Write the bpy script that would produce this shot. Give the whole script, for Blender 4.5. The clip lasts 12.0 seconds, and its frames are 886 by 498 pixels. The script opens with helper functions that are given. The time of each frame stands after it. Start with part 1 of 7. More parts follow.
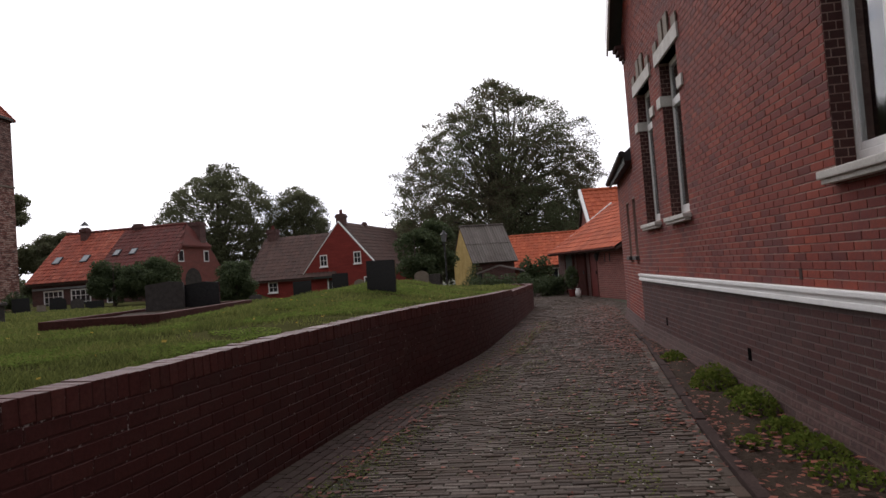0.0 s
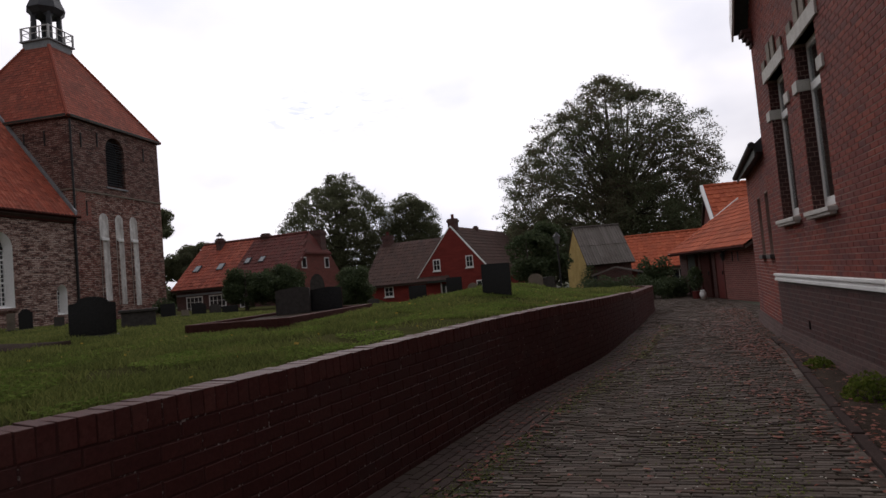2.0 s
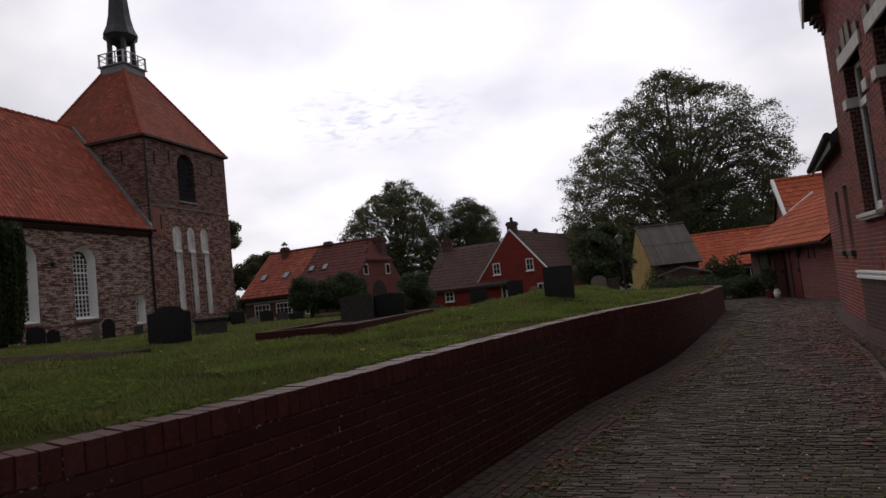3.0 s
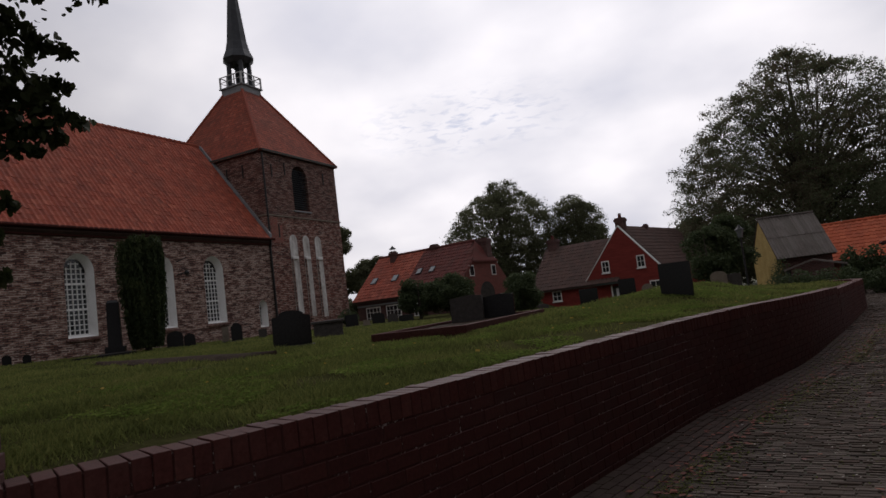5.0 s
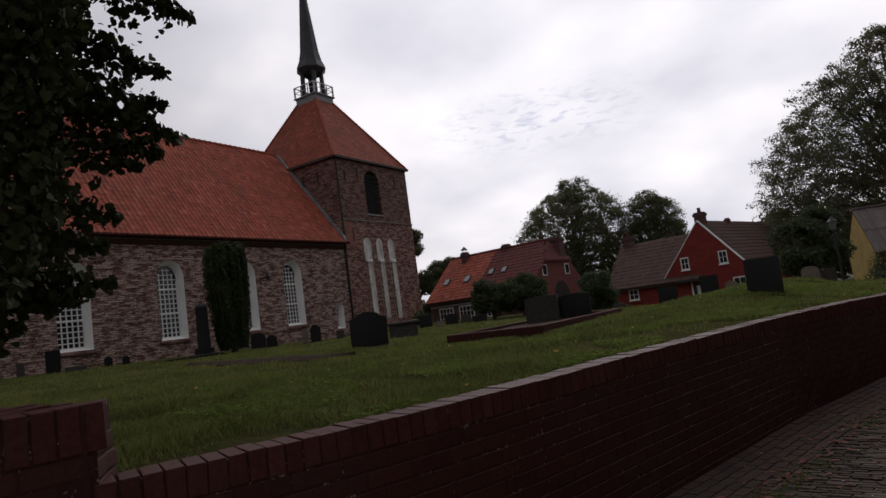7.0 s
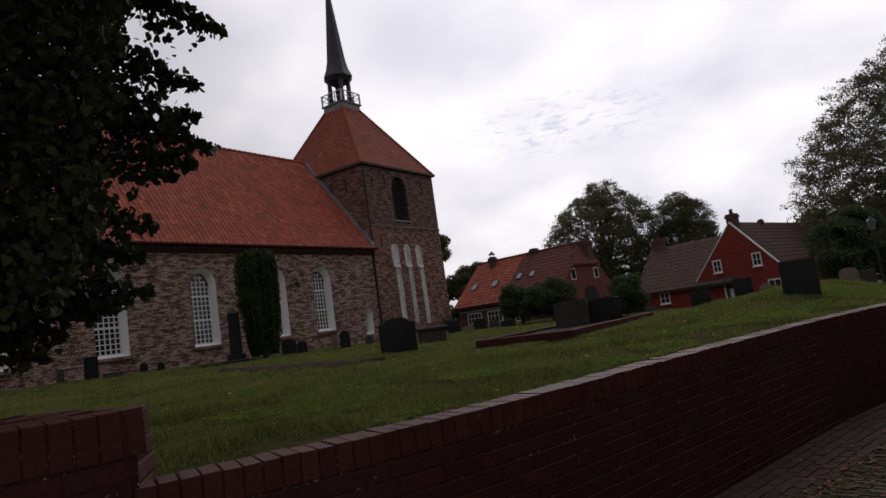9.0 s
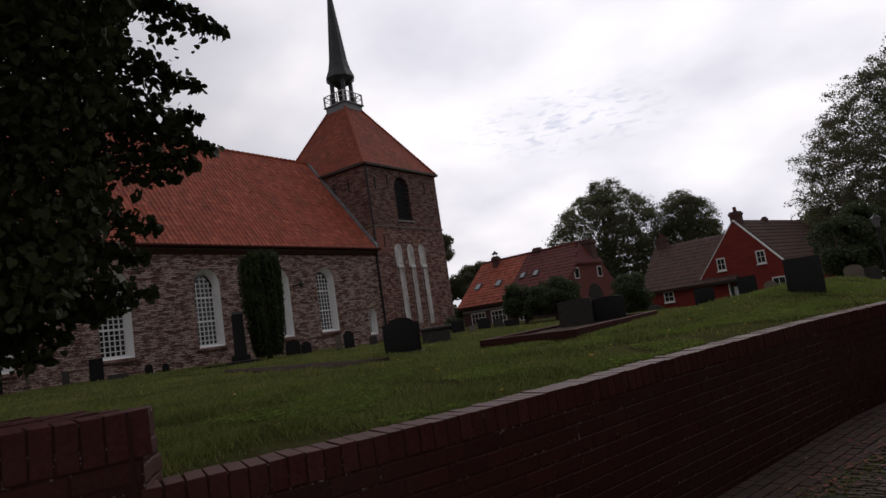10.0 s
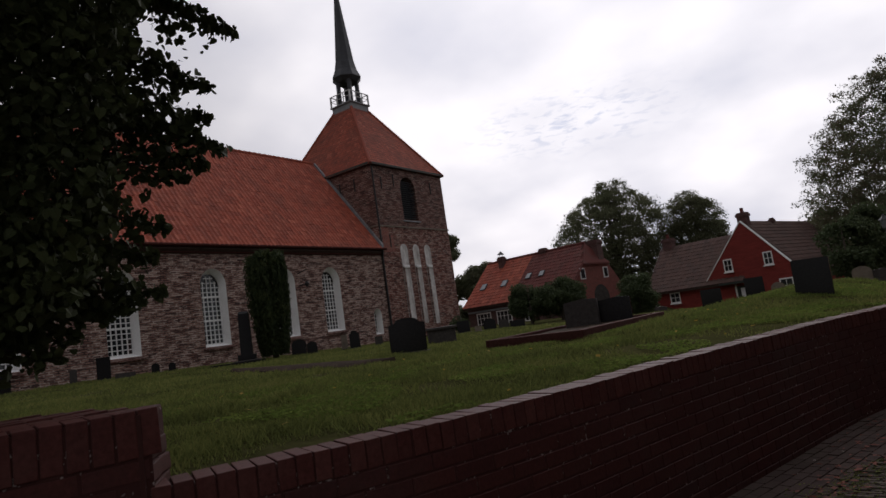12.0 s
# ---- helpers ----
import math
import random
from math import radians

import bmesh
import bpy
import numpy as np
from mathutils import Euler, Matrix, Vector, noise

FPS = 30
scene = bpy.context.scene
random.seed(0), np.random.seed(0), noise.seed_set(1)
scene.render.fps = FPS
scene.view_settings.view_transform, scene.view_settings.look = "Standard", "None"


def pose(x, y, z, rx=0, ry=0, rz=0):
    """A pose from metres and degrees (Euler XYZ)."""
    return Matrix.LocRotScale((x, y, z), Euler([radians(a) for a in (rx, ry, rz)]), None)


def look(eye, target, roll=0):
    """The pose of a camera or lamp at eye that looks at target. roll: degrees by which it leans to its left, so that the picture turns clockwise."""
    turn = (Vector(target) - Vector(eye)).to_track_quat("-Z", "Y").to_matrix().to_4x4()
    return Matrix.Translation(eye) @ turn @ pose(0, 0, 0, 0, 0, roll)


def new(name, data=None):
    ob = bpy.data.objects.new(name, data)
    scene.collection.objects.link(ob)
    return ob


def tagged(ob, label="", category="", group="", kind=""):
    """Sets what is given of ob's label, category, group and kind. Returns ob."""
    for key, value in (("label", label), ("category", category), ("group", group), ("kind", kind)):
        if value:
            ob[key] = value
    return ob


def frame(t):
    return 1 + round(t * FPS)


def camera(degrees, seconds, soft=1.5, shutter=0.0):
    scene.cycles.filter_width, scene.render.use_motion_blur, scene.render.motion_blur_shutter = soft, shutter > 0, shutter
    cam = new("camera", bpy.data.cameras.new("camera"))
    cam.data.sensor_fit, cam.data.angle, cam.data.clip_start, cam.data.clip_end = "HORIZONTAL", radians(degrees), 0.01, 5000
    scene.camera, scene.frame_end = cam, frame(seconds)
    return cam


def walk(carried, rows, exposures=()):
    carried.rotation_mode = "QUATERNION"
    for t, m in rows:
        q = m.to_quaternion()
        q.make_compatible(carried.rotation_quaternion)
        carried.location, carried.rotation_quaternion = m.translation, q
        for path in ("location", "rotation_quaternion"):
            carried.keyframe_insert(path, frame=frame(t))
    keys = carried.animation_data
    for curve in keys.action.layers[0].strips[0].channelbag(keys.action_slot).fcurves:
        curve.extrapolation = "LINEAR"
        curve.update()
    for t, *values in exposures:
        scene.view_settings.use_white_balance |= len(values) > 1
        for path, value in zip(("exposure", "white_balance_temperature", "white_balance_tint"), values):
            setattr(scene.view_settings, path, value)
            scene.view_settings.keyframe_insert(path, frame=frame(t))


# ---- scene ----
cam = camera(70.86, 12.0)
PATH = [
    (0.0, pose(0.000, 0.000, 1.650, 91.84, 4.32, 0.49)),
    (0.5, pose(-0.014, 0.000, 1.650, 91.96, 4.55, 1.90)),
    (1.0, pose(-0.039, 0.011, 1.653, 92.43, 4.60, 4.77)),
    (1.5, pose(-0.063, 0.029, 1.652, 92.47, 4.80, 7.66)),
    (2.0, pose(-0.082, 0.028, 1.653, 92.99, 5.06, 10.71)),
    (2.5, pose(-0.099, 0.027, 1.657, 93.37, 5.64, 13.29)),
    (3.0, pose(-0.106, 0.014, 1.661, 93.92, 6.12, 16.24)),
    (5.0, pose(-0.174, -0.006, 1.672, 95.11, 7.14, 25.98)),
    (5.5, pose(-0.189, -0.004, 1.670, 95.02, 7.41, 28.06)),
    (6.0, pose(-0.194, -0.007, 1.671, 95.12, 7.49, 29.94)),
    (6.5, pose(-0.198, -0.020, 1.673, 95.65, 7.57, 31.39)),
    (7.0, pose(-0.205, -0.032, 1.680, 96.02, 7.73, 32.65)),
    (9.0, pose(-0.209, -0.048, 1.684, 96.84, 8.06, 35.24)),
    (9.5, pose(-0.209, -0.050, 1.685, 96.88, 8.12, 35.30)),
    (10.0, pose(-0.211, -0.049, 1.684, 96.87, 8.40, 35.58)),
    (10.5, pose(-0.211, -0.048, 1.685, 96.83, 8.40, 35.77)),
    (11.0, pose(-0.215, -0.054, 1.686, 96.93, 8.21, 35.87)),
    (11.5, pose(-0.216, -0.059, 1.686, 97.06, 8.17, 35.94)),
    (12.0, pose(-0.220, -0.058, 1.685, 96.96, 8.17, 36.07)),
]
EXPOSURES = [(0.0, 0.14, 6500, 16), (1.0, -0.2, 6500, 16), (2.5, -0.64, 6500, 16), (5.0, -0.9, 6500, 16), (7.0, -0.87, 6500, 16), (9.0, -0.82, 6500, 16), (12.0, -0.82, 6500, 16)]
walk(cam, PATH, EXPOSURES)

# ---------------------------------------------------------------- sky and sun
SUN_AZ, SUN_EL = 14.0, 30.0          # degrees to the left of the lane, degrees up
world = bpy.data.worlds.new("world")
scene.world = world
world.use_nodes = True


def links(tree, *pairs):
    for a, b in pairs:
        tree.links.new(a, b)


def build_sky():
    t = world.node_tree
    t.nodes.clear()
    n = t.nodes.new
    out, bg = n("ShaderNodeOutputWorld"), n("ShaderNodeBackground")
    sky = n("ShaderNodeTexSky")
    sky.sky_type, sky.sun_disc = "NISHITA", False
    sky.sun_elevation, sky.sun_rotation = radians(SUN_EL), radians(-SUN_AZ)
    dim = n("ShaderNodeMix")
    dim.data_type, dim.blend_type = "RGBA", "MULTIPLY"
    dim.inputs[0].default_value = 1.0
    dim.inputs[7].default_value = (0.10, 0.10, 0.10, 1)
    co = n("ShaderNodeTexCoord")
    sep = n("ShaderNodeSeparateXYZ")
    # a flat layer of cloud: the direction divided by its height
    up = n("ShaderNodeMath"); up.operation = "MAXIMUM"; up.inputs[1].default_value = 0.0
    lift = n("ShaderNodeMath"); lift.operation = "ADD"; lift.inputs[1].default_value = 0.4
    div = n("ShaderNodeVectorMath"); div.operation = "DIVIDE"
    comb = n("ShaderNodeCombineXYZ")
    big, fine = n("ShaderNodeTexNoise"), n("ShaderNodeTexNoise")
    big.inputs["Scale"].default_value, big.inputs["Detail"].default_value = 1.3, 7.0
    big.inputs["Roughness"].default_value = 0.6
    fine.inputs["Scale"].default_value, fine.inputs["Detail"].default_value = 2.3, 5.0
    fine.inputs["Roughness"].default_value = 0.45
    cover, tone = n("ShaderNodeValToRGB"), n("ShaderNodeValToRGB")
    cover.color_ramp.elements[0].position, cover.color_ramp.elements[1].position = 0.22, 0.40
    tone.color_ramp.elements[0].position, tone.color_ramp.elements[0].color = 0.30, (0.70, 0.73, 0.81, 1)
    tone.color_ramp.elements[1].position, tone.color_ramp.elements[1].color = 0.62, (1.10, 1.10, 1.11, 1)
    grey = tone.color_ramp.elements.new(0.44)
    grey.color = (0.87, 0.885, 0.93, 1)
    mix = n("ShaderNodeMix"); mix.data_type = "RGBA"
    links(t, (co.outputs["Generated"], sep.inputs[0]), (sep.outputs[2], up.inputs[0]), (up.outputs[0], lift.inputs[0]),
          (lift.outputs[0], comb.inputs[0]), (lift.outputs[0], comb.inputs[1]), (lift.outputs[0], comb.inputs[2]),
          (co.outputs["Generated"], div.inputs[0]), (comb.outputs[0], div.inputs[1]),
          (div.outputs[0], big.inputs["Vector"]), (div.outputs[0], fine.inputs["Vector"]),
          (fine.outputs[0], tone.inputs[0]), (big.outputs[0], cover.inputs[0]),
          (sky.outputs[0], dim.inputs[6]), (cover.outputs[0], mix.inputs[0]),
          (dim.outputs[2], mix.inputs[6]), (tone.outputs[0], mix.inputs[7]), (mix.outputs[2], bg.inputs[0]), (bg.outputs[0], out.inputs[0]))
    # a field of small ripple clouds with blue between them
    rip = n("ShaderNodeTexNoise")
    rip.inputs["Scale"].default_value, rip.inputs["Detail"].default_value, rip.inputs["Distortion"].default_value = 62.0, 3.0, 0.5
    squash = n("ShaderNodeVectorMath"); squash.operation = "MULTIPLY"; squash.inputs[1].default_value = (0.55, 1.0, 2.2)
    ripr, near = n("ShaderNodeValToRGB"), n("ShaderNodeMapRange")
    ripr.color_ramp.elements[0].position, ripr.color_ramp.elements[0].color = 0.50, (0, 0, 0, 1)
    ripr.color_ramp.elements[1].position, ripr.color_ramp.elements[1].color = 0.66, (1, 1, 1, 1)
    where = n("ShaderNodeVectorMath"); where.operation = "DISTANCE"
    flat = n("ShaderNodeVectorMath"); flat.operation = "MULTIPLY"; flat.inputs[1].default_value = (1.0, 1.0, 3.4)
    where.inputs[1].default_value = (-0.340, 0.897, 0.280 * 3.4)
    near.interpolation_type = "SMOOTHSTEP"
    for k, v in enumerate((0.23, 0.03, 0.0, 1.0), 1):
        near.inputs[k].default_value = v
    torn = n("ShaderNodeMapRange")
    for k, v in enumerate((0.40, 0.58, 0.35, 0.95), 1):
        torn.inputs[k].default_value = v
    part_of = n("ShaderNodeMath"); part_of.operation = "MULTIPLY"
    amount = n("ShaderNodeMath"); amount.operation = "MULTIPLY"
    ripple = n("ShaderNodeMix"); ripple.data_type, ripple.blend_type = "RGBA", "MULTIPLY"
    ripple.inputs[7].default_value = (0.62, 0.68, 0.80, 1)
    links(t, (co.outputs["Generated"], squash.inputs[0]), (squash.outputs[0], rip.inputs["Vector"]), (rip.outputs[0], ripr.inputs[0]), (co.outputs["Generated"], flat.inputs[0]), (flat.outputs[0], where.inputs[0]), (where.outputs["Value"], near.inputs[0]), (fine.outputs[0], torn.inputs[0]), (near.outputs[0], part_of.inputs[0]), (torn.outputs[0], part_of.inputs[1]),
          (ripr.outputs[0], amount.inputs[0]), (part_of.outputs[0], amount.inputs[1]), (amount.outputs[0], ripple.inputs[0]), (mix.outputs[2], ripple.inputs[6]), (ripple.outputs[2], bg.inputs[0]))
    # thin cloud glows round the hidden sun and is dull on the far side of the sky
    dot = n("ShaderNodeVectorMath"); dot.operation = "DOT_PRODUCT"
    a, e = radians(SUN_AZ), radians(SUN_EL)
    dot.inputs[1].default_value = (-math.sin(a) * math.cos(e), math.cos(a) * math.cos(e), math.sin(e))
    glow = n("ShaderNodeMapRange")
    glow.interpolation_type = "SMOOTHSTEP"
    for k, v in enumerate((0.55, 1.0, 0.56, 1.74), 1):
        glow.inputs[k].default_value = v
    links(t, (co.outputs["Generated"], dot.inputs[0]), (dot.outputs["Value"], glow.inputs[0]))
    # sky overhead, out of view, brightened to put more light on the ground
    high, lit = n("ShaderNodeMapRange"), n("ShaderNodeMath")
    high.interpolation_type, lit.operation = "SMOOTHSTEP", "MULTIPLY"
    for k, v in enumerate((0.5, 0.95, 1.0, 1.9), 1):
        high.inputs[k].default_value = v
    links(t, (sep.outputs[2], high.inputs[0]), (high.outputs[0], lit.inputs[0]), (glow.outputs[0], lit.inputs[1]), (lit.outputs[0], bg.inputs[1]))


build_sky()
sun_data = bpy.data.lights.new("sun", "SUN")
sun_data.energy, sun_data.angle, sun_data.color = 0.6, radians(30), (1.0, 0.96, 0.9)
sun = new("sun", sun_data)
_a, _e = radians(SUN_AZ), radians(SUN_EL)
sun.matrix_world = look((-60 * math.sin(_a), 60 * math.cos(_a), 60 * math.tan(_e)), (0, 0, 0))


# ---------------------------------------------------------------- materials
def shader(name, rough=0.85, metal=0.0, spec=0.3):
    m = bpy.data.materials.new(name)
    m.use_nodes = True
    t = m.node_tree
    b = t.nodes["Principled BSDF"]
    b.inputs["Roughness"].default_value, b.inputs["Metallic"].default_value = rough, metal
    b.inputs["Specular IOR Level"].default_value = spec
    return m, t, b


def ramp(t, stops):
    r = t.nodes.new("ShaderNodeValToRGB")
    while len(r.color_ramp.elements) < len(stops):
        r.color_ramp.elements.new(0.5)
    for e, (p, c) in zip(r.color_ramp.elements, stops):
        e.position, e.color = p, (*c, 1)
    return r


def noise_node(t, scale, detail=5.0, rough=0.6, stretch=None):
    co = t.nodes.new("ShaderNodeTexCoord")
    nz = t.nodes.new("ShaderNodeTexNoise")
    nz.inputs["Scale"].default_value, nz.inputs["Detail"].default_value, nz.inputs["Roughness"].default_value = scale, detail, rough
    if stretch:
        mp = t.nodes.new("ShaderNodeMapping")
        mp.inputs["Scale"].default_value = stretch
        links(t, (co.outputs["Object"], mp.inputs[0]), (mp.outputs[0], nz.inputs["Vector"]))
    else:
        links(t, (co.outputs["Object"], nz.inputs["Vector"]))
    return nz


def mixed(t, a, b, fac, kind="MIX"):
    m = t.nodes.new("ShaderNodeMix")
    m.data_type, m.blend_type = "RGBA", kind
    for sock, v in ((m.inputs[0], fac), (m.inputs[6], a), (m.inputs[7], b)):
        if hasattr(v, "is_output"):
            t.links.new(v, sock)
        else:
            sock.default_value = v if isinstance(v, (int, float)) else (*v, 1)
    return m.outputs[2]


def bumped(t, b, height, strength=0.3, dist=0.01):
    bp = t.nodes.new("ShaderNodeBump")
    bp.inputs["Strength"].default_value, bp.inputs["Distance"].default_value = strength, dist
    links(t, (height, bp.inputs["Height"]), (bp.outputs[0], b.inputs["Normal"]))


def plain(name, c1, c2, scale=6.0, fine=60.0, rough=0.85, bump=0.25, dist=0.01, metal=0.0, spec=0.3, stretch=None, grain=(0.72, 1.2)):
    """A surface of two tones, mottled at two scales."""
    m, t, b = shader(name, rough, metal, spec)
    n1, n2 = noise_node(t, scale, 6, 0.65, stretch), noise_node(t, fine, 3, 0.6, stretch)
    r = ramp(t, [(0.3, c1), (0.7, c2)])
    r2 = ramp(t, [(0.25, (grain[0],) * 3), (0.75, (grain[1],) * 3)])
    links(t, (n1.outputs[0], r.inputs[0]), (n2.outputs[0], r2.inputs[0]))
    links(t, (mixed(t, r.outputs[0], r2.outputs[0], 1.0, "MULTIPLY"), b.inputs["Base Color"]))
    bumped(t, b, n2.outputs[0], bump, dist)
    return m


def piece(name, tones, by="island", rough=0.85, fine=40.0, dirt=(0.05, 0.045, 0.04), dirt_amount=0.35, dirt_scale=1.2, bump=0.35, dist=0.006, spec=0.3):
    """Bricks, tiles and stones: a tone for each piece, with grain, and dirt in large patches."""
    m, t, b = shader(name, rough, 0.0, spec)
    if by == "island":
        rnd = t.nodes.new("ShaderNodeNewGeometry").outputs["Random Per Island"]
    else:
        rnd = t.nodes.new("ShaderNodeObjectInfo").outputs["Random"]
    r = ramp(t, [(i / max(1, len(tones) - 1), c) for i, c in enumerate(tones)])
    pos = t.nodes.new("ShaderNodeNewGeometry").outputs["Position"]
    n1, n2 = noise_node(t, dirt_scale, 6, 0.7), noise_node(t, fine, 4, 0.65)
    links(t, (pos, n1.inputs["Vector"]), (pos, n2.inputs["Vector"]))
    d = ramp(t, [(0.45, (0, 0, 0)), (0.72, (dirt_amount,) * 3)])
    g = ramp(t, [(0.25, (0.68, 0.68, 0.68)), (0.75, (1.25, 1.25, 1.25))])
    links(t, (rnd, r.inputs[0]), (n1.outputs[0], d.inputs[0]), (n2.outputs[0], g.inputs[0]))
    c = mixed(t, r.outputs[0], g.outputs[0], 1.0, "MULTIPLY")
    links(t, (mixed(t, c, dirt, d.outputs[0]), b.inputs["Base Color"]))
    bumped(t, b, n2.outputs[0], bump, dist)
    return m


def brickwork(name, tones, mortar, length=0.29, height=0.1, patch=None, patch_scale=0.35, joint=0.014, rough=0.9, bare=None, patch_amount=0.5):
    """Brick walls too far off to see singly: bond, tones brick by brick, weathered patches."""
    m, t, b = shader(name, rough)
    co = t.nodes.new("ShaderNodeTexCoord")
    sep, comb = t.nodes.new("ShaderNodeSeparateXYZ"), t.nodes.new("ShaderNodeCombineXYZ")
    add = t.nodes.new("ShaderNodeMath")
    br = t.nodes.new("ShaderNodeTexBrick")
    br.inputs["Scale"].default_value = 1.0
    br.inputs["Brick Width"].default_value, br.inputs["Row Height"].default_value = length, height
    br.inputs["Mortar Size"].default_value, br.inputs["Mortar Smooth"].default_value = joint, 0.3
    br.inputs["Color1"].default_value, br.inputs["Color2"].default_value = (0, 0, 0, 1), (1, 1, 1, 1)
    br.inputs["Mortar"].default_value = (0.5, 0.5, 0.5, 1)
    n1, n2, n3 = noise_node(t, patch_scale, 6, 0.65, (0.45, 0.45, 1.3)), noise_node(t, 22.0, 4, 0.7), noise_node(t, 2.2, 4, 0.7, (0.4, 0.4, 2.4))
    wob = noise_node(t, 3.0, 3, 0.6)
    jog = t.nodes.new("ShaderNodeVectorMath"); jog.operation = "MULTIPLY_ADD"
    jog.inputs[1].default_value = (0.10, 0.03, 0.0)
    r = ramp(t, [(i / (len(tones) - 1), c) for i, c in enumerate(tones)])
    links(t, (co.outputs["Object"], sep.inputs[0]), (sep.outputs[0], add.inputs[0]), (sep.outputs[1], add.inputs[1]),
          (add.outputs[0], comb.inputs[0]), (sep.outputs[2], comb.inputs[1]), (wob.outputs[1], jog.inputs[0]), (comb.outputs[0], jog.inputs[2]), (jog.outputs[0], br.inputs["Vector"]),
          (br.outputs["Color"], r.inputs[0]))
    c = r.outputs[0]
    if patch:
        pr = ramp(t, [(0.46, (0, 0, 0)), (0.62, (patch_amount,) * 3)])
        links(t, (n1.outputs[0], pr.inputs[0]))
        c = mixed(t, c, patch, pr.outputs[0])
    g = ramp(t, [(0.28, (0.42,) * 3), (0.72, (1.5,) * 3)])
    links(t, (n2.outputs[0], g.inputs[0]))
    c = mixed(t, c, g.outputs[0], 1.0, "MULTIPLY")
    g2 = ramp(t, [(0.3, (0.74,) * 3), (0.7, (1.22,) * 3)])
    links(t, (n3.outputs[0], g2.inputs[0]))
    c = mixed(t, c, g2.outputs[0], 1.0, "MULTIPLY")
    if bare:
        # joints that have lost their lime here and there
        lime = noise_node(t, 5.5, 5, 0.7, (0.35, 0.35, 1.2))
        lr = ramp(t, [(0.46, bare), (0.55, mortar)])
        links(t, (lime.outputs[0], lr.inputs[0]))
        mortar = lr.outputs[0]
    links(t, (mixed(t, c, mortar, br.outputs["Fac"]), b.inputs["Base Color"]))
    inv = t.nodes.new("ShaderNodeMath"); inv.operation = "SUBTRACT"; inv.inputs[0].default_value = 1.0
    links(t, (br.outputs["Fac"], inv.inputs[1]))
    bumped(t, b, inv.outputs[0], 0.6, 0.012)
    return m


def leafy(name, tones, by_scale=0.5, shine=0.2, through_light=0.35):
    m = bpy.data.materials.new(name)
    m.use_nodes = True
    t = m.node_tree
    t.nodes.clear()
    out, dif, tra, mx = (t.nodes.new(k) for k in ("ShaderNodeOutputMaterial", "ShaderNodeBsdfPrincipled", "ShaderNodeBsdfTranslucent", "ShaderNodeMixShader"))
    dif.inputs["Roughness"].default_value, dif.inputs["Specular IOR Level"].default_value = 0.7, shine if shine > 0.1 else 0.0
    rnd = t.nodes.new("ShaderNodeNewGeometry").outputs["Random Per Island"]
    nz = noise_node(t, by_scale, 3, 0.6)
    half = t.nodes.new("ShaderNodeMath"); half.operation = "MULTIPLY_ADD"; half.inputs[1].default_value, half.inputs[2].default_value = 0.45, -0.22
    add = t.nodes.new("ShaderNodeMath"); add.use_clamp = True
    r = ramp(t, [(i / (len(tones) - 1), c) for i, c in enumerate(tones)])
    links(t, (rnd, half.inputs[0]), (half.outputs[0], add.inputs[0]), (nz.outputs[0], add.inputs[1]), (add.outputs[0], r.inputs[0]),
          (r.outputs[0], dif.inputs["Base Color"]), (r.outputs[0], tra.inputs[0]), (dif.outputs[0], mx.inputs[1]), (tra.outputs[0], mx.inputs[2]), (mx.outputs[0], out.inputs[0]))
    mx.inputs[0].default_value = through_light
    return m


RED_TONES = [(0.115, 0.021, 0.016), (0.225, 0.036, 0.019), (0.18, 0.03, 0.019), (0.27, 0.048, 0.023), (0.13, 0.025, 0.02)]
DARK_TONES = [(0.05, 0.019, 0.0175), (0.078, 0.026, 0.022), (0.06, 0.024, 0.023), (0.092, 0.034, 0.028)]
WALL_TONES = [(0.052, 0.0155, 0.0138), (0.064, 0.0185, 0.016), (0.057, 0.017, 0.0148), (0.072, 0.0215, 0.018)]
COPE_TONES = [(0.06, 0.0175, 0.015), (0.085, 0.025, 0.021), (0.072, 0.021, 0.018), (0.10, 0.033, 0.027)]
PAVE_TONES = [(0.045, 0.034, 0.028), (0.105, 0.083, 0.07), (0.07, 0.05, 0.04), (0.155, 0.128, 0.108), (0.09, 0.06, 0.048)]
STRIP_TONES = [(0.062, 0.043, 0.037), (0.085, 0.06, 0.052), (0.074, 0.052, 0.045)]
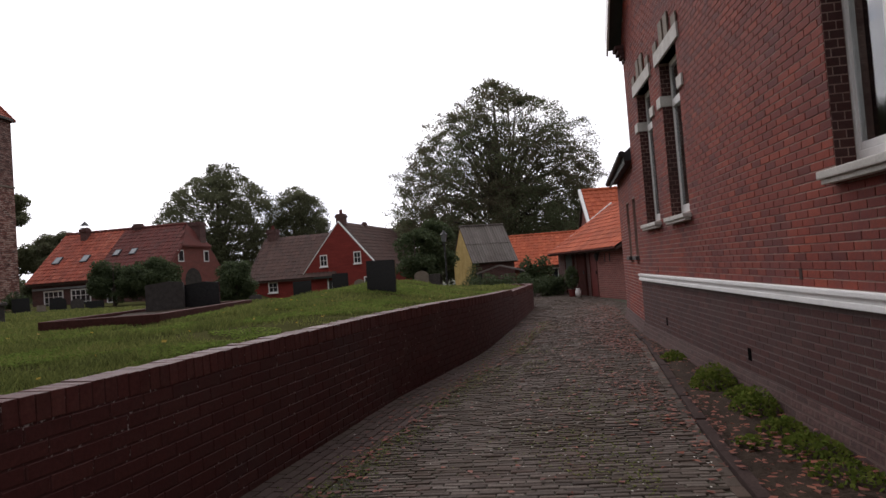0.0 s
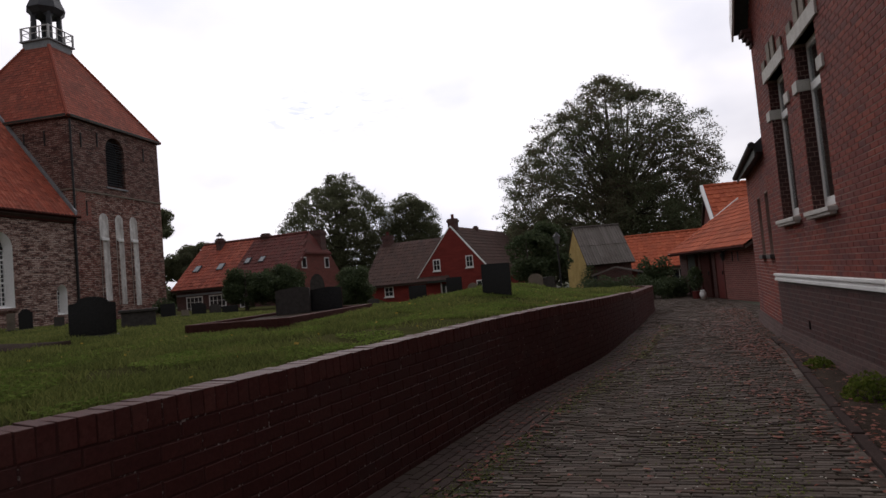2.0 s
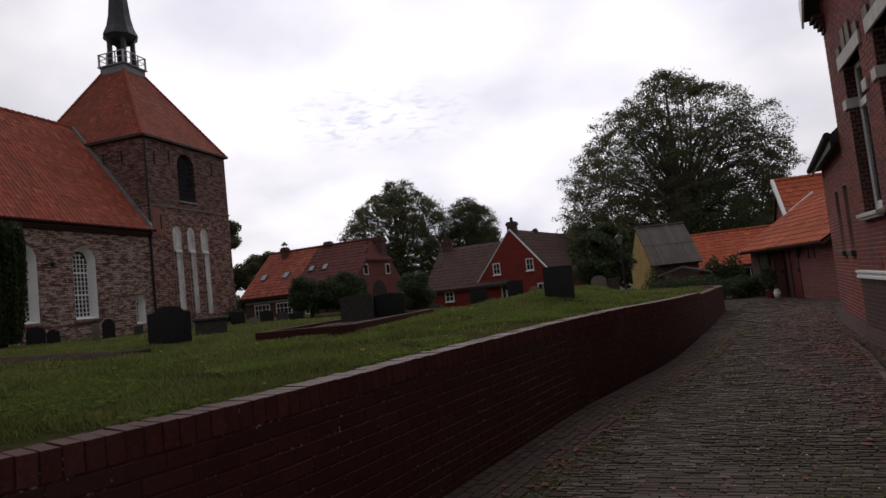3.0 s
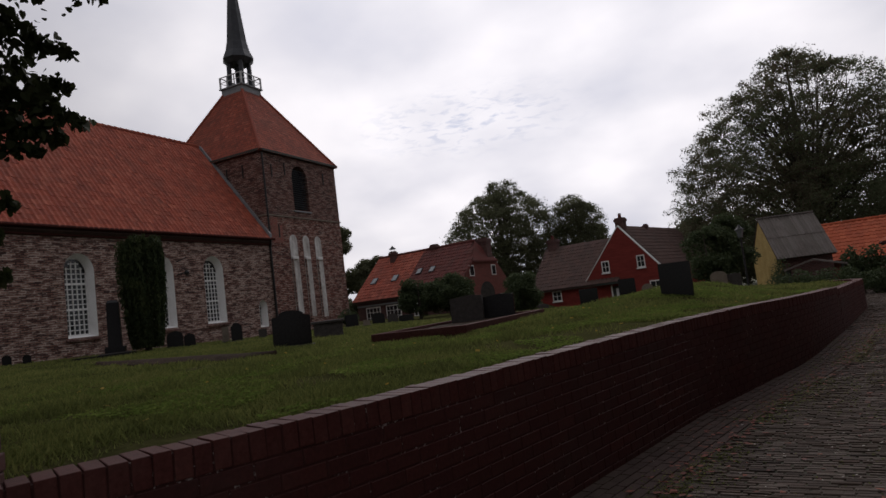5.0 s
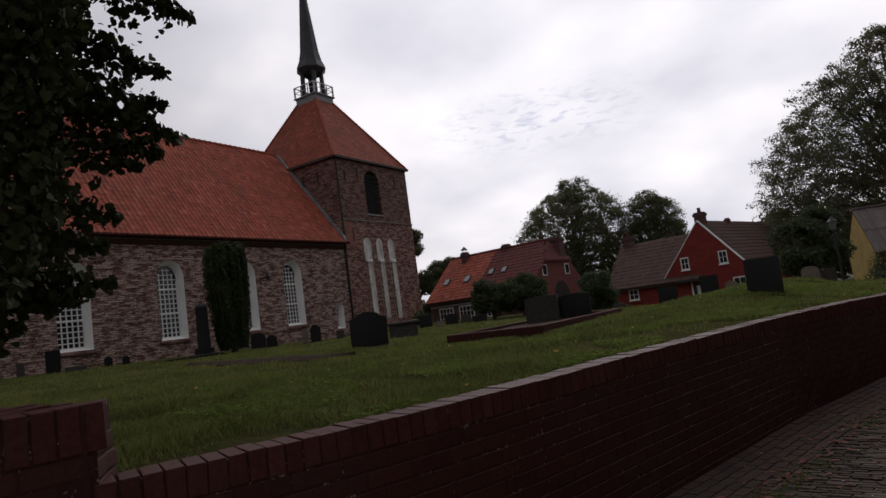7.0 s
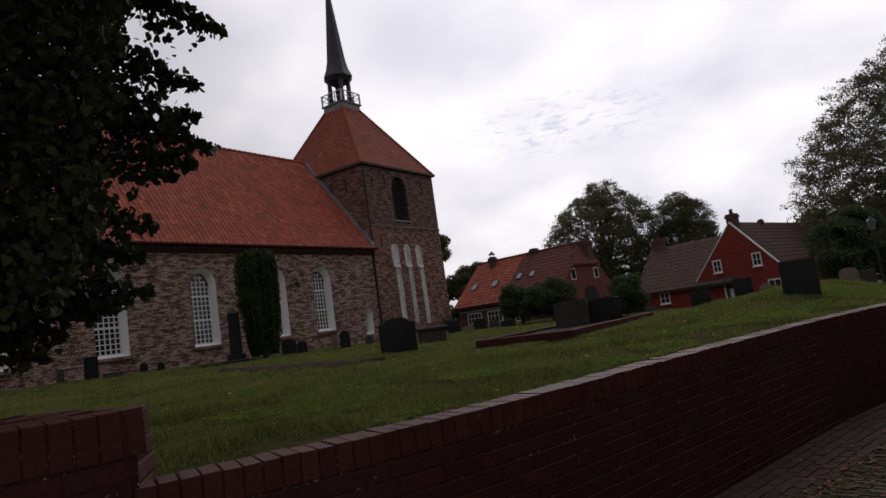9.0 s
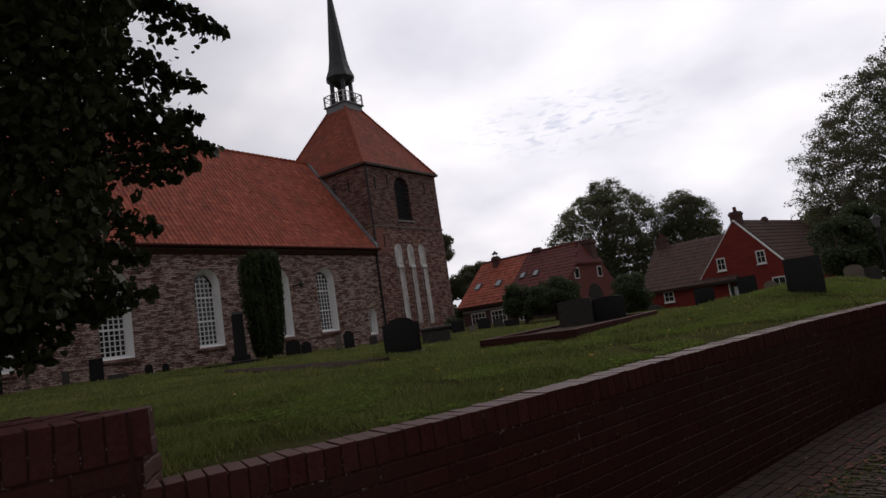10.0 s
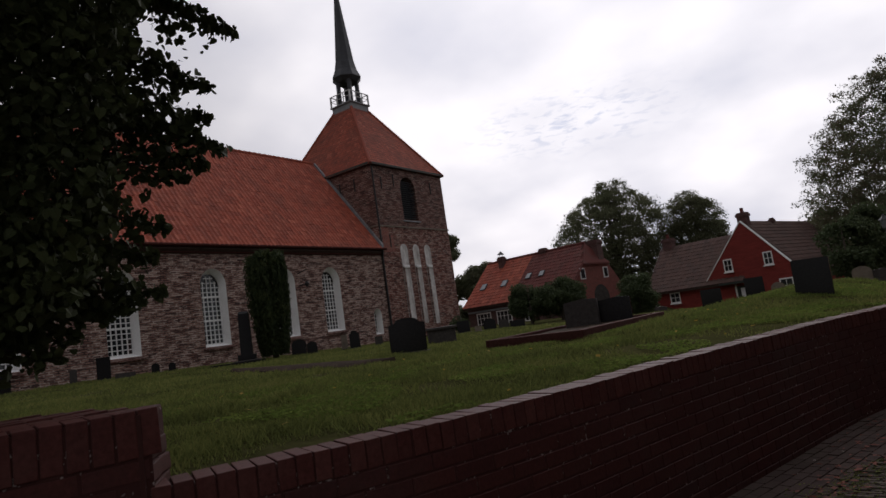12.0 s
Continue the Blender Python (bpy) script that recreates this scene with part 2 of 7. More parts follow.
M = dict(
    strip=piece("lengthwise paver", STRIP_TONES, dirt=(0.06, 0.05, 0.034), dirt_amount=0.6, dirt_scale=1.2, rough=0.85, spec=0.12), void=plain("black for shaded openings", (0.003, 0.003, 0.003), (0.006, 0.006, 0.006), 5, 20, 1.0, 0.0, spec=0.0),
    brick=piece("red brick", RED_TONES, dirt=(0.085, 0.03, 0.034), dirt_amount=0.7, dirt_scale=0.8), brick_one=piece("red brick piece", RED_TONES, "object", dirt=(0.085, 0.03, 0.034), dirt_amount=0.7, dirt_scale=0.8),
    dark=piece("dark brick", DARK_TONES), dark_one=piece("dark brick piece", DARK_TONES, "object"),
    wallb=piece("engineering brick", WALL_TONES, rough=0.62, spec=0.2), wallb_one=piece("engineering brick piece", WALL_TONES, "object", rough=0.62, spec=0.2),
    cope=piece("coping brick", COPE_TONES, "object", dirt=(0.10, 0.045, 0.036), dirt_amount=0.45, dirt_scale=5.0, rough=0.6, spec=0.18),
    paver=piece("paving brick", PAVE_TONES, dirt=(0.06, 0.044, 0.027), dirt_amount=0.75, dirt_scale=0.9, rough=0.85, bump=0.5, spec=0.14),
    paver_one=piece("paving brick piece", PAVE_TONES, "object", dirt=(0.06, 0.044, 0.027), dirt_amount=0.75, dirt_scale=0.9, rough=0.85, bump=0.5, spec=0.14),
    kerb=plain("kerb stone", (0.034, 0.022, 0.02), (0.066, 0.044, 0.038), 3, 50, 0.95, spec=0.08),
    mortar=plain("mortar", (0.15, 0.08, 0.066), (0.46, 0.33, 0.28), 1.6, 30), wallmortar=plain("dark mortar", (0.05, 0.02, 0.018), (0.085, 0.038, 0.033), 6, 60),
    sand=plain("joint sand and moss", (0.03, 0.034, 0.016), (0.065, 0.055, 0.036), 1.5, 40), soil=plain("soil", (0.028, 0.019, 0.014), (0.06, 0.042, 0.03), 3, 40, bump=0.6, dist=0.03, spec=0.05),
    render=plain("shade-darkened mortar", (0.075, 0.05, 0.045), (0.135, 0.10, 0.09), 2, 30), white=plain("white paint", (0.74, 0.74, 0.72), (0.86, 0.86, 0.84), 3, 50, 0.5, 0.06, grain=(0.94, 1.04)),
    stonewhite=plain("pale stone", (0.45, 0.43, 0.39), (0.60, 0.58, 0.54), 5, 50, grain=(0.84, 1.12)), plaster=plain("whitewashed plaster", (0.76, 0.75, 0.73), (0.88, 0.875, 0.865), 1.4, 25, grain=(0.88, 1.08)),
    grass_ground=plain("turf", (0.04, 0.042, 0.016), (0.085, 0.082, 0.034), 0.7, 18, 0.95, 0.8, 0.03, spec=0.0), ground=plain("grassy ground", (0.05, 0.06, 0.025), (0.09, 0.09, 0.045), 0.2, 6, 0.95),
    church=brickwork("old church brick", [(0.06, 0.03, 0.026), (0.165, 0.076, 0.06), (0.27, 0.15, 0.118), (0.29, 0.175, 0.142), (0.185, 0.08, 0.062)], (0.48, 0.39, 0.335), length=0.29, height=0.088, patch=(0.27, 0.165, 0.134), patch_scale=0.5, joint=0.021, bare=(0.04, 0.023, 0.02)),
    stainshadeplaster=plain("stained and shade-greyed whitewash", (0.30, 0.27, 0.24), (0.82, 0.81, 0.79), 1.6, 14, stretch=(1, 1, 0.4)), brownpaint=plain("dark red-brown painted board", (0.05, 0.018, 0.015), (0.075, 0.027, 0.022), 3, 40, 0.9, 0.05, spec=0.05),
    churchred=brickwork("newer red church brick", [(0.22, 0.05, 0.035), (0.30, 0.075, 0.05)], (0.28, 0.2, 0.17), 0.24, 0.075),
    tower=brickwork("tower brick", [(0.055, 0.027, 0.023), (0.125, 0.058, 0.047), (0.185, 0.092, 0.074)], (0.30, 0.225, 0.19), patch=(0.19, 0.07, 0.052), patch_scale=0.5, patch_amount=0.45, joint=0.018, bare=(0.075, 0.042, 0.036)),
    farbrick=brickwork("house brick", [(0.15, 0.034, 0.027), (0.22, 0.054, 0.04)], (0.18, 0.09, 0.075), 0.23, 0.075), darkfar=brickwork("dark house brick", [(0.07, 0.03, 0.028), (0.12, 0.045, 0.04)], (0.14, 0.1, 0.09), 0.23, 0.075),
    paintred=brickwork("red painted brick", [(0.205, 0.033, 0.026), (0.24, 0.04, 0.031)], (0.22, 0.03, 0.026), 0.23, 0.075, joint=0.006), barnred=brickwork("weathered rose brick", [(0.17, 0.05, 0.042), (0.24, 0.075, 0.06)], (0.24, 0.13, 0.11), 0.23, 0.075),
    yellow=plain("yellow ochre render", (0.40, 0.27, 0.085), (0.55, 0.40, 0.15), 1.6, 20), roofbody=plain("roof boards", (0.05, 0.03, 0.025), (0.08, 0.05, 0.04), 4, 40),
    orange=piece("orange clay tile", [(0.36, 0.072, 0.03), (0.44, 0.10, 0.042), (0.40, 0.082, 0.034), (0.50, 0.125, 0.055)], dirt=(0.13, 0.05, 0.03), dirt_amount=0.5, dirt_scale=0.5),
    churchtile=piece("old orange clay tile", [(0.29, 0.063, 0.036), (0.37, 0.088, 0.05), (0.24, 0.055, 0.034), (0.42, 0.115, 0.068)], dirt=(0.14, 0.052, 0.036), dirt_amount=0.6, dirt_scale=0.7),
    browntile=piece("brown concrete tile", [(0.074, 0.044, 0.036), (0.105, 0.06, 0.048), (0.09, 0.05, 0.041)], dirt_amount=0.4), maroontile=piece("maroon tile", [(0.105, 0.027, 0.022), (0.14, 0.037, 0.029)], dirt_amount=0.4),
    greytile=piece("weathered grey corrugated sheet", [(0.13, 0.115, 0.10), (0.18, 0.16, 0.145), (0.15, 0.13, 0.115)], dirt=(0.07, 0.055, 0.045), dirt_amount=0.7, dirt_scale=0.8),
    slate=plain("dark slate and lead", (0.028, 0.03, 0.034), (0.055, 0.058, 0.066), 2, 30, 0.55), lead=plain("grey lead sheet", (0.17, 0.18, 0.19), (0.26, 0.27, 0.28), 3, 30, 0.5),
    granite=plain("polished black granite", (0.008, 0.008, 0.009), (0.018, 0.017, 0.018), 30, 160, 0.22, 0.01, spec=0.28), roughgranite=plain("grey granite", (0.035, 0.03, 0.028), (0.075, 0.066, 0.06), 12, 90, 0.6),
    sandstone=plain("weathered sandstone", (0.15, 0.125, 0.10), (0.25, 0.21, 0.165), 5, 50), darkwood=plain("dark green painted wood", (0.025, 0.032, 0.028), (0.05, 0.055, 0.046), 3, 60, 0.6),
    redwood=plain("dark red painted door", (0.11, 0.02, 0.018), (0.15, 0.03, 0.024), 3, 60, 0.55), iron=plain("black iron", (0.015, 0.015, 0.016), (0.03, 0.03, 0.03), 8, 80, 0.5),
    bark=plain("bark", (0.045, 0.037, 0.028), (0.09, 0.075, 0.058), 5, 30, 0.95, 0.8, 0.03, stretch=(1, 1, 0.25)), curtain=plain("white net curtain", (0.62, 0.63, 0.64), (0.78, 0.78, 0.79), 2, 30), dim=plain("shade-darkened room wall", (0.05, 0.045, 0.04), (0.08, 0.075, 0.065), 2, 20),
    grass=leafy("grass blades", [(0.054, 0.057, 0.023), (0.108, 0.129, 0.041), (0.19, 0.209, 0.064), (0.255, 0.232, 0.095)], 0.9, 0.06, 0.45), weed=leafy("sun-brightened green weeds", [(0.08, 0.125, 0.028), (0.155, 0.215, 0.05), (0.25, 0.30, 0.08)], 2.0, 0.06, 0.45), bedweed=leafy("bed weeds", [(0.05, 0.08, 0.018), (0.11, 0.145, 0.028), (0.20, 0.20, 0.05)], 9.0, 0.06),
    # far tree tones are paler and greyer, with the haze put into them
    beech=leafy("mixed green and copper leaves", [(0.135, 0.078, 0.062), (0.12, 0.10, 0.062), (0.11, 0.135, 0.068), (0.135, 0.16, 0.085)], 0.16, 0.25, 0.5), tree=leafy("haze-paled green leaves", [(0.11, 0.098, 0.062), (0.12, 0.13, 0.07), (0.15, 0.16, 0.088)], 0.25, 0.2, 0.5),
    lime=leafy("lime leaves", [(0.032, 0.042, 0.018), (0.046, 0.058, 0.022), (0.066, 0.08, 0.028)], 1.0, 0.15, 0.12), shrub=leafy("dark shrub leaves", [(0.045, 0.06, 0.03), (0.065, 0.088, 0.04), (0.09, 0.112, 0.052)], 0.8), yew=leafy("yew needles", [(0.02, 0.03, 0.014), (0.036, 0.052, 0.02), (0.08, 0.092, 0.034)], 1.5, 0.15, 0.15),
    fallen=leafy("fallen leaves", [(0.025, 0.013, 0.010), (0.12, 0.038, 0.025), (0.23, 0.066, 0.038), (0.28, 0.12, 0.06)], 3.0, 0.3, 0.1), pale=leafy("pale dry petals", [(0.42, 0.38, 0.32), (0.55, 0.52, 0.46)], 3.0, 0.2, 0.1), yellowleaf=leafy("yellow leaves", [(0.42, 0.28, 0.05), (0.5, 0.36, 0.08)], 3.0),
)


def glass_material():
    m, t, b = shader("window glass", 0.03, 0.0, 0.5)
    b.inputs["Base Color"].default_value = (0.9, 0.93, 0.93, 1)
    b.inputs["Transmission Weight"].default_value = 1.0
    b.inputs["IOR"].default_value = 1.45
    return m


def far_glass():
    m, t, b = shader("dark window glass", 0.06, 0.0, 0.6)
    nz = noise_node(t, 2.0, 2)
    r = ramp(t, [(0.4, (0.012, 0.014, 0.016)), (0.6, (0.03, 0.033, 0.036))])
    links(t, (nz.outputs[0], r.inputs[0]), (r.outputs[0], b.inputs["Base Color"]))
    return m


def limed_joint():
    """Dark joints with crumbs of white lime left in them."""
    m, t, b = shader("dark joint with lime crumbs", 0.9, 0.0, 0.2)
    nz, big = noise_node(t, 32.0, 4, 0.6), noise_node(t, 2.5, 3, 0.6)
    add = t.nodes.new("ShaderNodeMath"); add.operation = "MULTIPLY_ADD"; add.inputs[1].default_value = 0.5
    r = ramp(t, [(0.85, (0.05, 0.018, 0.0155)), (0.95, (0.34, 0.29, 0.27))])
    links(t, (big.outputs[0], add.inputs[0]), (nz.outputs[0], add.inputs[2]), (add.outputs[0], r.inputs[0]), (r.outputs[0], b.inputs["Base Color"]))
    bumped(t, b, nz.outputs[0], 0.5, 0.006)
    return m


M["wallmortar"] = limed_joint()
M["skirt"] = brickwork("worn limewashed foot of the wall", [(0.05, 0.024, 0.021), (0.08, 0.038, 0.033), (0.064, 0.032, 0.028)], (0.085, 0.05, 0.043), 0.23, 0.075, patch=(0.10, 0.066, 0.06), patch_scale=1.2, joint=0.012)
M["towerlow"] = brickwork("patched lower tower brick", [(0.075, 0.033, 0.027), (0.185, 0.07, 0.053), (0.27, 0.135, 0.105)], (0.42, 0.33, 0.28), patch=(0.25, 0.075, 0.052), patch_scale=0.7, patch_amount=0.5, joint=0.02, bare=(0.07, 0.038, 0.032))
M["glass"], M["pane"] = glass_material(), far_glass()
M["zincwhite"] = plain("weathered white paint", (0.42, 0.43, 0.43), (0.60, 0.60, 0.59), 4, 50, 0.6)
M["skyglass"] = plain("pale rooflight glass", (0.12, 0.13, 0.14), (0.20, 0.21, 0.22), 1, 10, 0.15, 0.0, spec=0.5)


# ---------------------------------------------------------------- mesh building
class Geo:
    """Collects boxes, sheets and turned shapes into one mesh."""

    def __init__(self):
        self.v, self.f = [], []

    def add(self, verts, faces):
        k = len(self.v)
        self.v += [tuple(p) for p in verts]
        self.f += [tuple(i + k for i in q) for q in faces]
        return self

    def box(self, x0, x1, y0, y1, z0, z1, bevel=0.0):
        b = min(bevel, 0.45 * min(x1 - x0, y1 - y0, z1 - z0))
        if b <= 0:
            return self.add([(x, y, z) for z in (z0, z1) for y in (y0, y1) for x in (x0, x1)],
                            [(0, 2, 3, 1), (4, 5, 7, 6), (0, 1, 5, 4), (2, 6, 7, 3), (0, 4, 6, 2), (1, 3, 7, 5)])
        bm = bmesh.new()
        bmesh.ops.create_cube(bm, size=1.0)
        for p in bm.verts:
            p.co = ((x0 + x1) / 2 + p.co.x * (x1 - x0), (y0 + y1) / 2 + p.co.y * (y1 - y0), (z0 + z1) / 2 + p.co.z * (z1 - z0))
        bmesh.ops.bevel(bm, geom=bm.edges[:], offset=b, segments=2, affect="EDGES", profile=0.6)
        bm.verts.index_update()
        self.add([tuple(p.co) for p in bm.verts], [[p.index for p in q.verts] for q in bm.faces])
        bm.free()
        return self

    def extrude(self, outline, a, b, axis="y"):
        """A flat outline of (u, w) pushed from a to b along an axis."""
        n = len(outline)
        place = {"y": lambda u, w, k: (u, k, w), "x": lambda u, w, k: (k, u, w), "z": lambda u, w, k: (u, w, k)}[axis]
        vs = [place(u, w, k) for k in (a, b) for u, w in outline]
        return self.add(vs, [tuple(range(n)), tuple(range(2 * n - 1, n - 1, -1))] + [(i, i + n, (i + 1) % n + n, (i + 1) % n) for i in range(n)])

    def tube(self, p, q, r0, r1, sides=8):
        p, q = Vector(p), Vector(q)
        w = (q - p).normalized()
        u = w.orthogonal().normalized()
        v = w.cross(u)
        ring = [math.tau * i / sides for i in range(sides)]
        vs = [c + (u * math.cos(a) + v * math.sin(a)) * r for c, r in ((p, r0), (q, r1)) for a in ring]
        return self.add(vs, [(i, (i + 1) % sides, (i + 1) % sides + sides, i + sides) for i in range(sides)] + [tuple(range(sides - 1, -1, -1)), tuple(range(sides, 2 * sides))])

    def turned(self, rings, x=0, y=0, sides=12, turn=0.0):
        """Rings of (radius, height) round an upright axis."""
        vs = [(x + r * math.cos(math.tau * i / sides + turn), y + r * math.sin(math.tau * i / sides + turn), z) for r, z in rings for i in range(sides)]
        fs = [(k * sides + i, k * sides + (i + 1) % sides, (k + 1) * sides + (i + 1) % sides, (k + 1) * sides + i) for k in range(len(rings) - 1) for i in range(sides)]
        n = len(rings) - 1
        return self.add(vs, fs + [tuple(range(sides - 1, -1, -1)), tuple(n * sides + i for i in range(sides))])

    def mesh(self, name, weld=False):
        me = bpy.data.meshes.new(name)
        me.from_pydata(self.v, [], self.f)
        bm = bmesh.new()
        bm.from_mesh(me)
        if weld:
            bmesh.ops.remove_doubles(bm, verts=bm.verts[:], dist=1e-4)
        bmesh.ops.recalc_face_normals(bm, faces=bm.faces[:])
        bm.to_mesh(me)
        bm.free()
        return me


def part(name, geo, material, parent=None, label="", smooth=False, m=None):
    me = geo.mesh(name, name in ("wall", "nave_wall", "tower_wall")) if isinstance(geo, Geo) else geo
    if not me.materials:
        me.materials.append(M[material])
    if smooth:
        for p in me.polygons:
            p.use_smooth = True
    ob = new(name, me)
    if parent:
        ob.parent = parent
    if m is not None:
        ob.matrix_basis = m
    return tagged(ob, label)


def thing(name, label, category, m=None, group="", kind=""):
    ob = new(name)
    if m is not None:
        ob.matrix_basis = m
    return tagged(ob, label, category, group, kind)


def quads(name, V, material, parent=None, label=""):
    """Many loose four-cornered faces from an array of n x 4 x 3."""
    n = len(V)
    me = bpy.data.meshes.new(name)
    me.vertices.add(4 * n)
    me.vertices.foreach_set("co", np.asarray(V, dtype=np.float32).ravel())
    me.loops.add(4 * n)
    me.loops.foreach_set("vertex_index", np.arange(4 * n, dtype=np.int32))
    me.polygons.add(n)
    me.polygons.foreach_set("loop_start", np.arange(0, 4 * n, 4, dtype=np.int32))
    me.polygons.foreach_set("use_smooth", np.zeros(len(me.polygons), dtype=bool))
    me.update(calc_edges=True)
    me.validate()
    me.materials.append(M[material])
    ob = new(name, me)
    if parent:
        ob.parent = parent
    return tagged(ob, label)


def cells(name, V, F, material, parent=None, label="", m=None):
    """n alike pieces: V is n x k x 3, F the faces of one piece, all four-cornered."""
    n, k, _ = V.shape
    F = np.asarray(F)
    me = bpy.data.meshes.new(name)
    me.vertices.add(n * k)
    me.vertices.foreach_set("co", np.asarray(V, dtype=np.float32).ravel())
    idx = (F[None] + (np.arange(n) * k)[:, None, None]).reshape(-1)
    me.loops.add(len(idx))
    me.loops.foreach_set("vertex_index", idx.astype(np.int32))
    me.polygons.add(n * len(F))
    me.polygons.foreach_set("loop_start", np.arange(0, len(idx), 4, dtype=np.int32))
    me.polygons.foreach_set("use_smooth", np.zeros(len(me.polygons), dtype=bool))
    me.update(calc_edges=True)
    me.validate()
    me.materials.append(M[material])
    ob = new(name, me)
    if parent:
        ob.parent = parent
    if m is not None:
        ob.matrix_basis = m
    return tagged(ob, label)


RS = np.random.RandomState(7)
CELL_FACES = [(4, 5, 6, 7), (0, 1, 5, 4), (1, 2, 6, 5), (2, 3, 7, 6), (3, 0, 4, 7)]


def brick_mesh(name, length, height, depth, material, ch=0.004):
    """One brick: x along, z up, front at y = 0 facing -y, with chamfered front edges."""
    g = Geo()
    a, c = length / 2, height / 2
    g.v = [(-a, depth, -c), (a, depth, -c), (a, depth, c), (-a, depth, c)] + [(-a, ch, -c), (a, ch, -c), (a, ch, c), (-a, ch, c)] + [(-a + ch, 0, -c + ch), (a - ch, 0, -c + ch), (a - ch, 0, c - ch), (-a + ch, 0, c - ch)]
    g.f = [(8, 9, 10, 11)] + [(i, (i + 1) % 4, (i + 1) % 4 + 4, i + 4) for i in range(4)] + [(i + 4, (i + 1) % 4 + 4, (i + 1) % 4 + 8, i + 8) for i in range(4)]
    me = g.mesh(name)
    me.materials.append(M[material])
    return me


def frame_matrix(o, ux, uy, uz):
    m = Matrix.Identity(4)
    for i, c in enumerate((ux, uy, uz, o)):
        for j in range(3):
            m[j][i] = c[j]
    return m


def pantiles(name, corner, along, up, tile_w, tile_h, material, parent, label="", wave=0.028, lap=0.03, cut=None):
    """Roof tiles as loose pieces on the slope spanned by along and up."""
    corner, along, up = np.array(corner, float), np.array(along, float), np.array(up, float)
    L, H = np.linalg.norm(along), np.linalg.norm(up)
    nu, nv = max(1, round(L / tile_w)), max(1, round(H / tile_h))
    a, b = along / nu, up / nv
    nor = np.cross(along, up)
    nor /= np.linalg.norm(nor)
    if nor[2] < 0:
        nor = -nor
    us = np.array([0, 0.2, 0.45, 0.7, 1.02])
    ws = wave * np.array([0.9, 1.0, 0.1, -0.1, 0.9])
    i, j = [k.ravel() for k in np.meshgrid(np.arange(nu), np.arange(nv), indexing="ij")]
    if cut:
        keep = np.array([cut((p + 0.5) / nu, (q + 0.5) / nv) for p, q in zip(i, j)])
        i, j = i[keep], j[keep]
    base = corner + i[:, None] * a + j[:, None] * b
    jit = RS.normal(0, 0.004, (len(i), 1))
    V = []
    for w, lift in ((-0.04, lap - 0.035), (-0.04, lap), (1.04, 0.004)):
        for u, h in zip(us, ws):
            V.append(base + u * a + w * b + nor * (h + lift + jit + 0.035))
    V = np.stack(V, 1)
    F = [(r * 5 + c, r * 5 + c + 1, (r + 1) * 5 + c + 1, (r + 1) * 5 + c) for r in range(2) for c in range(4)]
    return tagged(cells(name, V, F, material, parent, label), kind="stuff")


# ---------------------------------------------------------------- the lie of the land
WALL_LINE = [(-2.95, 1.41), (-2.62, 2.1), (-2.3, 2.9), (-2.03, 3.8), (-1.75, 4.9), (-1.31, 6.5), (-0.82, 8.2), (-0.16, 10.0), (0.70, 12.6), (1.62, 16.4)]
WALL_END = (3.05, 23.3)


def wall_top(y):
    return float(np.interp(y, [1.4, 5.0, 10.0, 16.4, 23.3], [1.17, 1.15, 1.12, 0.97, 0.85]))


def wall_x(y):
    pts = [(-4.75, -9.0), (-4.75, -4.31)] + WALL_LINE + [WALL_END, (3.0, 24.5), (-1.5, 27.0), (-3.0, 30.0), (-3.0, 80.0)]
    return float(np.interp(y, [p[1] for p in pts], [p[0] for p in pts]))


def smooth01(v):
    v = min(1.0, max(0.0, v))
    return v * v * (3 - 2 * v)


def lawn_z(x, y):
    s = max(0.0, (wall_x(y) - 0.24 - x)) * 0.85
    z = wall_top(y) - 0.045 + 0.10 * (1 - math.exp(-s / 1.5)) + 0.33 * smooth01((s - 5) / 16)
    z += 0.42 * math.exp(-((x + 1.0) / 2.5) ** 2 - ((y - 15.0) / 5.2) ** 2) * smooth01(s / 2.5)
    z += 0.13 * smooth01((1.6 - y) / 1.2) * smooth01(s / 0.5)
    z += 0.03 * noise.noise((x * 0.5, y * 0.5, 0)) * smooth01(s / 1.0) + 0.012 * noise.noise((x * 2.3, y * 2.3, 3)) * smooth01(s / 0.4)
    fall = smooth01((y - 25) / 9) * smooth01((x + 15) / 4)
    return z * (1 - fall) - 0.1 * fall


def build_ground():
    g = Geo()
    R, ring = 900.0, 48
    g.add([(0, 0, -0.12)] + [(R * math.cos(math.tau * i / ring), R * math.sin(math.tau * i / ring), -0.12) for i in range(ring)], [(0, i + 1, (i + 1) % ring + 1) for i in range(ring)])
    tagged(part("ground", g, "ground"), "flat grassy ground round the village", "ground", kind="structure")
    ys = list(np.arange(-8, 26, 0.35)) + list(np.arange(26, 75, 1.5))
    ss = [0.0, 0.1, 0.25, 0.45, 0.7, 1.0, 1.35] + list(np.arange(1.75, 30, 0.5)) + list(np.arange(30, 70, 4.0))
    g = Geo()
    for y in ys:
        for s in ss:
            x = wall_x(y) - 0.10 - s
            g.v.append((x, y, lawn_z(x, y)))
    n = len(ss)
    g.f = [(i * n + j, i * n + j + 1, (i + 1) * n + j + 1, (i + 1) * n + j) for i in range(len(ys) - 1) for j in range(n - 1)]
    return tagged(part("lawn", g, "grass_ground", smooth=True), "uneven green churchyard lawn behind the brick wall", "lawn", kind="structure")


lawn = build_ground()


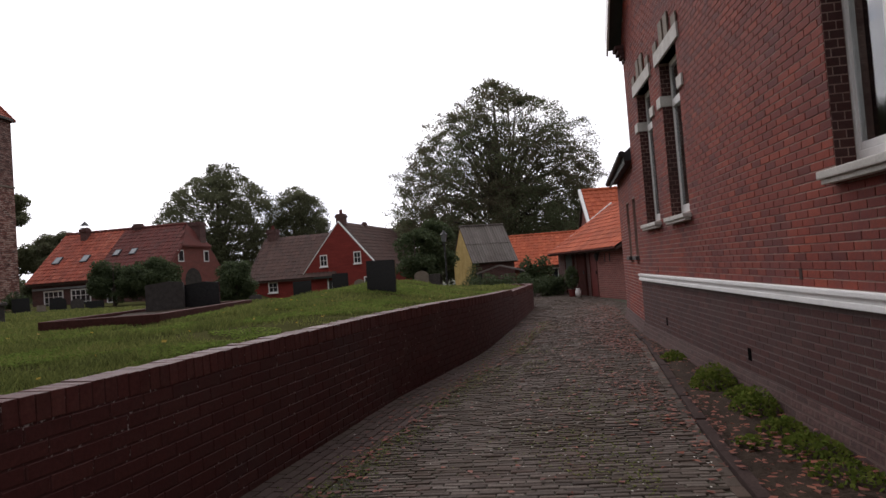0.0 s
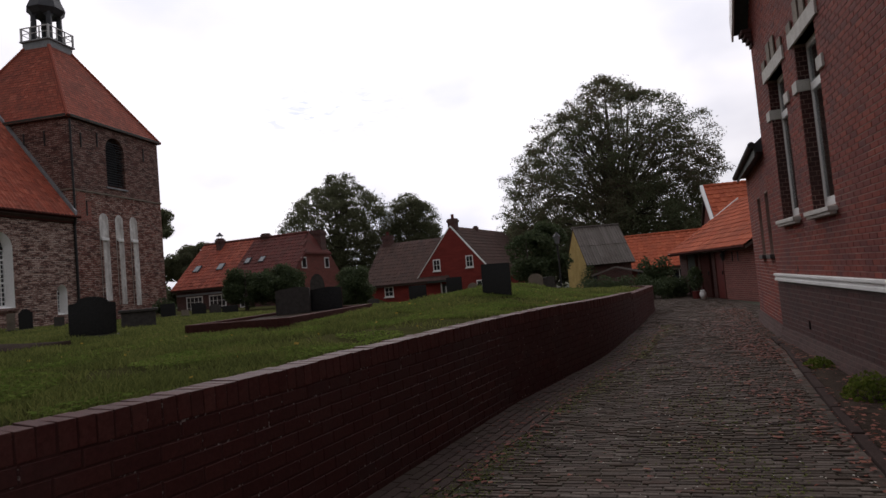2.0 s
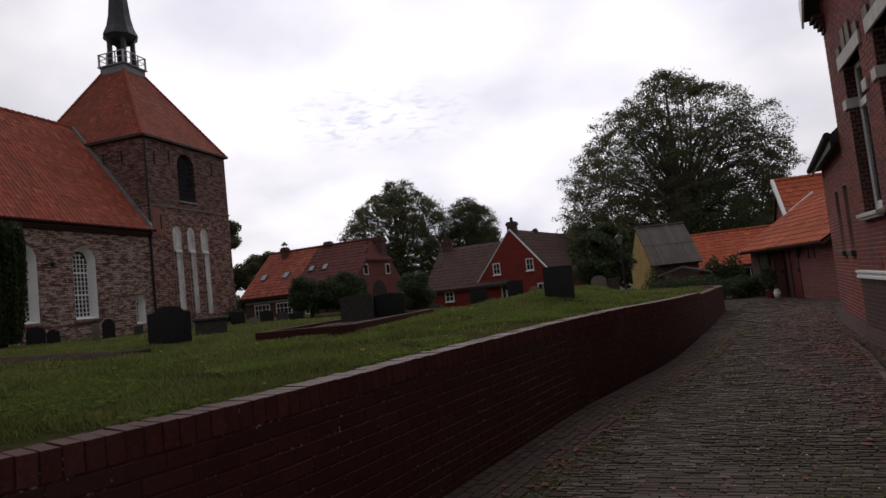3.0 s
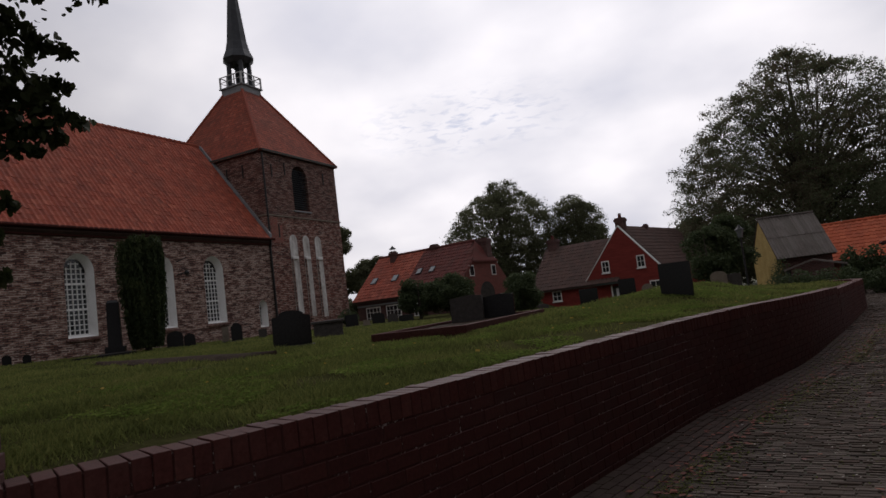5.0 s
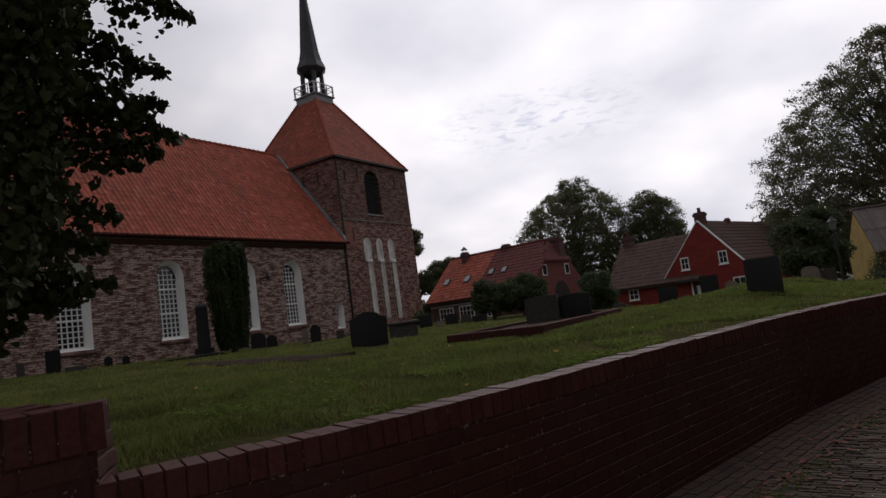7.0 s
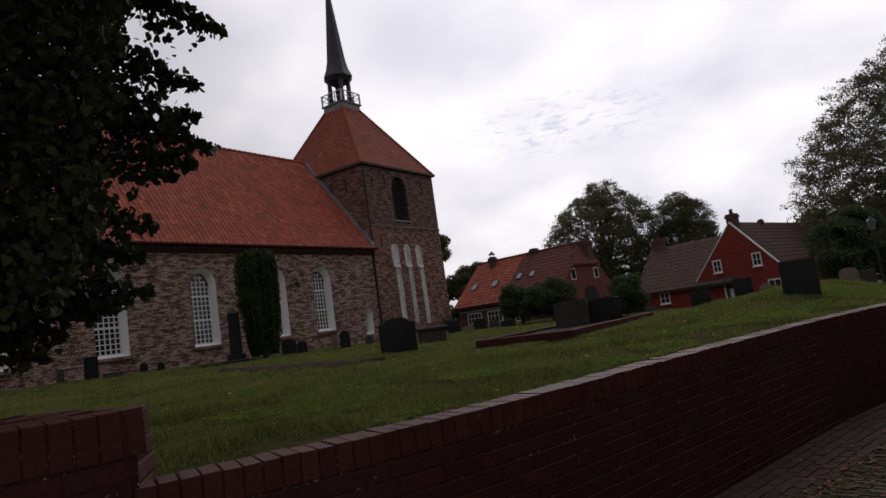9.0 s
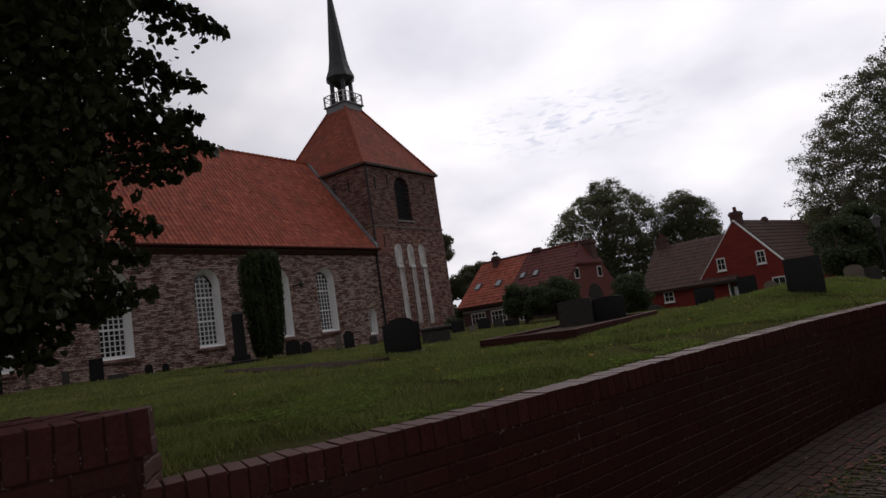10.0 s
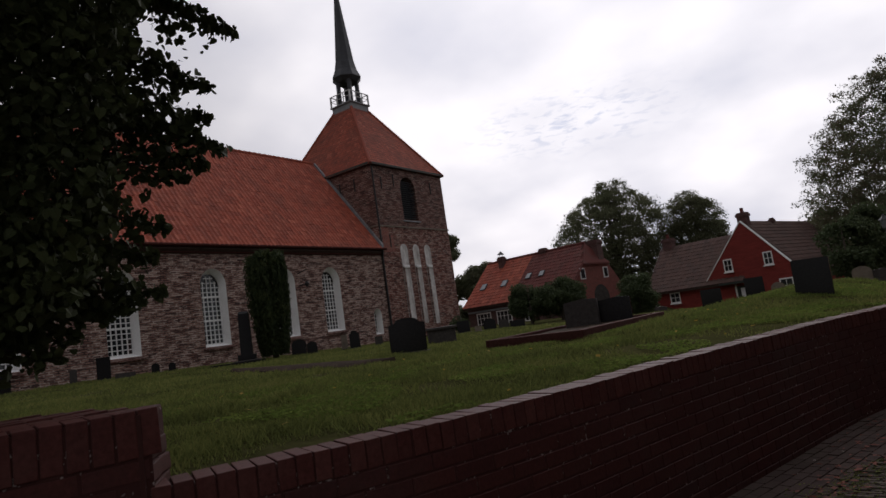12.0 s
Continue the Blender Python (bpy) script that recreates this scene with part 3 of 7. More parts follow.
def along_line(points, step=0.02):
    """A smooth line through the points, by arc length: places and directions."""
    p = [Vector(q).to_2d() if len(q) > 2 else Vector(q) for q in points]
    p = [2 * p[0] - p[1]] + p + [2 * p[-1] - p[-2]]
    out = []
    for k in range(1, len(p) - 2):
        for i in range(40):
            t = i / 40
            a, b, c, d = p[k - 1:k + 3]
            out.append(0.5 * (2 * b + (c - a) * t + (2 * a - 5 * b + 4 * c - d) * t * t + (3 * b - a - 3 * c + d) * t ** 3))
    out.append(p[-2])
    P = np.array([tuple(q) for q in out])
    S = np.concatenate([[0], np.cumsum(np.linalg.norm(np.diff(P, axis=0), axis=1))])
    return P, S


def at_arc(P, S, s):
    x, y = np.interp(s, S, P[:, 0]), np.interp(s, S, P[:, 1])
    e = 0.05
    dx, dy = np.interp(s + e, S, P[:, 0]) - np.interp(s - e, S, P[:, 0]), np.interp(s + e, S, P[:, 1]) - np.interp(s - e, S, P[:, 1])
    l = math.hypot(dx, dy)
    return x, y, dx / l, dy / l


# ---------------------------------------------------------------- street
HOUSE_C = Vector((3.87, 12.6))                     # far street corner of the brick house
HOUSE_W = Vector((-0.1097, -0.994))                # along its front, towards the near end
HOUSE_N = Vector((-0.994, 0.1097))                 # out of its front


def house_x(y):
    return 3.87 + (y - 12.6) * 0.1104 if y < 12.6 else 3.87 + (y - 12.6) * 0.2


def kerb_x(y):
    """Edge of the paving before the planted strip along the house."""
    return float(np.interp(y, [-9, 0, 4.4, 5.8, 7.5, 11.4, 12.7, 14], [0.4, 1.35, 1.97, 2.25, 2.63, 3.52, 3.74, 4.0]))


def street_z(x, y):
    return 0.02 * noise.noise((x * 0.4, y * 0.4, 5))


def left_edge(y):
    return wall_x(y) if y < 23.3 else 3.05 - (y - 23.3) * 0.25


def build_street():
    g = Geo()
    for y in np.arange(-9, 36, 0.5):
        l, r = left_edge(y) - 0.1, 7.5
        for k in range(9):
            x = l + (r - l) * k / 8
            g.v.append((x, y, street_z(x, y) - 0.013))
    m = len(np.arange(-9, 36, 0.5))
    g.f = [(i * 9 + k, i * 9 + k + 1, (i + 1) * 9 + k + 1, (i + 1) * 9 + k) for i in range(m - 1) for k in range(8)]
    st = tagged(part("road", g, "sand"), "narrow lane of worn brown clinker pavers with mossy joints", "road", kind="structure")
    far, near = [], []
    L, W = 0.2, 0.052
    y = -6.0
    row = 0
    rng0 = random.Random(2)
    while y < 34:
        tilt = 0.11
        l, r = left_edge(y) + (0.72 if y < 16 else 0.05), kerb_x(y) - 0.16 if y < 12.6 else 5.9 + (y - 14) * 0.02
        x = l + (row % 2) * L / 2 + rng0.uniform(-0.03, 0.03) - L / 2
        while x < r:
            yy = y - (x - 0.8) * tilt
            w = min(x + L, r) - x
            yy += rng0.uniform(-0.003, 0.003)
            if w > 0.05 and yy < 34 and x > left_edge(yy) - 0.05 + (0.7 if yy < 16 else 0):
                (near if (4.3 < yy < 5.6 and -0.4 < x < 1.7 and w > L - 0.01) else far).append((x + w / 2, yy, w))
            x += L + 0.008
        y += W + 0.011
        row += 1
    rng = random.Random(3)
    me = brick_mesh("paver", L, W, 0.06, "paver_one", 0.006)
    rng.shuffle(near)
    for x, yy, w in near[:300]:
        ob = new("paver", me)
        ob.parent = st
        z = street_z(x, yy) + rng.uniform(-0.005, 0.005)
        ob.matrix_basis = Matrix.Translation((x, yy, z)) @ pose(0, 0, 0, -90 + rng.uniform(-1.2, 1.2), rng.uniform(-1.2, 1.2), -6.3 + rng.uniform(-1.2, 1.2))
    far += near[300:]
    # smooth strip of pavers laid lengthwise at the foot of the wall
    P, S = along_line(WALL_LINE)
    strip = []
    for k in range(6):
        s = (k % 2) * 0.1
        while s < S[-1]:
            x, y, dx, dy = at_arc(P, S, s)
            off = 0.06 + 0.105 * k
            base = np.array([(u, v, w) for w, q in ((-0.05, 0.1), (0.0, 0.095)) for u, v in ((-q, -q / 2 + 0.001), (q, -q / 2 + 0.001), (q, q / 2 - 0.001), (-q, q / 2 - 0.001))])
            cx, cy = x + dy * off, y - dx * off
            strip.append(np.stack([cx + base[:, 0] * dx - base[:, 1] * dy, cy + base[:, 0] * dy + base[:, 1] * dx, base[:, 2] + street_z(cx, cy) + rng.uniform(-0.003, 0.003)], 1))
            s += 0.206
    tagged(cells("paving_strip", np.array(strip), CELL_FACES, "strip", st), kind="stuff")
    F = np.array(far)
    n = len(F)
    hx, hy = F[:, 2] / 2, np.full(n, W / 2)
    z0 = np.array([street_z(a, b) for a, b, _ in far]) + RS.uniform(-0.005, 0.005, n)
    ca, sa = math.cos(radians(-6.3)), math.sin(radians(-6.3))
    V = np.zeros((n, 8, 3))
    for k, (i, j) in enumerate(((-1, -1), (1, -1), (1, 1), (-1, 1))):
        for top, (ins, dz) in enumerate(((0.0, -0.05), (0.007, 0.0))):
            u, v = i * (hx - ins), j * (hy - ins)
            V[:, top * 4 + k] = np.stack([F[:, 0] + u * ca - v * sa, F[:, 1] + u * sa + v * ca, z0 + dz + RS.uniform(-0.003, 0.003, n) * top], 1)
    tagged(cells("paving", V, CELL_FACES, "paver", st), kind="stuff")
    # edging row of bricks on end and the kerb of the planted strip
    me2 = brick_mesh("edging_brick", 0.20, 0.1, 0.06, "paver_one", 0.006)
    y = 2.2
    while y < 12.6:
        x, dx = kerb_x(y), kerb_x(y + 0.1) - kerb_x(y)
        ang = math.degrees(math.atan2(-dx, 0.1))
        ob = new("edging_brick", me2)
        ob.parent = st
        ob.matrix_basis = Matrix.Translation((x - 0.1, y, 0.0 + rng.uniform(-0.004, 0.004))) @ pose(0, 0, 0, -90, 0, ang + 90)
        y += 0.207
    y = 1.0
    while y < 12.7:
        x, dx = kerb_x(y + 0.5), kerb_x(y + 1) - kerb_x(y)
        ob = part("kerb_stone", Geo().box(-0.05, 0.05, -0.495, 0.495, -0.15, 0.045, 0.012), "kerb", st)
        ob.matrix_basis = pose(x + 0.0, y + 0.5, rng.uniform(-0.006, 0.006), 0, 0, math.degrees(math.atan2(-dx, 1.0)))
        y += 1.0
    g = Geo()
    ys = np.arange(0, 13.2, 0.3)
    for y in ys:
        a, b = kerb_x(y) + 0.04, house_x(y) + 0.03
        for k in range(7):
            x = a + (b - a) * k / 6
            g.v.append((x, y, 0.0 + 0.05 * math.sin(math.pi * k / 6) * (0.7 + 0.6 * noise.noise((x, y, 1))) + 0.015 * noise.noise((x * 6, y * 6, 2))))
    g.f = [(i * 7 + k, i * 7 + k + 1, (i + 1) * 7 + k + 1, (i + 1) * 7 + k) for i in range(len(ys) - 1) for k in range(6)]
    tagged(part("planting_bed", g, "soil", smooth=True), "narrow bed of dark soil along the house front", "planting bed", kind="structure")
    return st


road = build_street()


# ---------------------------------------------------------------- churchyard wall
def swept(line, S, s0, s1, half, front, back, z0, top, step=0.25):
    g = Geo()
    n = max(2, int((s1 - s0) / step) + 1)
    for i in range(n):
        x, y, dx, dy = at_arc(line, S, s0 + (s1 - s0) * i / (n - 1))
        nx, ny = dy, -dx
        zt = top(y)
        g.v += [(x + nx * front, y + ny * front, z0), (x + nx * front, y + ny * front, zt), (x + nx * back, y + ny * back, zt), (x + nx * back, y + ny * back, z0)]
    for i in range(n - 1):
        a, b = 4 * i, 4 * i + 4
        g.f += [(a, a + 1, b + 1, b), (a + 1, a + 2, b + 2, b + 1), (a + 2, a + 3, b + 3, b + 2)]
    g.f += [(0, 1, 2, 3), (4 * n - 4, 4 * n - 3, 4 * n - 2, 4 * n - 1)]
    return g


def build_wall_run(parent, pts, top, single, rowlock=0.142, smooth_line=True, budget=300, prefer=(0, 99), coping_single=True):
    rng = random.Random(11)
    if smooth_line:
        P, S = along_line(pts)
    else:
        P = np.array(pts, float)
        S = np.concatenate([[0], np.cumsum(np.linalg.norm(np.diff(P, axis=0), axis=1))])
    total = S[-1]
    part("core", swept(P, S, 0, total, 0, -0.005, -0.22, -0.2, lambda y: top(y) - rowlock - 0.004), "wallmortar", parent)
    L, H = 0.262, 0.084
    PL, PH = L + 0.011, H + 0.011
    me = brick_mesh("brick", L, H, 0.05, "wallb_one")
    joined = []
    count = 0
    for c in range(13):
        s = -(c % 2) * PL / 2 + PL / 2
        while s < total:
            if s - L / 2 > -0.02 and s + L / 2 < total + 0.02:
                x, y, dx, dy = at_arc(P, S, s)
                z = top(y) - rowlock - 0.012 - PH * c - H / 2
                if z > -0.06:
                    m = frame_matrix((x + dy * rng.uniform(-0.001, 0.001), y, z), (dx, dy, 0), (-dy, dx, 0), (0, 0, 1))
                    if single and count < budget and prefer[0] <= s <= prefer[1]:
                        ob = new("brick", me)
                        ob.parent = parent
                        ob.matrix_basis = m
                        count += 1
                    else:
                        joined.append(m)
            s += PL
    if joined:
        base = np.array([(-L / 2, 0.05, -H / 2), (L / 2, 0.05, -H / 2), (L / 2, 0.05, H / 2), (-L / 2, 0.05, H / 2), (-L / 2 + .003, 0, -H / 2 + .003), (L / 2 - .003, 0, -H / 2 + .003), (L / 2 - .003, 0, H / 2 - .003), (-L / 2 + .003, 0, H / 2 - .003)])
        A = np.array([[list(r) for r in m] for m in joined])
        V = np.einsum("nij,kj->nki", A[:, :3, :3], base) + A[:, None, :3, 3]
        tagged(cells("brickwork", V, CELL_FACES, "wallb", parent), kind="stuff")
    # bricks on edge along the top
    me = part("coping_brick", Geo().box(-0.0405, 0.0405, -0.003, 0.235, -rowlock, 0, 0.005), "cope").data
    first = [o for o in scene.collection.objects if o.data == me][0]
    bpy.data.objects.remove(first)
    part("coping_mortar", swept(P, S, 0, total, 0, -0.003, -0.22, 0.5, lambda y: top(y) - 0.013), "wallmortar", parent)
    s = 0.035
    while s < total:
        x, y, dx, dy = at_arc(P, S, s)
        ob = new("coping_brick", me)
        ob.parent = parent
        ob.matrix_basis = frame_matrix((x, y, top(y) + rng.uniform(-0.004, 0.003)), (dx, dy, 0), (-dy, dx, 0), (0, 0, 1)) @ pose(0, rng.uniform(-0.004, 0.004), 0, rng.uniform(-1, 1), rng.uniform(-1.5, 1.5), rng.uniform(-1.5, 1.5))
        s += 0.0905


def build_churchyard_wall():
    w = thing("churchyard_wall", "low retaining wall of dark red brick with coping on edge", "wall", kind="structure")
    build_wall_run(w, WALL_LINE, wall_top, True, prefer=(0.0, 7.0))
    far = thing("churchyard_wall_end", "far end of the red brick churchyard wall", "wall", kind="structure")
    build_wall_run(far, [(1.62, 16.4), (2.4, 19.9), WALL_END, (2.2, 24.4)], lambda y: float(np.interp(y, [16, 23.3], [0.93, 0.86])), False)
    build_pier()


def build_pier():
    """Taller block of the wall, broad on top, whose end face turns away from the lane."""
    pier = thing("churchyard_wall_pier", "taller stretch of red brick wall with a broad brick top and a chipped end", "wall", kind="structure")
    top = 1.508
    corner, fd = Vector((-2.95, 1.41)), Vector((-0.30, -0.954))
    back = Vector((-3.22, 1.66))
    build_wall_run(pier, [tuple(corner + fd * 6.0), tuple(corner - fd * 0.012)], lambda y: top, False, rowlock=0.2, smooth_line=False)
    rng = random.Random(5)
    # end face: bricks of uneven depth, the upper ones chipped away
    ed = (back - corner).normalized()
    en = Vector((-ed.y, ed.x)) * -1
    el = (back - corner).length
    at = lambda u, d, z: (corner.x + ed.x * u - en.x * d, corner.y + ed.y * u - en.y * d, z)
    g = Geo()
    quad = [at(-0.02, 0.02, 0), at(el, 0.02, 0), at(el, 0.2, 0), at(0.004, 0.2, 0)]
    g.add([(x, y, z) for z in (0.8, top - 0.02) for x, y, _ in quad], [(0, 1, 2, 3), (7, 6, 5, 4)] + [(i, (i + 1) % 4, (i + 1) % 4 + 4, i + 4) for i in range(4)])
    part("end_core", g, "wallmortar", pier)
    z = top
    for c, hgt in enumerate((0.058, 0.088, 0.088, 0.088, 0.088, 0.088)):
        split = 0.5 if c % 2 else 1.0
        u = 0.006
        for w in ((el * split - 0.012, el * (1 - split)) if split < 1 else (el - 0.008,)):
            if w > 0.05:
                o = 0.02 * rng.random() * (1.6 if c < 3 else 0.5)
                me = Geo().box(-w / 2, w / 2, 0.0, 0.1, -hgt + 0.009, 0.0, 0.008).mesh("end_brick")
                me.materials.append(M["wallb_one"])
                ob = new("end_brick", me)
                ob.parent = pier
                x, y, zz = at(u + w / 2, o - 0.004, z - 0.003)
                ob.matrix_basis = frame_matrix((x, y, zz), (ed.x, ed.y, 0), (-en.x, -en.y, 0), (0, 0, 1)) @ pose(0, 0, 0, rng.uniform(-2, 2), rng.uniform(-2, 2), rng.uniform(-2, 2))
            u += w + 0.011
        z -= hgt
    # broad top of bricks laid flat, and the body that carries it
    outline = [corner + fd * 4.0 + Vector((-0.22, 0.02)), corner + Vector((-0.2, 0.0)), back + Vector((-0.02, -0.03)), Vector((-4.5, 1.66)), Vector((-5.6, -2.4))]
    part("body", Geo().extrude([tuple(q) for q in outline], 0.7, top - 0.065, "z"), "wallmortar", pier)
    me = Geo().box(-0.104, 0.104, -0.05, 0.05, -0.06, 0, 0.006).mesh("top_brick")
    me.materials.append(M["cope"])

    def inside(q):
        return all((b - a).cross(q - a) > 0.085 * (b - a).length for a, b in zip(outline, outline[1:] + outline[:1]))
    nrm = Vector((fd.y, -fd.x))
    for r in range(20):
        for k in range(-3, 20):
            q = corner + nrm * (0.28 + 0.108 * r) + fd * (-0.25 + 0.217 * k + 0.108 * (r % 2))
            if inside(q):
                ob = new("top_brick", me)
                ob.parent = pier
                ob.matrix_basis = frame_matrix((q.x, q.y, top - 0.004 + rng.uniform(-0.005, 0.004)), (fd.x, fd.y, 0), (-fd.y, fd.x, 0), (0, 0, 1)) @ pose(0, 0, 0, rng.uniform(-1.5, 1.5), rng.uniform(-1.5, 1.5), rng.uniform(-2, 2))


build_churchyard_wall()


# ---------------------------------------------------------------- brick house beside the lane
def brick_face(parent, o, ux, nrm, length, z0, z1, holes, single_mat, joined_mat, L=0.215, H=0.064, joint=0.009, near=None, budget=300, top=None):
    """Courses of bricks on an upright face. o: its foot, ux: along it, nrm: out of it; holes: (u0, u1, v0, v1); top(u): height of its upper edge."""
    rng = random.Random(17)
    PL, PH = L + joint, H + joint
    me = brick_mesh("brick", L, H, 0.05, single_mat)
    joined, singles = [], []
    nrow = int((z1 - z0) / PH)
    for r in range(nrow):
        v = z0 + r * PH + PH / 2
        spans = [(0.0, length)]
        for h0, h1, v0, v1 in holes:
            if v0 - H / 2 < v < v1 + H / 2 - 0.01:
                nxt = []
                for a, b in spans:
                    if h0 > a:
                        nxt.append((a, min(b, h0)))
                    if h1 < b:
                        nxt.append((max(a, h1), b))
                spans = [(a, b) for a, b in nxt if b - a > 0.03]
        u = -(r % 2) * PL / 2
        while u < length:
            for a, b in spans:
                lo, hi = max(u, a), min(u + L, b)
                if hi - lo > 0.03 and (top is None or v + H / 2 < top((lo + hi) / 2)):
                    full = hi - lo > L - 0.001
                    if full and near and near[0] < u < near[1] and near[2] < v < near[3] and len(singles) < budget:
                        singles.append((u + L / 2, v))
                    else:
                        joined.append((lo, hi, v))
            u += PL
    o, ux, nrm = Vector(o), Vector(ux), Vector(nrm)
    for u, v in singles:
        ob = new("brick", me)
        ob.parent = parent
        p = o + ux * u + nrm * (0.005 + rng.uniform(-0.001, 0.001))
        ob.matrix_basis = frame_matrix((p.x, p.y, v), (ux.x, ux.y, 0), (-nrm.x, -nrm.y, 0), (0, 0, 1))
    J = np.array(joined)
    n = len(J)
    V = np.zeros((n, 8, 3))
    out = 0.005 + RS.uniform(-0.001, 0.001, n)
    for k, (i, j) in enumerate(((0, -1), (1, -1), (1, 1), (0, 1))):
        for fr, (ins, d) in enumerate(((0.0, np.full(n, -0.01)), (0.003, out))):
            u = np.where(i == 1, J[:, 1] - ins, J[:, 0] + ins)
            V[:, fr * 4 + k] = np.stack([o.x + ux.x * u + nrm.x * d, o.y + ux.y * u + nrm.y * d, J[:, 2] + j * (H / 2 - ins)], 1)
    tagged(cells("brickwork", V, CELL_FACES, joined_mat, parent), kind="stuff")


HOUSE_M = frame_matrix((HOUSE_C.x, HOUSE_C.y, 0), (HOUSE_W.x, HOUSE_W.y, 0), (-HOUSE_N.x, -HOUSE_N.y, 0), (0, 0, 1))   # local: x along front, y into the house
WINDOWS = [(1.0, 2.08), (2.85, 3.88), (7.9, 8.95), (9.7, 10.75)]
WIN_Z = (2.2, 4.62)
HOUSE_LEN, GABLE_RISE = 11.75, 1.22


def rake(u):
    return 6.05 + GABLE_RISE * min(u, HOUSE_LEN - u)


def build_house():
    h = thing("brick_house", "tall red brick house with dark plinth and white string course", "house", HOUSE_M)
    # wall behind the bricks, in strips round the windows
    g = Geo()
    us = sorted({0.0, HOUSE_LEN, *[u for w in WINDOWS for u in w]})
    for a, b in zip(us, us[1:]):
        gap = any(abs(a - w[0]) < 1e-6 for w in WINDOWS)
        if gap:
            g.box(a, b, 0.0, 0.3, 0.0, WIN_Z[0])
            g.extrude([(a, WIN_Z[1]), (b, WIN_Z[1]), (b, rake(b)), (a, rake(a))], 0.0, 0.3)
        else:
            m = HOUSE_LEN / 2
            mid = [(m, rake(m))] if a < m < b else []
            g.extrude([(a, 0.0), (b, 0.0), (b, rake(b))] + mid + [(a, rake(a))], 0.0, 0.3)
    part("wall", g, "mortar", h)
    part("side_wall", Geo().box(0.002, 0.3, 0.302, 9.0, 0, 5.7), "farbrick", h)
    part("back_wall", Geo().box(0.3, HOUSE_LEN, 8.7, 9.0, 0, 5.7), "farbrick", h)
    part("near_wall", Geo().box(HOUSE_LEN - 0.3, HOUSE_LEN - 0.002, 0.302, 8.7, 0, 5.7), "farbrick", h)
    # floor and room wall: the indoor gloom is put into their dark colour
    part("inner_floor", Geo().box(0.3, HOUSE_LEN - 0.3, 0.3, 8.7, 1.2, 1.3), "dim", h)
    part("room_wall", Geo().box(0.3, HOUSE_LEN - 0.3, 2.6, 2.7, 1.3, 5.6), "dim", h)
    # roof: two slopes meeting over the middle, ridge running away from the lane
    m = HOUSE_LEN / 2
    for sgn, name in ((1, "roof_slope"), (-1, "roof_slope")):
        x0, x1 = (-0.12, m) if sgn > 0 else (HOUSE_LEN + 0.12, m)
        z0, z1 = 6.05 - 0.12 * GABLE_RISE + 0.02, rake(m) + 0.02
        part(name, Geo().extrude([(x0, z0), (x1, z1), (x1, z1 + 0.2), (x0, z0 + 0.2)], -0.26, 9.2), "maroontile", h)
        part("bargeboard", Geo().extrude([(x0, z0 - 0.16), (x1, z1 - 0.16), (x1, z1 + 0.24), (x0, z0 + 0.24)], -0.30, -0.262), "white", h)
        part("soffit", Geo().extrude([(x0, z0 - 0.05), (x1, z1 - 0.05), (x1, z1), (x0, z0)], -0.26, -0.002), "darkwood", h)
    for k in range(4):
        part("corbel", Geo().box(-0.01 - 0.025 * k, 0.25, -0.03 - 0.05 * k, -0.012, 5.52 + 0.085 * k, 5.595 + 0.085 * k, 0.006), "dark", h)
    # white string course: three stepped fillets
    part("string_course", Geo().box(0.0, HOUSE_LEN, -0.055, -0.002, 1.125, 1.175, 0.008).box(0.0, HOUSE_LEN, -0.04, -0.002, 1.175, 1.215, 0.006).box(0.0, HOUSE_LEN, -0.065, -0.002, 1.215, 1.262, 0.01), "white", h, "white painted stepped band")
    part("plinth_skirt", Geo().extrude([(-0.09, -0.05), (-0.02, 0.26), (0.0, 0.26), (0.0, -0.05)], 0.0, HOUSE_LEN, "x"), "skirt", h, "battered worn brick foot of the wall")
    # thin sheet of darker joints: the plinth mortar's shade put into its colour
    part("plinth_joints", Geo().box(0.0, HOUSE_LEN, -0.0025, -0.0002, 0.2, 1.124), "render", h)
    # flat plates whose black colour stands for the shade inside the vents
    for u, v in ((5.72, 0.46), (1.93, 0.47), (9.2, 0.46)):
        part("vent", Geo().box(u - 0.05, u + 0.05, -0.0075, -0.003, v - 0.07, v + 0.07), "void", h, "small dark air vent")
    for u, v in ((7.15, 1.37), (1.6, 1.35)):
        part("vent", Geo().box(u - 0.03, u + 0.03, -0.008, -0.003, v - 0.05, v + 0.05), "kerb", h, "small stone air vent")
    for a, b in WINDOWS:
        build_sash(h, a, b)
    return h


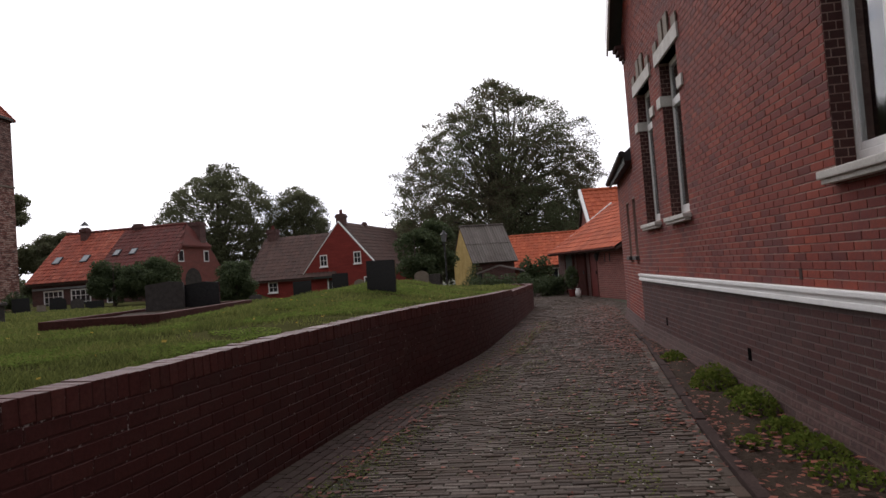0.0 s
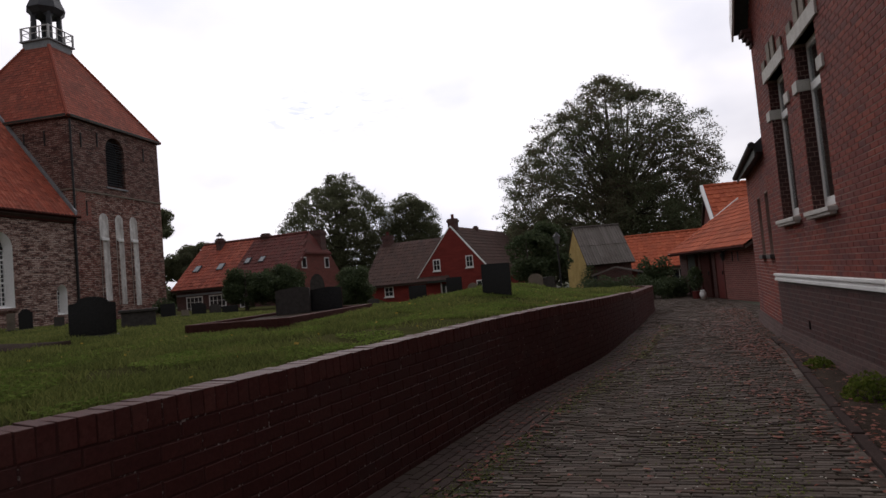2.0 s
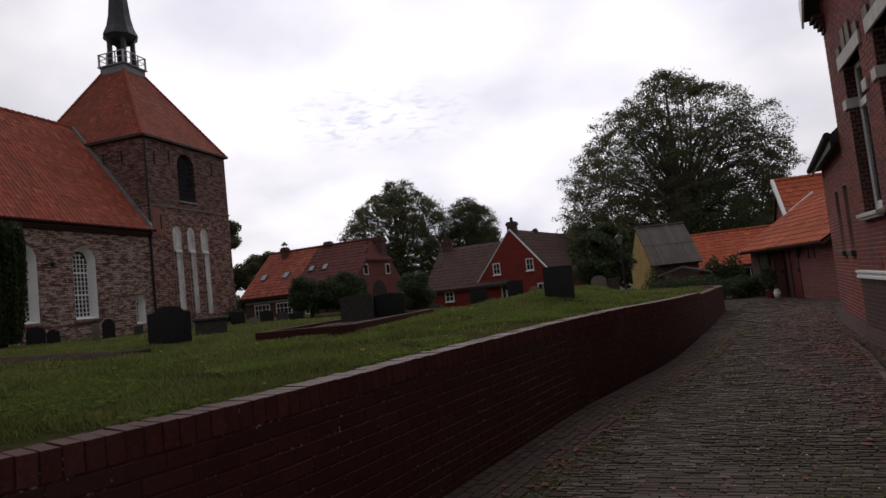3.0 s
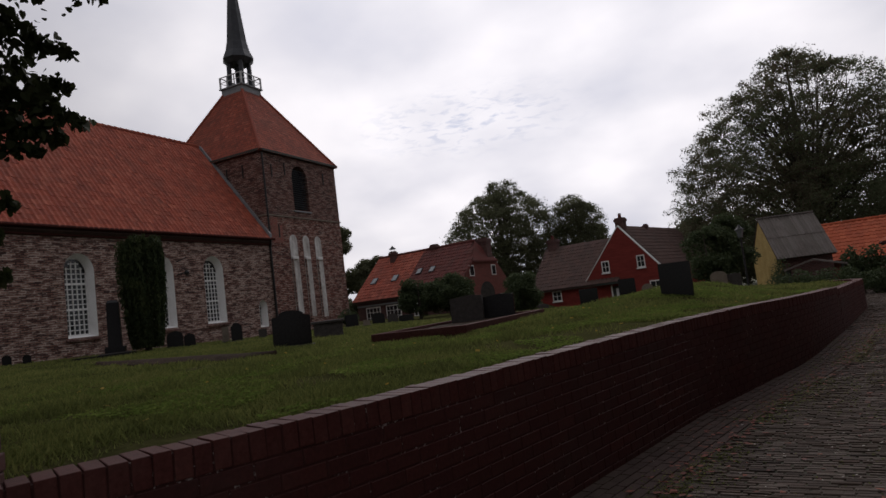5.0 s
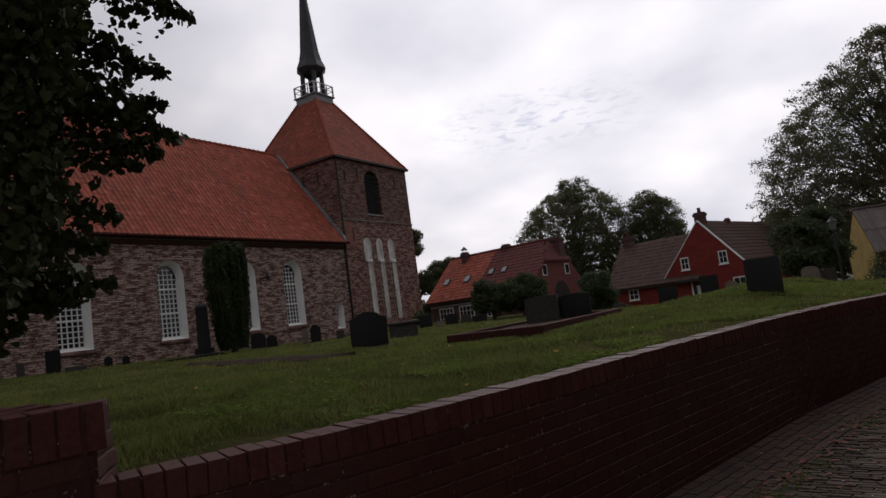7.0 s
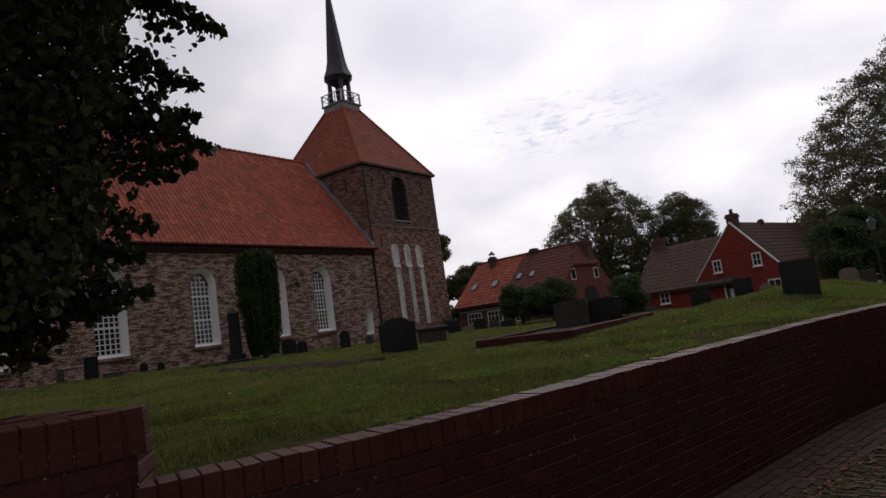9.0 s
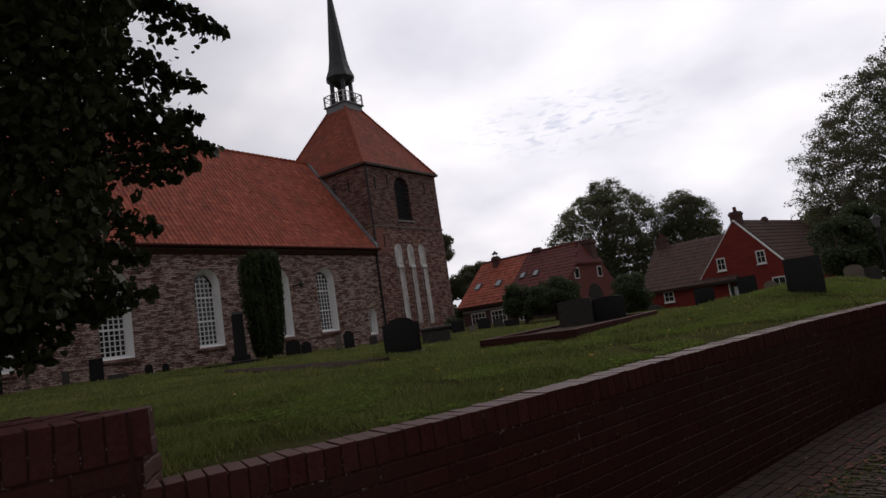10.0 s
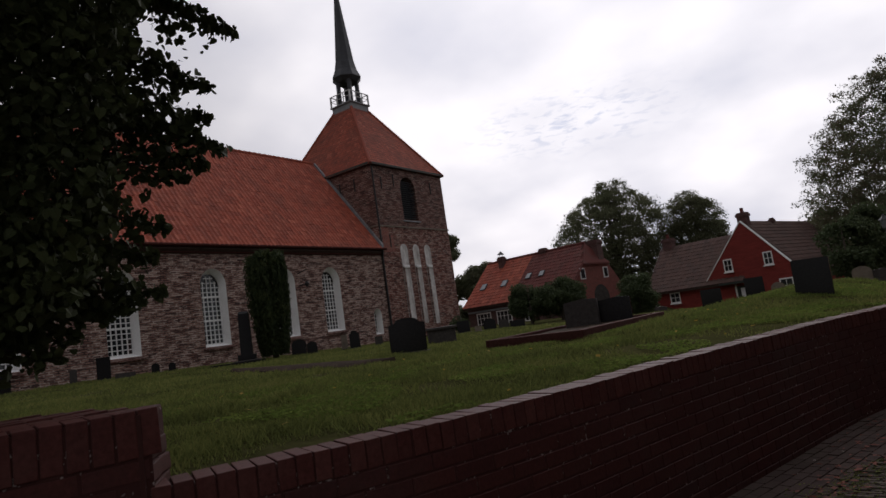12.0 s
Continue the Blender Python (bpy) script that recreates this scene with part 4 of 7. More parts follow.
def build_sash(h, a, b):
    z0, z1 = WIN_Z
    w = part("window", Geo().box(a, a + 0.04, 0.15, 0.22, z0, z1, 0.008).box(b - 0.04, b, 0.15, 0.22, z0, z1, 0.008).box(a + 0.04, b - 0.04, 0.15, 0.22, z0, z0 + 0.1, 0.008)
             .box(a + 0.04, b - 0.04, 0.15, 0.22, z1 - 0.09, z1, 0.008).box(a + 0.04, b - 0.04, 0.14, 0.22, 3.9, 4.02, 0.01), "white", h, "tall white painted wooden window")
    part("casement", Geo().box(a + 0.04, a + 0.07, 0.157, 0.21, z0 + 0.1, 3.9, 0.006).box(b - 0.07, b - 0.04, 0.157, 0.21, z0 + 0.1, 3.9, 0.006).box(a + 0.07, b - 0.07, 0.157, 0.21, z0 + 0.1, z0 + 0.16, 0.006).box((a + b) / 2 - 0.03, (a + b) / 2 + 0.03, 0.157, 0.21, z0 + 0.16, 3.9, 0.006), "white", w)
    for p, q, r, s in ((a + 0.07, (a + b) / 2 - 0.03, z0 + 0.16, 3.9), ((a + b) / 2 + 0.03, b - 0.07, z0 + 0.16, 3.9), (a + 0.04, b - 0.04, 4.02, z1 - 0.09)):
        pn = part("pane", Geo().box(p, q, 0.166, 0.170, r, s), "glass", w)
        pn.visible_shadow = False
    # net curtains gathered to both sides
    g = Geo()
    n = 40
    third = (b - a - 0.12) * 0.78
    xs = [b - 0.06 - third * i / n for i in range(n + 1)]
    for x in xs:
        d = 0.30 + 0.02 * math.sin(x * 95)
        g.v += [(x, d, z0 + 0.12), (x, d, z1 - 0.1)]
    g.f = [(2 * i, 2 * i + 2, 2 * i + 3, 2 * i + 1) for i in range(n) ]
    part("curtain", g, "curtain", h, "white net curtain")
    part("sill", Geo().box(a - 0.07, b + 0.07, -0.12, 0.15, z0 - 0.085, z0 - 0.02, 0.012).box(a - 0.05, b + 0.05, -0.095, -0.013, z0 - 0.125, z0 - 0.085, 0.006), "stonewhite", h, "pale projecting stone sill")
    part("lintel", Geo().extrude([(a - 0.2, z1 + 0.0), (b + 0.2, z1 + 0.0), (b + 0.2, z1 + 0.21), (a - 0.2, z1 + 0.21)], -0.035, 0.2), "stonewhite", h, "pale stone lintel")
    m = (a + b) / 2
    for k, hh, bw in ((-0.6, 0.15, 0.12), (-0.16, 0.33, 0.11), (0.16, 0.33, 0.11), (0.6, 0.15, 0.12)):
        part("lintel_block", Geo().box(m + k - bw, m + k + bw, -0.035, -0.013, z1 + 0.21, z1 + 0.21 + hh, 0.006), "sandstone", h)
    for p, q in ((a - 0.24, a + 0.02), (b - 0.02, b + 0.24)):
        part("impost", Geo().box(p, q, -0.035, 0.148, 3.93, 4.1, 0.01), "stonewhite", h, "pale stone block in the jamb")


house = build_house()


def build_low_wing():
    """Lower wing beyond the house's corner, bent a little away from it."""
    a, b = Vector((3.93, 12.64)), Vector((4.72, 16.8))
    ux = (b - a).normalized()
    L = (b - a).length
    h = thing("low_wing", "lower red brick wing with a dark eaves gutter", "house", frame_matrix((a.x, a.y, 0), (ux.x, ux.y, 0), (ux.y, -ux.x, 0), (0, 0, 1)))
    holes = [(0.42, 0.95, 1.62, 2.85), (1.75, 2.3, 1.62, 2.85)]
    g = Geo()
    us = [0, 0.42, 0.95, 1.75, 2.3, L]
    for i, (p, q) in enumerate(zip(us, us[1:])):
        if i % 2:
            g.box(p, q, 0, 0.3, 0, 1.62).box(p, q, 0, 0.3, 2.85, 3.75)
        else:
            g.box(p, q, 0, 0.3, 0, 3.75)
    part("wall", g, "mortar", h)
    part("end_wall", Geo().box(L - 0.3, L - 0.002, 0.302, 6, 0, 3.5), "farbrick", h)
    brick_face(h, (0, 0, 0), (1, 0, 0), (0, -1, 0), L, 0.25, 3.72, holes, "brick_one", "brick")
    part("plinth_skirt", Geo().extrude([(-0.10, -0.05), (-0.02, 0.26), (0.0, 0.26), (0.0, -0.05)], 0.0, L, "x"), "skirt", h)
    part("roof", Geo().extrude([(-0.17, 3.58), (0.0, 3.58), (0.31, 3.77), (3.2, 6.2), (3.2, 6.45), (-0.17, 3.75)], 0.05, L + 0.15, "x"), "slate", h)
    part("gutter", Geo().tube((0.02, -0.23, 3.72), (L + 0.2, -0.23, 3.62), 0.065, 0.065, 10), "iron", h, "dark half-round gutter")
    part("fascia", Geo().box(0.02, L + 0.15, -0.195, -0.171, 3.5, 3.7), "darkwood", h)
    for u0, u1, v0, v1 in holes:
        w = part("window", Geo().box(u0, u0 + 0.06, 0.12, 0.18, v0, v1).box(u1 - 0.06, u1, 0.12, 0.18, v0, v1).box(u0 + 0.06, u1 - 0.06, 0.12, 0.18, v0, v0 + 0.06).box(u0 + 0.06, u1 - 0.06, 0.12, 0.18, v1 - 0.06, v1).box(u0 + 0.06, u1 - 0.06, 0.12, 0.18, 2.2, 2.25), "redwood", h, "narrow dark red window in a brick recess")
        part("pane", Geo().box(u0 + 0.06, u1 - 0.06, 0.148, 0.152, v0 + 0.06, v1 - 0.06), "pane", w)
        part("sill", Geo().box(u0 - 0.05, u1 + 0.05, -0.09, 0.11, v0 - 0.09, v0 - 0.004, 0.01), "roughgranite", h)


build_low_wing()


# ---------------------------------------------------------------- church
CH = pose(-23.45, 26.85, 0)     # local: x away from the lane (negative), y along the nave towards the tower, foot of the drain corner


def pointed(y0, y1, z0, zs, za, n=10):
    """Outline of a pointed window in (y, z)."""
    m = (y0 + y1) / 2
    pts = [(y0, z0), (y1, z0), (y1, zs)]
    for i in range(1, n):
        a = i / n
        pts.append((y1 + (m - y1) * (1 - math.cos(a * math.pi / 2)) , zs + (za - zs) * math.sin(a * math.pi / 2)))
    pts.append((m, za))
    for i in range(n - 1, 0, -1):
        a = i / n
        pts.append((y0 + (m - y0) * (1 - math.cos(a * math.pi / 2)), zs + (za - zs) * math.sin(a * math.pi / 2)))
    pts.append((y0, zs))
    return pts


def wall_with_arches(g, ya, yb, z0, z1, wins, x0, x1):
    """A wall from ya to yb, with pointed openings cut through; its outer face at x1."""
    y = ya
    for (p, q, b, zs, za) in sorted(wins):
        g.extrude([(y, z0), (p, z0), (p, z1), (y, z1)], x0, x1, "x")
        g.extrude([(p, z0), (q, z0), (q, b), (p, b)], x0, x1, "x")
        arch = pointed(p, q, b, zs, za)[2:]
        m = (p + q) / 2
        k = arch.index((m, za))
        g.extrude([(q, z1)] + [(m, z1)] + arch[:k + 1][::-1], x0, x1, "x")
        g.extrude([(m, z1), (p, z1)] + arch[k:][::-1], x0, x1, "x")
        y = q
    g.extrude([(y, z0), (yb, z0), (yb, z1), (y, z1)], x0, x1, "x")
    return g


def build_church():
    c = thing("church", "medieval brick village church with orange tiled roof and west tower", "church", CH)
    wins = [(k - 0.62, k + 0.62, 2.15, 4.75, 5.45) for k in (-23.0, -19.0, -15.0, -11.05, -7.2, -4.18)] + [(-1.25, -0.62, 1.68, 2.7, 3.12)]
    part("nave_wall", wall_with_arches(Geo(), -27.0, 0.0, 0.6, 6.45, wins, -0.9, 0.0), "church", c)
    part("far_nave_wall", Geo().box(-9.1, -8.3, -27, 0, 0.6, 6.45), "church", c)
    part("east_gable", Geo().extrude([(-8.3, 0.6), (-0.9, 0.6), (-0.9, 6.45), (-4.55, 12.4), (-8.3, 6.45)], -27.0, -26.2), "church", c)
    # coloured dark for the unlit nave
    part("inner_wall", Geo().box(-3.2, -3.1, -26, -0.2, 0.6, 6.3), "dim", c)
    for p, q, b, zs, za in wins:
        small = q - p < 1
        # splayed whitewashed reveal behind the opening
        outer, n = pointed(p + 0.004, q - 0.004, b + 0.004, zs, za - 0.004), 0
        f = 0.8 if not small else 0.75
        m = (p + q) / 2
        inner = [(m + (y - m) * f, b + 0.1 + (z - b) * (0.92 if not small else 0.86)) for y, z in outer]
        g = Geo()
        n = len(outer)
        g.add([(0.003, y, z) for y, z in outer] + [(-0.36, y, z) for y, z in inner], [(i, (i + 1) % n, (i + 1) % n + n, i + n) for i in range(n)])
        part("window_reveal", g, "plaster", c, "whitewashed splayed reveal")
        part("pane", Geo().extrude(inner, -0.40, -0.39, "x"), "pane", c)
        g = Geo()
        y0, y1 = min(y for y, z in inner), max(y for y, z in inner)
        zb, zt = min(z for y, z in inner), max(z for y, z in inner)
        zsp = [z for y, z in inner][2]
        cols, rows = (5, 15) if not small else (3, 6)

        def arch_top(y):
            t = min(1.0, abs(y - m) / ((y1 - y0) / 2))
            return zsp + (zt - zsp) * math.sqrt(max(0, 1 - t)) * (0.6 + 0.4 * (1 - t))
        for i in range(cols + 1):
            y = y0 + (y1 - y0) * i / cols
            w = 0.06 if i in (0, cols) else 0.035
            g.box(-0.39, -0.34, y - w / 2, y + w / 2, zb, max(zsp, arch_top(y)) - 0.01)
        for j in range(rows + 1):
            z = zb + (zt - zb) * j / rows
            half = (y1 - y0) / 2
            if z > zsp:
                half *= max(0.1, 1 - (z - zsp) / (zt - zsp)) ** 0.7
            w = 0.08 if j in (0, 5, 10) else 0.035
            g.box(-0.392, -0.335 if w > 0.05 else -0.34, m - half, m + half, z - w / 2, z + w / 2)
        part("lattice", g, "white", c, "white lattice of small panes")
        if not small:
            part("window_sill", Geo().extrude([(-0.42, b + 0.08), (0.09, b - 0.05), (0.09, b - 0.13), (-0.42, b - 0.13)], p - 0.1, q + 0.1, "y"), "tower", c, "sloping brick sill")
    # eaves: moulded brick cornice and gutter
    part("cornice", Geo().box(0.002, 0.10, -27, 0.0, 6.12, 6.26).box(0.002, 0.17, -27, 0.0, 6.26, 6.42), "brownpaint", c, "dark red-brown moulded eaves board")
    part("gutter", Geo().tube((0.26, -27, 6.43), (0.26, 0.2, 6.43), 0.07, 0.07, 10), "brownpaint", c, "dark brown half-round gutter")
    rise = 6.25 / 4.55
    part("nave_roof", Geo().extrude([(0.22, 6.45 - 0.2 * rise + 0.1), (-4.55, 12.62), (-9.3, 6.27), (-9.0, 6.2), (-4.55, 12.3), (0.0, 6.1)], -27.3, 0.0), "roofbody", c)
    pantiles("roof_tiles", (0.26, -27.3, 6.40), (0, 27.3, 0), (-4.81, 0, 6.30), 0.23, 0.30, "churchtile", c, "weathered orange clay pantiles", wave=0.034, lap=0.014)
    g = Geo()
    for k in range(80):
        y = -27.3 + 0.34 * k
        g.tube((-4.55, y, 12.74), (-4.55, y + 0.36, 12.72), 0.13, 0.115, 10)
    part("ridge_tiles", g, "churchtile", c)
    part("verge_flashing", Geo().extrude([(0.25, 6.5), (-4.4, 12.55), (-4.4, 12.75), (0.25, 6.72)], -0.12, 0.03), "lead", c, "grey lead flashing against the tower")
    # tower
    T0, T1, X0, X1, ZE = 0.02, 7.0, -7.6, 0.02, 11.5
    bell = (2.55, 4.0, 8.35, 10.35, 11.08)
    tw = wall_with_arches(Geo(), T0, T1, 7.86, ZE, [bell], X1 - 0.5, X1)
    part("tower_wall", tw, "tower", c)
    part("tower_wall", Geo().box(X1 - 0.5, X1, T0, T1, 0.6, 7.86), "towerlow", c)
    for b in ((X0, X1 - 0.5, T0, T0 + 0.5), (X0, X1 - 0.5, T1 - 0.5, T1), (X0, X0 + 0.5, T0 + 0.5, T1 - 0.5)):
        part("tower_wall", Geo().box(*b, 0.6, ZE), "tower", c)
    part("tower_string", Geo().box(X0, X1 + 0.05, T0 - 0.05, T1 + 0.05, 7.82, 7.9), "sandstone", c)
    for y0, y1, z0, z1 in ((0.3, 1.25, 6.3, 7.3), (0.3, 0.9, 7.3, 7.75)):
        part("brick_patch", Geo().box(X1 + 0.002, X1 + 0.012, y0, y1, z0, z1), "churchred", c, "repaired patch of bright red brick")
    for i in range(18):
        z = 8.45 + 0.135 * i
        t = max(0.0, (z - 10.35) / 0.75)
        hw = 0.70 * (1 - t * t * 0.8)
        part("louvre", Geo().extrude([(-0.30, z + 0.10), (-0.08, z), (-0.08, z + 0.025), (-0.30, z + 0.125)], 3.275 - hw, 3.275 + hw, "y"), "slate", c)
    # narrow dark slits of the tower, their shade drawn as raised black bars
    for y0, z0 in ((0.75, 10.1), (1.9, 10.35), (5.6, 10.2), (0.9, 6.6)):
        part("wall_anchor", Geo().box(X1 + 0.002, X1 + 0.05, y0, y0 + 0.06, z0, z0 + 0.75), "iron", c)
    for x0 in (-1.4, -2.6):
        part("wall_anchor", Geo().box(x0, x0 + 0.06, T0 - 0.05, T0 - 0.002, 10.2, 10.95), "iron", c)
    part("lamp_stay", Geo().tube((0.0, -6.35, 5.15), (0.5, -6.2, 5.3), 0.025, 0.02, 6), "iron", c)
    part("lamp_bracket", Geo().tube((0.0, -6.35, 4.55), (0.42, -6.2, 4.62), 0.03, 0.02, 6).turned([(0.04, 4.45), (0.13, 4.6), (0.03, 4.72)], 0.42, -6.2, 8), "iron", c, "dark iron lamp bracket on the nave wall")
    part("belfry_back", Geo().box(X1 - 0.56, X1 - 0.5, 2.3, 4.2, 8.2, 11.2), "iron", c)
    part("bell_sill", Geo().extrude([(-0.4, 8.42), (0.08, 8.30), (0.08, 8.22), (-0.4, 8.22)], 2.45, 4.1, "y"), "lead", c)
    for y0, y1, zb in ((1.75, 2.42, 2.2), (2.95, 3.55, 1.95), (4.1, 4.72, 1.85)):
        m = (y0 + y1) / 2
        # grey in the whitewash stands for stains and for shade in the recess
        part("blind_lancet", Geo().extrude(pointed(y0, y1, zb, 6.45, 6.82), X1 + 0.003, X1 + 0.02, "x"), "stainshadeplaster", c, "stained, shade-greyed whitewashed blind lancet panel")
        # rib added along one edge to draw the dark shadow line
        part("lancet_shadow_rib", Geo().extrude([(y0 + 0.02, zb), (y0 + 0.1, zb), (y0 + 0.1, 5.4), (y0 + 0.02, 5.4)], X1 + 0.021, X1 + 0.10, "x"), "church", c)
        part("lancet_corbel", Geo().box(X1 + 0.021, X1 + 0.13, y0 + 0.03, y1 - 0.12, 5.35, 5.52, 0.02), "plaster", c)
    part("eaves_board", Geo().box(X0 - 0.18, X1 + 0.18, T0 - 0.18, T1 + 0.18, ZE, ZE + 0.14), "darkwood", c)
    # pyramid roof cut off by the platform
    cx, cy, hw, top = (X0 + X1) / 2 - 0.25, (T0 + T1) / 2, 0.76, 16.66
    e = 0.14
    A = [(X0 - e, T0 - e), (X1 + e, T0 - e), (X1 + e, T1 + e), (X0 - e, T1 + e)]
    B = [(cx - hw, cy - hw), (cx + hw, cy - hw), (cx + hw, cy + hw), (cx - hw, cy + hw)]
    zb = ZE - 0.02
    part("tower_roof", Geo().add([(*p, zb) for p in A] + [(*p, top) for p in B], [(3, 2, 1, 0), (4, 5, 6, 7)] + [(i, (i + 1) % 4, (i + 1) % 4 + 4, i + 4) for i in range(4)]), "roofbody", c)
    for i in (0, 1):
        a0, a1, b0, b1 = (np.array((*A[i], zb)), np.array((*A[i + 1], zb)), np.array((*B[i], top)), np.array((*B[i + 1], top)))
        rows, loose = 30, []
        for r in range(rows):
            p0, p1 = a0 + (b0 - a0) * r / rows, a1 + (b1 - a1) * r / rows
            q0, q1 = a0 + (b0 - a0) * (r + 1.12) / rows, a1 + (b1 - a1) * (r + 1.12) / rows
            nor = np.cross(p1 - p0, q0 - p0)
            nor /= np.linalg.norm(nor)
            nor = nor if nor[2] > 0 else -nor
            n = max(2, int(np.linalg.norm(p1 - p0) / 0.24))
            off = (r % 2) * 0.5
            for k in range(n):
                f0, f1 = (k + 0.02) / n, (k + 0.98) / n
                up = nor * (0.05 + RS.uniform(-0.006, 0.006))
                loose.append([p0 + (p1 - p0) * f0 + up + nor * 0.006, p0 + (p1 - p0) * f1 + up + nor * 0.006, q0 + (q1 - q0) * f1 + up * 0.5, q0 + (q1 - q0) * f0 + up * 0.5])
        tagged(quads("tower_tiles", np.array(loose), "churchtile", c, "orange plain tiles"), kind="stuff")
    for i in range(4):
        p, q = Vector((*A[i], zb + 0.05)), Vector((*B[i], top + 0.05))
        for k in range(24):
            part("hip_tile", Geo().tube(p.lerp(q, k / 24), p.lerp(q, (k + 1.1) / 24), 0.11, 0.095, 8), "churchtile", c)
    part("platform", Geo().box(cx - hw - 0.1, cx + hw + 0.1, cy - hw - 0.1, cy + hw + 0.1, top - 0.15, top + 0.33, 0.03).box(cx - hw - 0.2, cx + hw + 0.2, cy - hw - 0.2, cy + hw + 0.2, top + 0.33, top + 0.40), "lead", c, "grey lead-clad platform")
    r = hw + 0.12
    zt = top + 0.40
    corners = [(cx - r, cy - r), (cx + r, cy - r), (cx + r, cy + r), (cx - r, cy + r)]
    for i in range(4):
        (xa, ya), (xb, yb) = corners[i], corners[(i + 1) % 4]
        part("rail", Geo().tube((xa, ya, zt + 0.74), (xb, yb, zt + 0.74), 0.036, 0.036, 8), "zincwhite", c, "weathered white rail")
        part("rail", Geo().tube((xa, ya, zt + 0.40), (xb, yb, zt + 0.40), 0.022, 0.022, 8), "zincwhite", c)
        for k in range(3):
            x, y = xa + (xb - xa) * k / 3, ya + (yb - ya) * k / 3
            w = 0.045 if k == 0 else 0.03
            part("baluster", Geo().box(x - w, x + w, y - w, y + w, zt, zt + 0.76, 0.006), "zincwhite", c)
    for k in range(4):
        a = math.tau * (k + 0.5) / 4 + 0.15
        part("lantern_post", Geo().tube((cx + 0.66 * math.cos(a), cy + 0.66 * math.sin(a), zt), (cx + 0.62 * math.cos(a), cy + 0.62 * math.sin(a), 19.1), 0.15, 0.15, 6), "slate", c)
        b = a + math.tau / 8
        part("lantern_arch", Geo().tube((cx + 0.62 * math.cos(a), cy + 0.62 * math.sin(a), 18.6), (cx + 0.5 * math.cos(b), cy + 0.5 * math.sin(b), 18.95), 0.13, 0.13, 6).tube((cx + 0.5 * math.cos(b), cy + 0.5 * math.sin(b), 18.95), (cx + 0.62 * math.cos(a + math.tau / 4), cy + 0.62 * math.sin(a + math.tau / 4), 18.6), 0.13, 0.13, 6), "slate", c)
    part("bell", Geo().turned([(0.30, 18.0), (0.26, 18.15), (0.17, 18.4), (0.12, 18.55), (0.03, 18.6), (0.03, 19.0)], cx, cy, 14), "iron", c, "small dark bell", smooth=True)
    part("spire", Geo().turned([(0.75, 18.72), (1.02, 19.0), (0.98, 19.12), (0.80, 19.55), (0.66, 20.2), (0.05, 26.2)], cx, cy, 8, math.pi / 8), "slate", c, "slim dark slate spire")
    part("downpipe", Geo().tube((0.09, 0.0, 1.2), (0.09, 0.0, 6.0), 0.06, 0.06, 10).tube((0.09, 0.0, 6.0), (0.26, -0.12, 6.4), 0.06, 0.06, 10).tube((0.1, 0.06, 6.1), (0.1, 0.04, 11.4), 0.05, 0.05, 8), "iron", c)
    return c


church = build_church()
_holes = [(a, b, WIN_Z[0] - 0.0, WIN_Z[1]) for a, b in WINDOWS]
brick_face(house, (0, 0, 0), (1, 0, 0), (0, -1, 0), HOUSE_LEN, 0.2, 1.12, [], "dark_one", "dark", near=(4.5, 8.5, 0.3, 1.1), budget=200)
brick_face(house, (0, 0, 0), (1, 0, 0), (0, -1, 0), HOUSE_LEN, 1.262, 13.0, _holes, "brick_one", "brick", near=(4.5, 8.0, 1.2, 3.2), top=rake)
# brick jambs of the windows, in the plinth's darker tones
for _a, _b in WINDOWS:
    for _x, _d in ((_a, 1), (_b, -1)):
        brick_face(house, (_x, 0.15 if _d > 0 else 0.0, 0), (0, -1 if _d > 0 else 1, 0), (_d, 0, 0), 0.15, WIN_Z[0], WIN_Z[1] - 0.02, [], "dark_one", "dark", L=0.105, joint=0.006)


# ---------------------------------------------------------------- houses round the churchyard
def small_window(parent, x0, x1, z0, z1, y=0.0, bars=(2, 2), label="white framed window", inward=1):
    w = part("window", Geo().box(x0, x0 + 0.055, y - 0.03, y + 0.06, z0, z1).box(x1 - 0.055, x1, y - 0.03, y + 0.06, z0, z1).box(x0 + 0.07, x1 - 0.07, y - 0.03, y + 0.06, z0, z0 + 0.08).box(x0 + 0.07, x1 - 0.07, y - 0.03, y + 0.06, z1 - 0.08, z1), "white", parent, label)
    part("pane", Geo().box(x0 + 0.07, x1 - 0.07, y - 0.006, y - 0.002, z0 + 0.08, z1 - 0.08), "pane", w)
    g = Geo()
    for i in range(1, bars[0]):
        x = x0 + (x1 - x0) * i / bars[0]
        g.box(x - 0.015, x + 0.015, y - 0.025, y - 0.007, z0 + 0.08, z1 - 0.08)
    for j in range(1, bars[1]):
        z = z0 + (z1 - z0) * j / bars[1]
        g.box(x0 + 0.07, x1 - 0.07, y - 0.024, y - 0.008, z - 0.015, z + 0.015)
    if g.v:
        part("lattice", g, "white", w)
    part("sill", Geo().box(x0 - 0.05, x1 + 0.05, y - 0.1, y - 0.031, z0 - 0.07, z0), "white", w)
    return w


def chimney(parent, x, y, z0, z1, w=0.5, d=0.5, cap=True):
    c = part("chimney", Geo().box(x - w / 2, x + w / 2, y - d / 2, y + d / 2, z0, z1).box(x - w / 2 - 0.06, x + w / 2 + 0.06, y - d / 2 - 0.06, y + d / 2 + 0.06, z1 - 0.28, z1 - 0.1), "darkfar", parent)
    if cap:
        part("chimney_pot", Geo().turned([(0.13, z1), (0.11, z1 + 0.28), (0.13, z1 + 0.32)], x, y, 10), "maroontile", c)
    return c


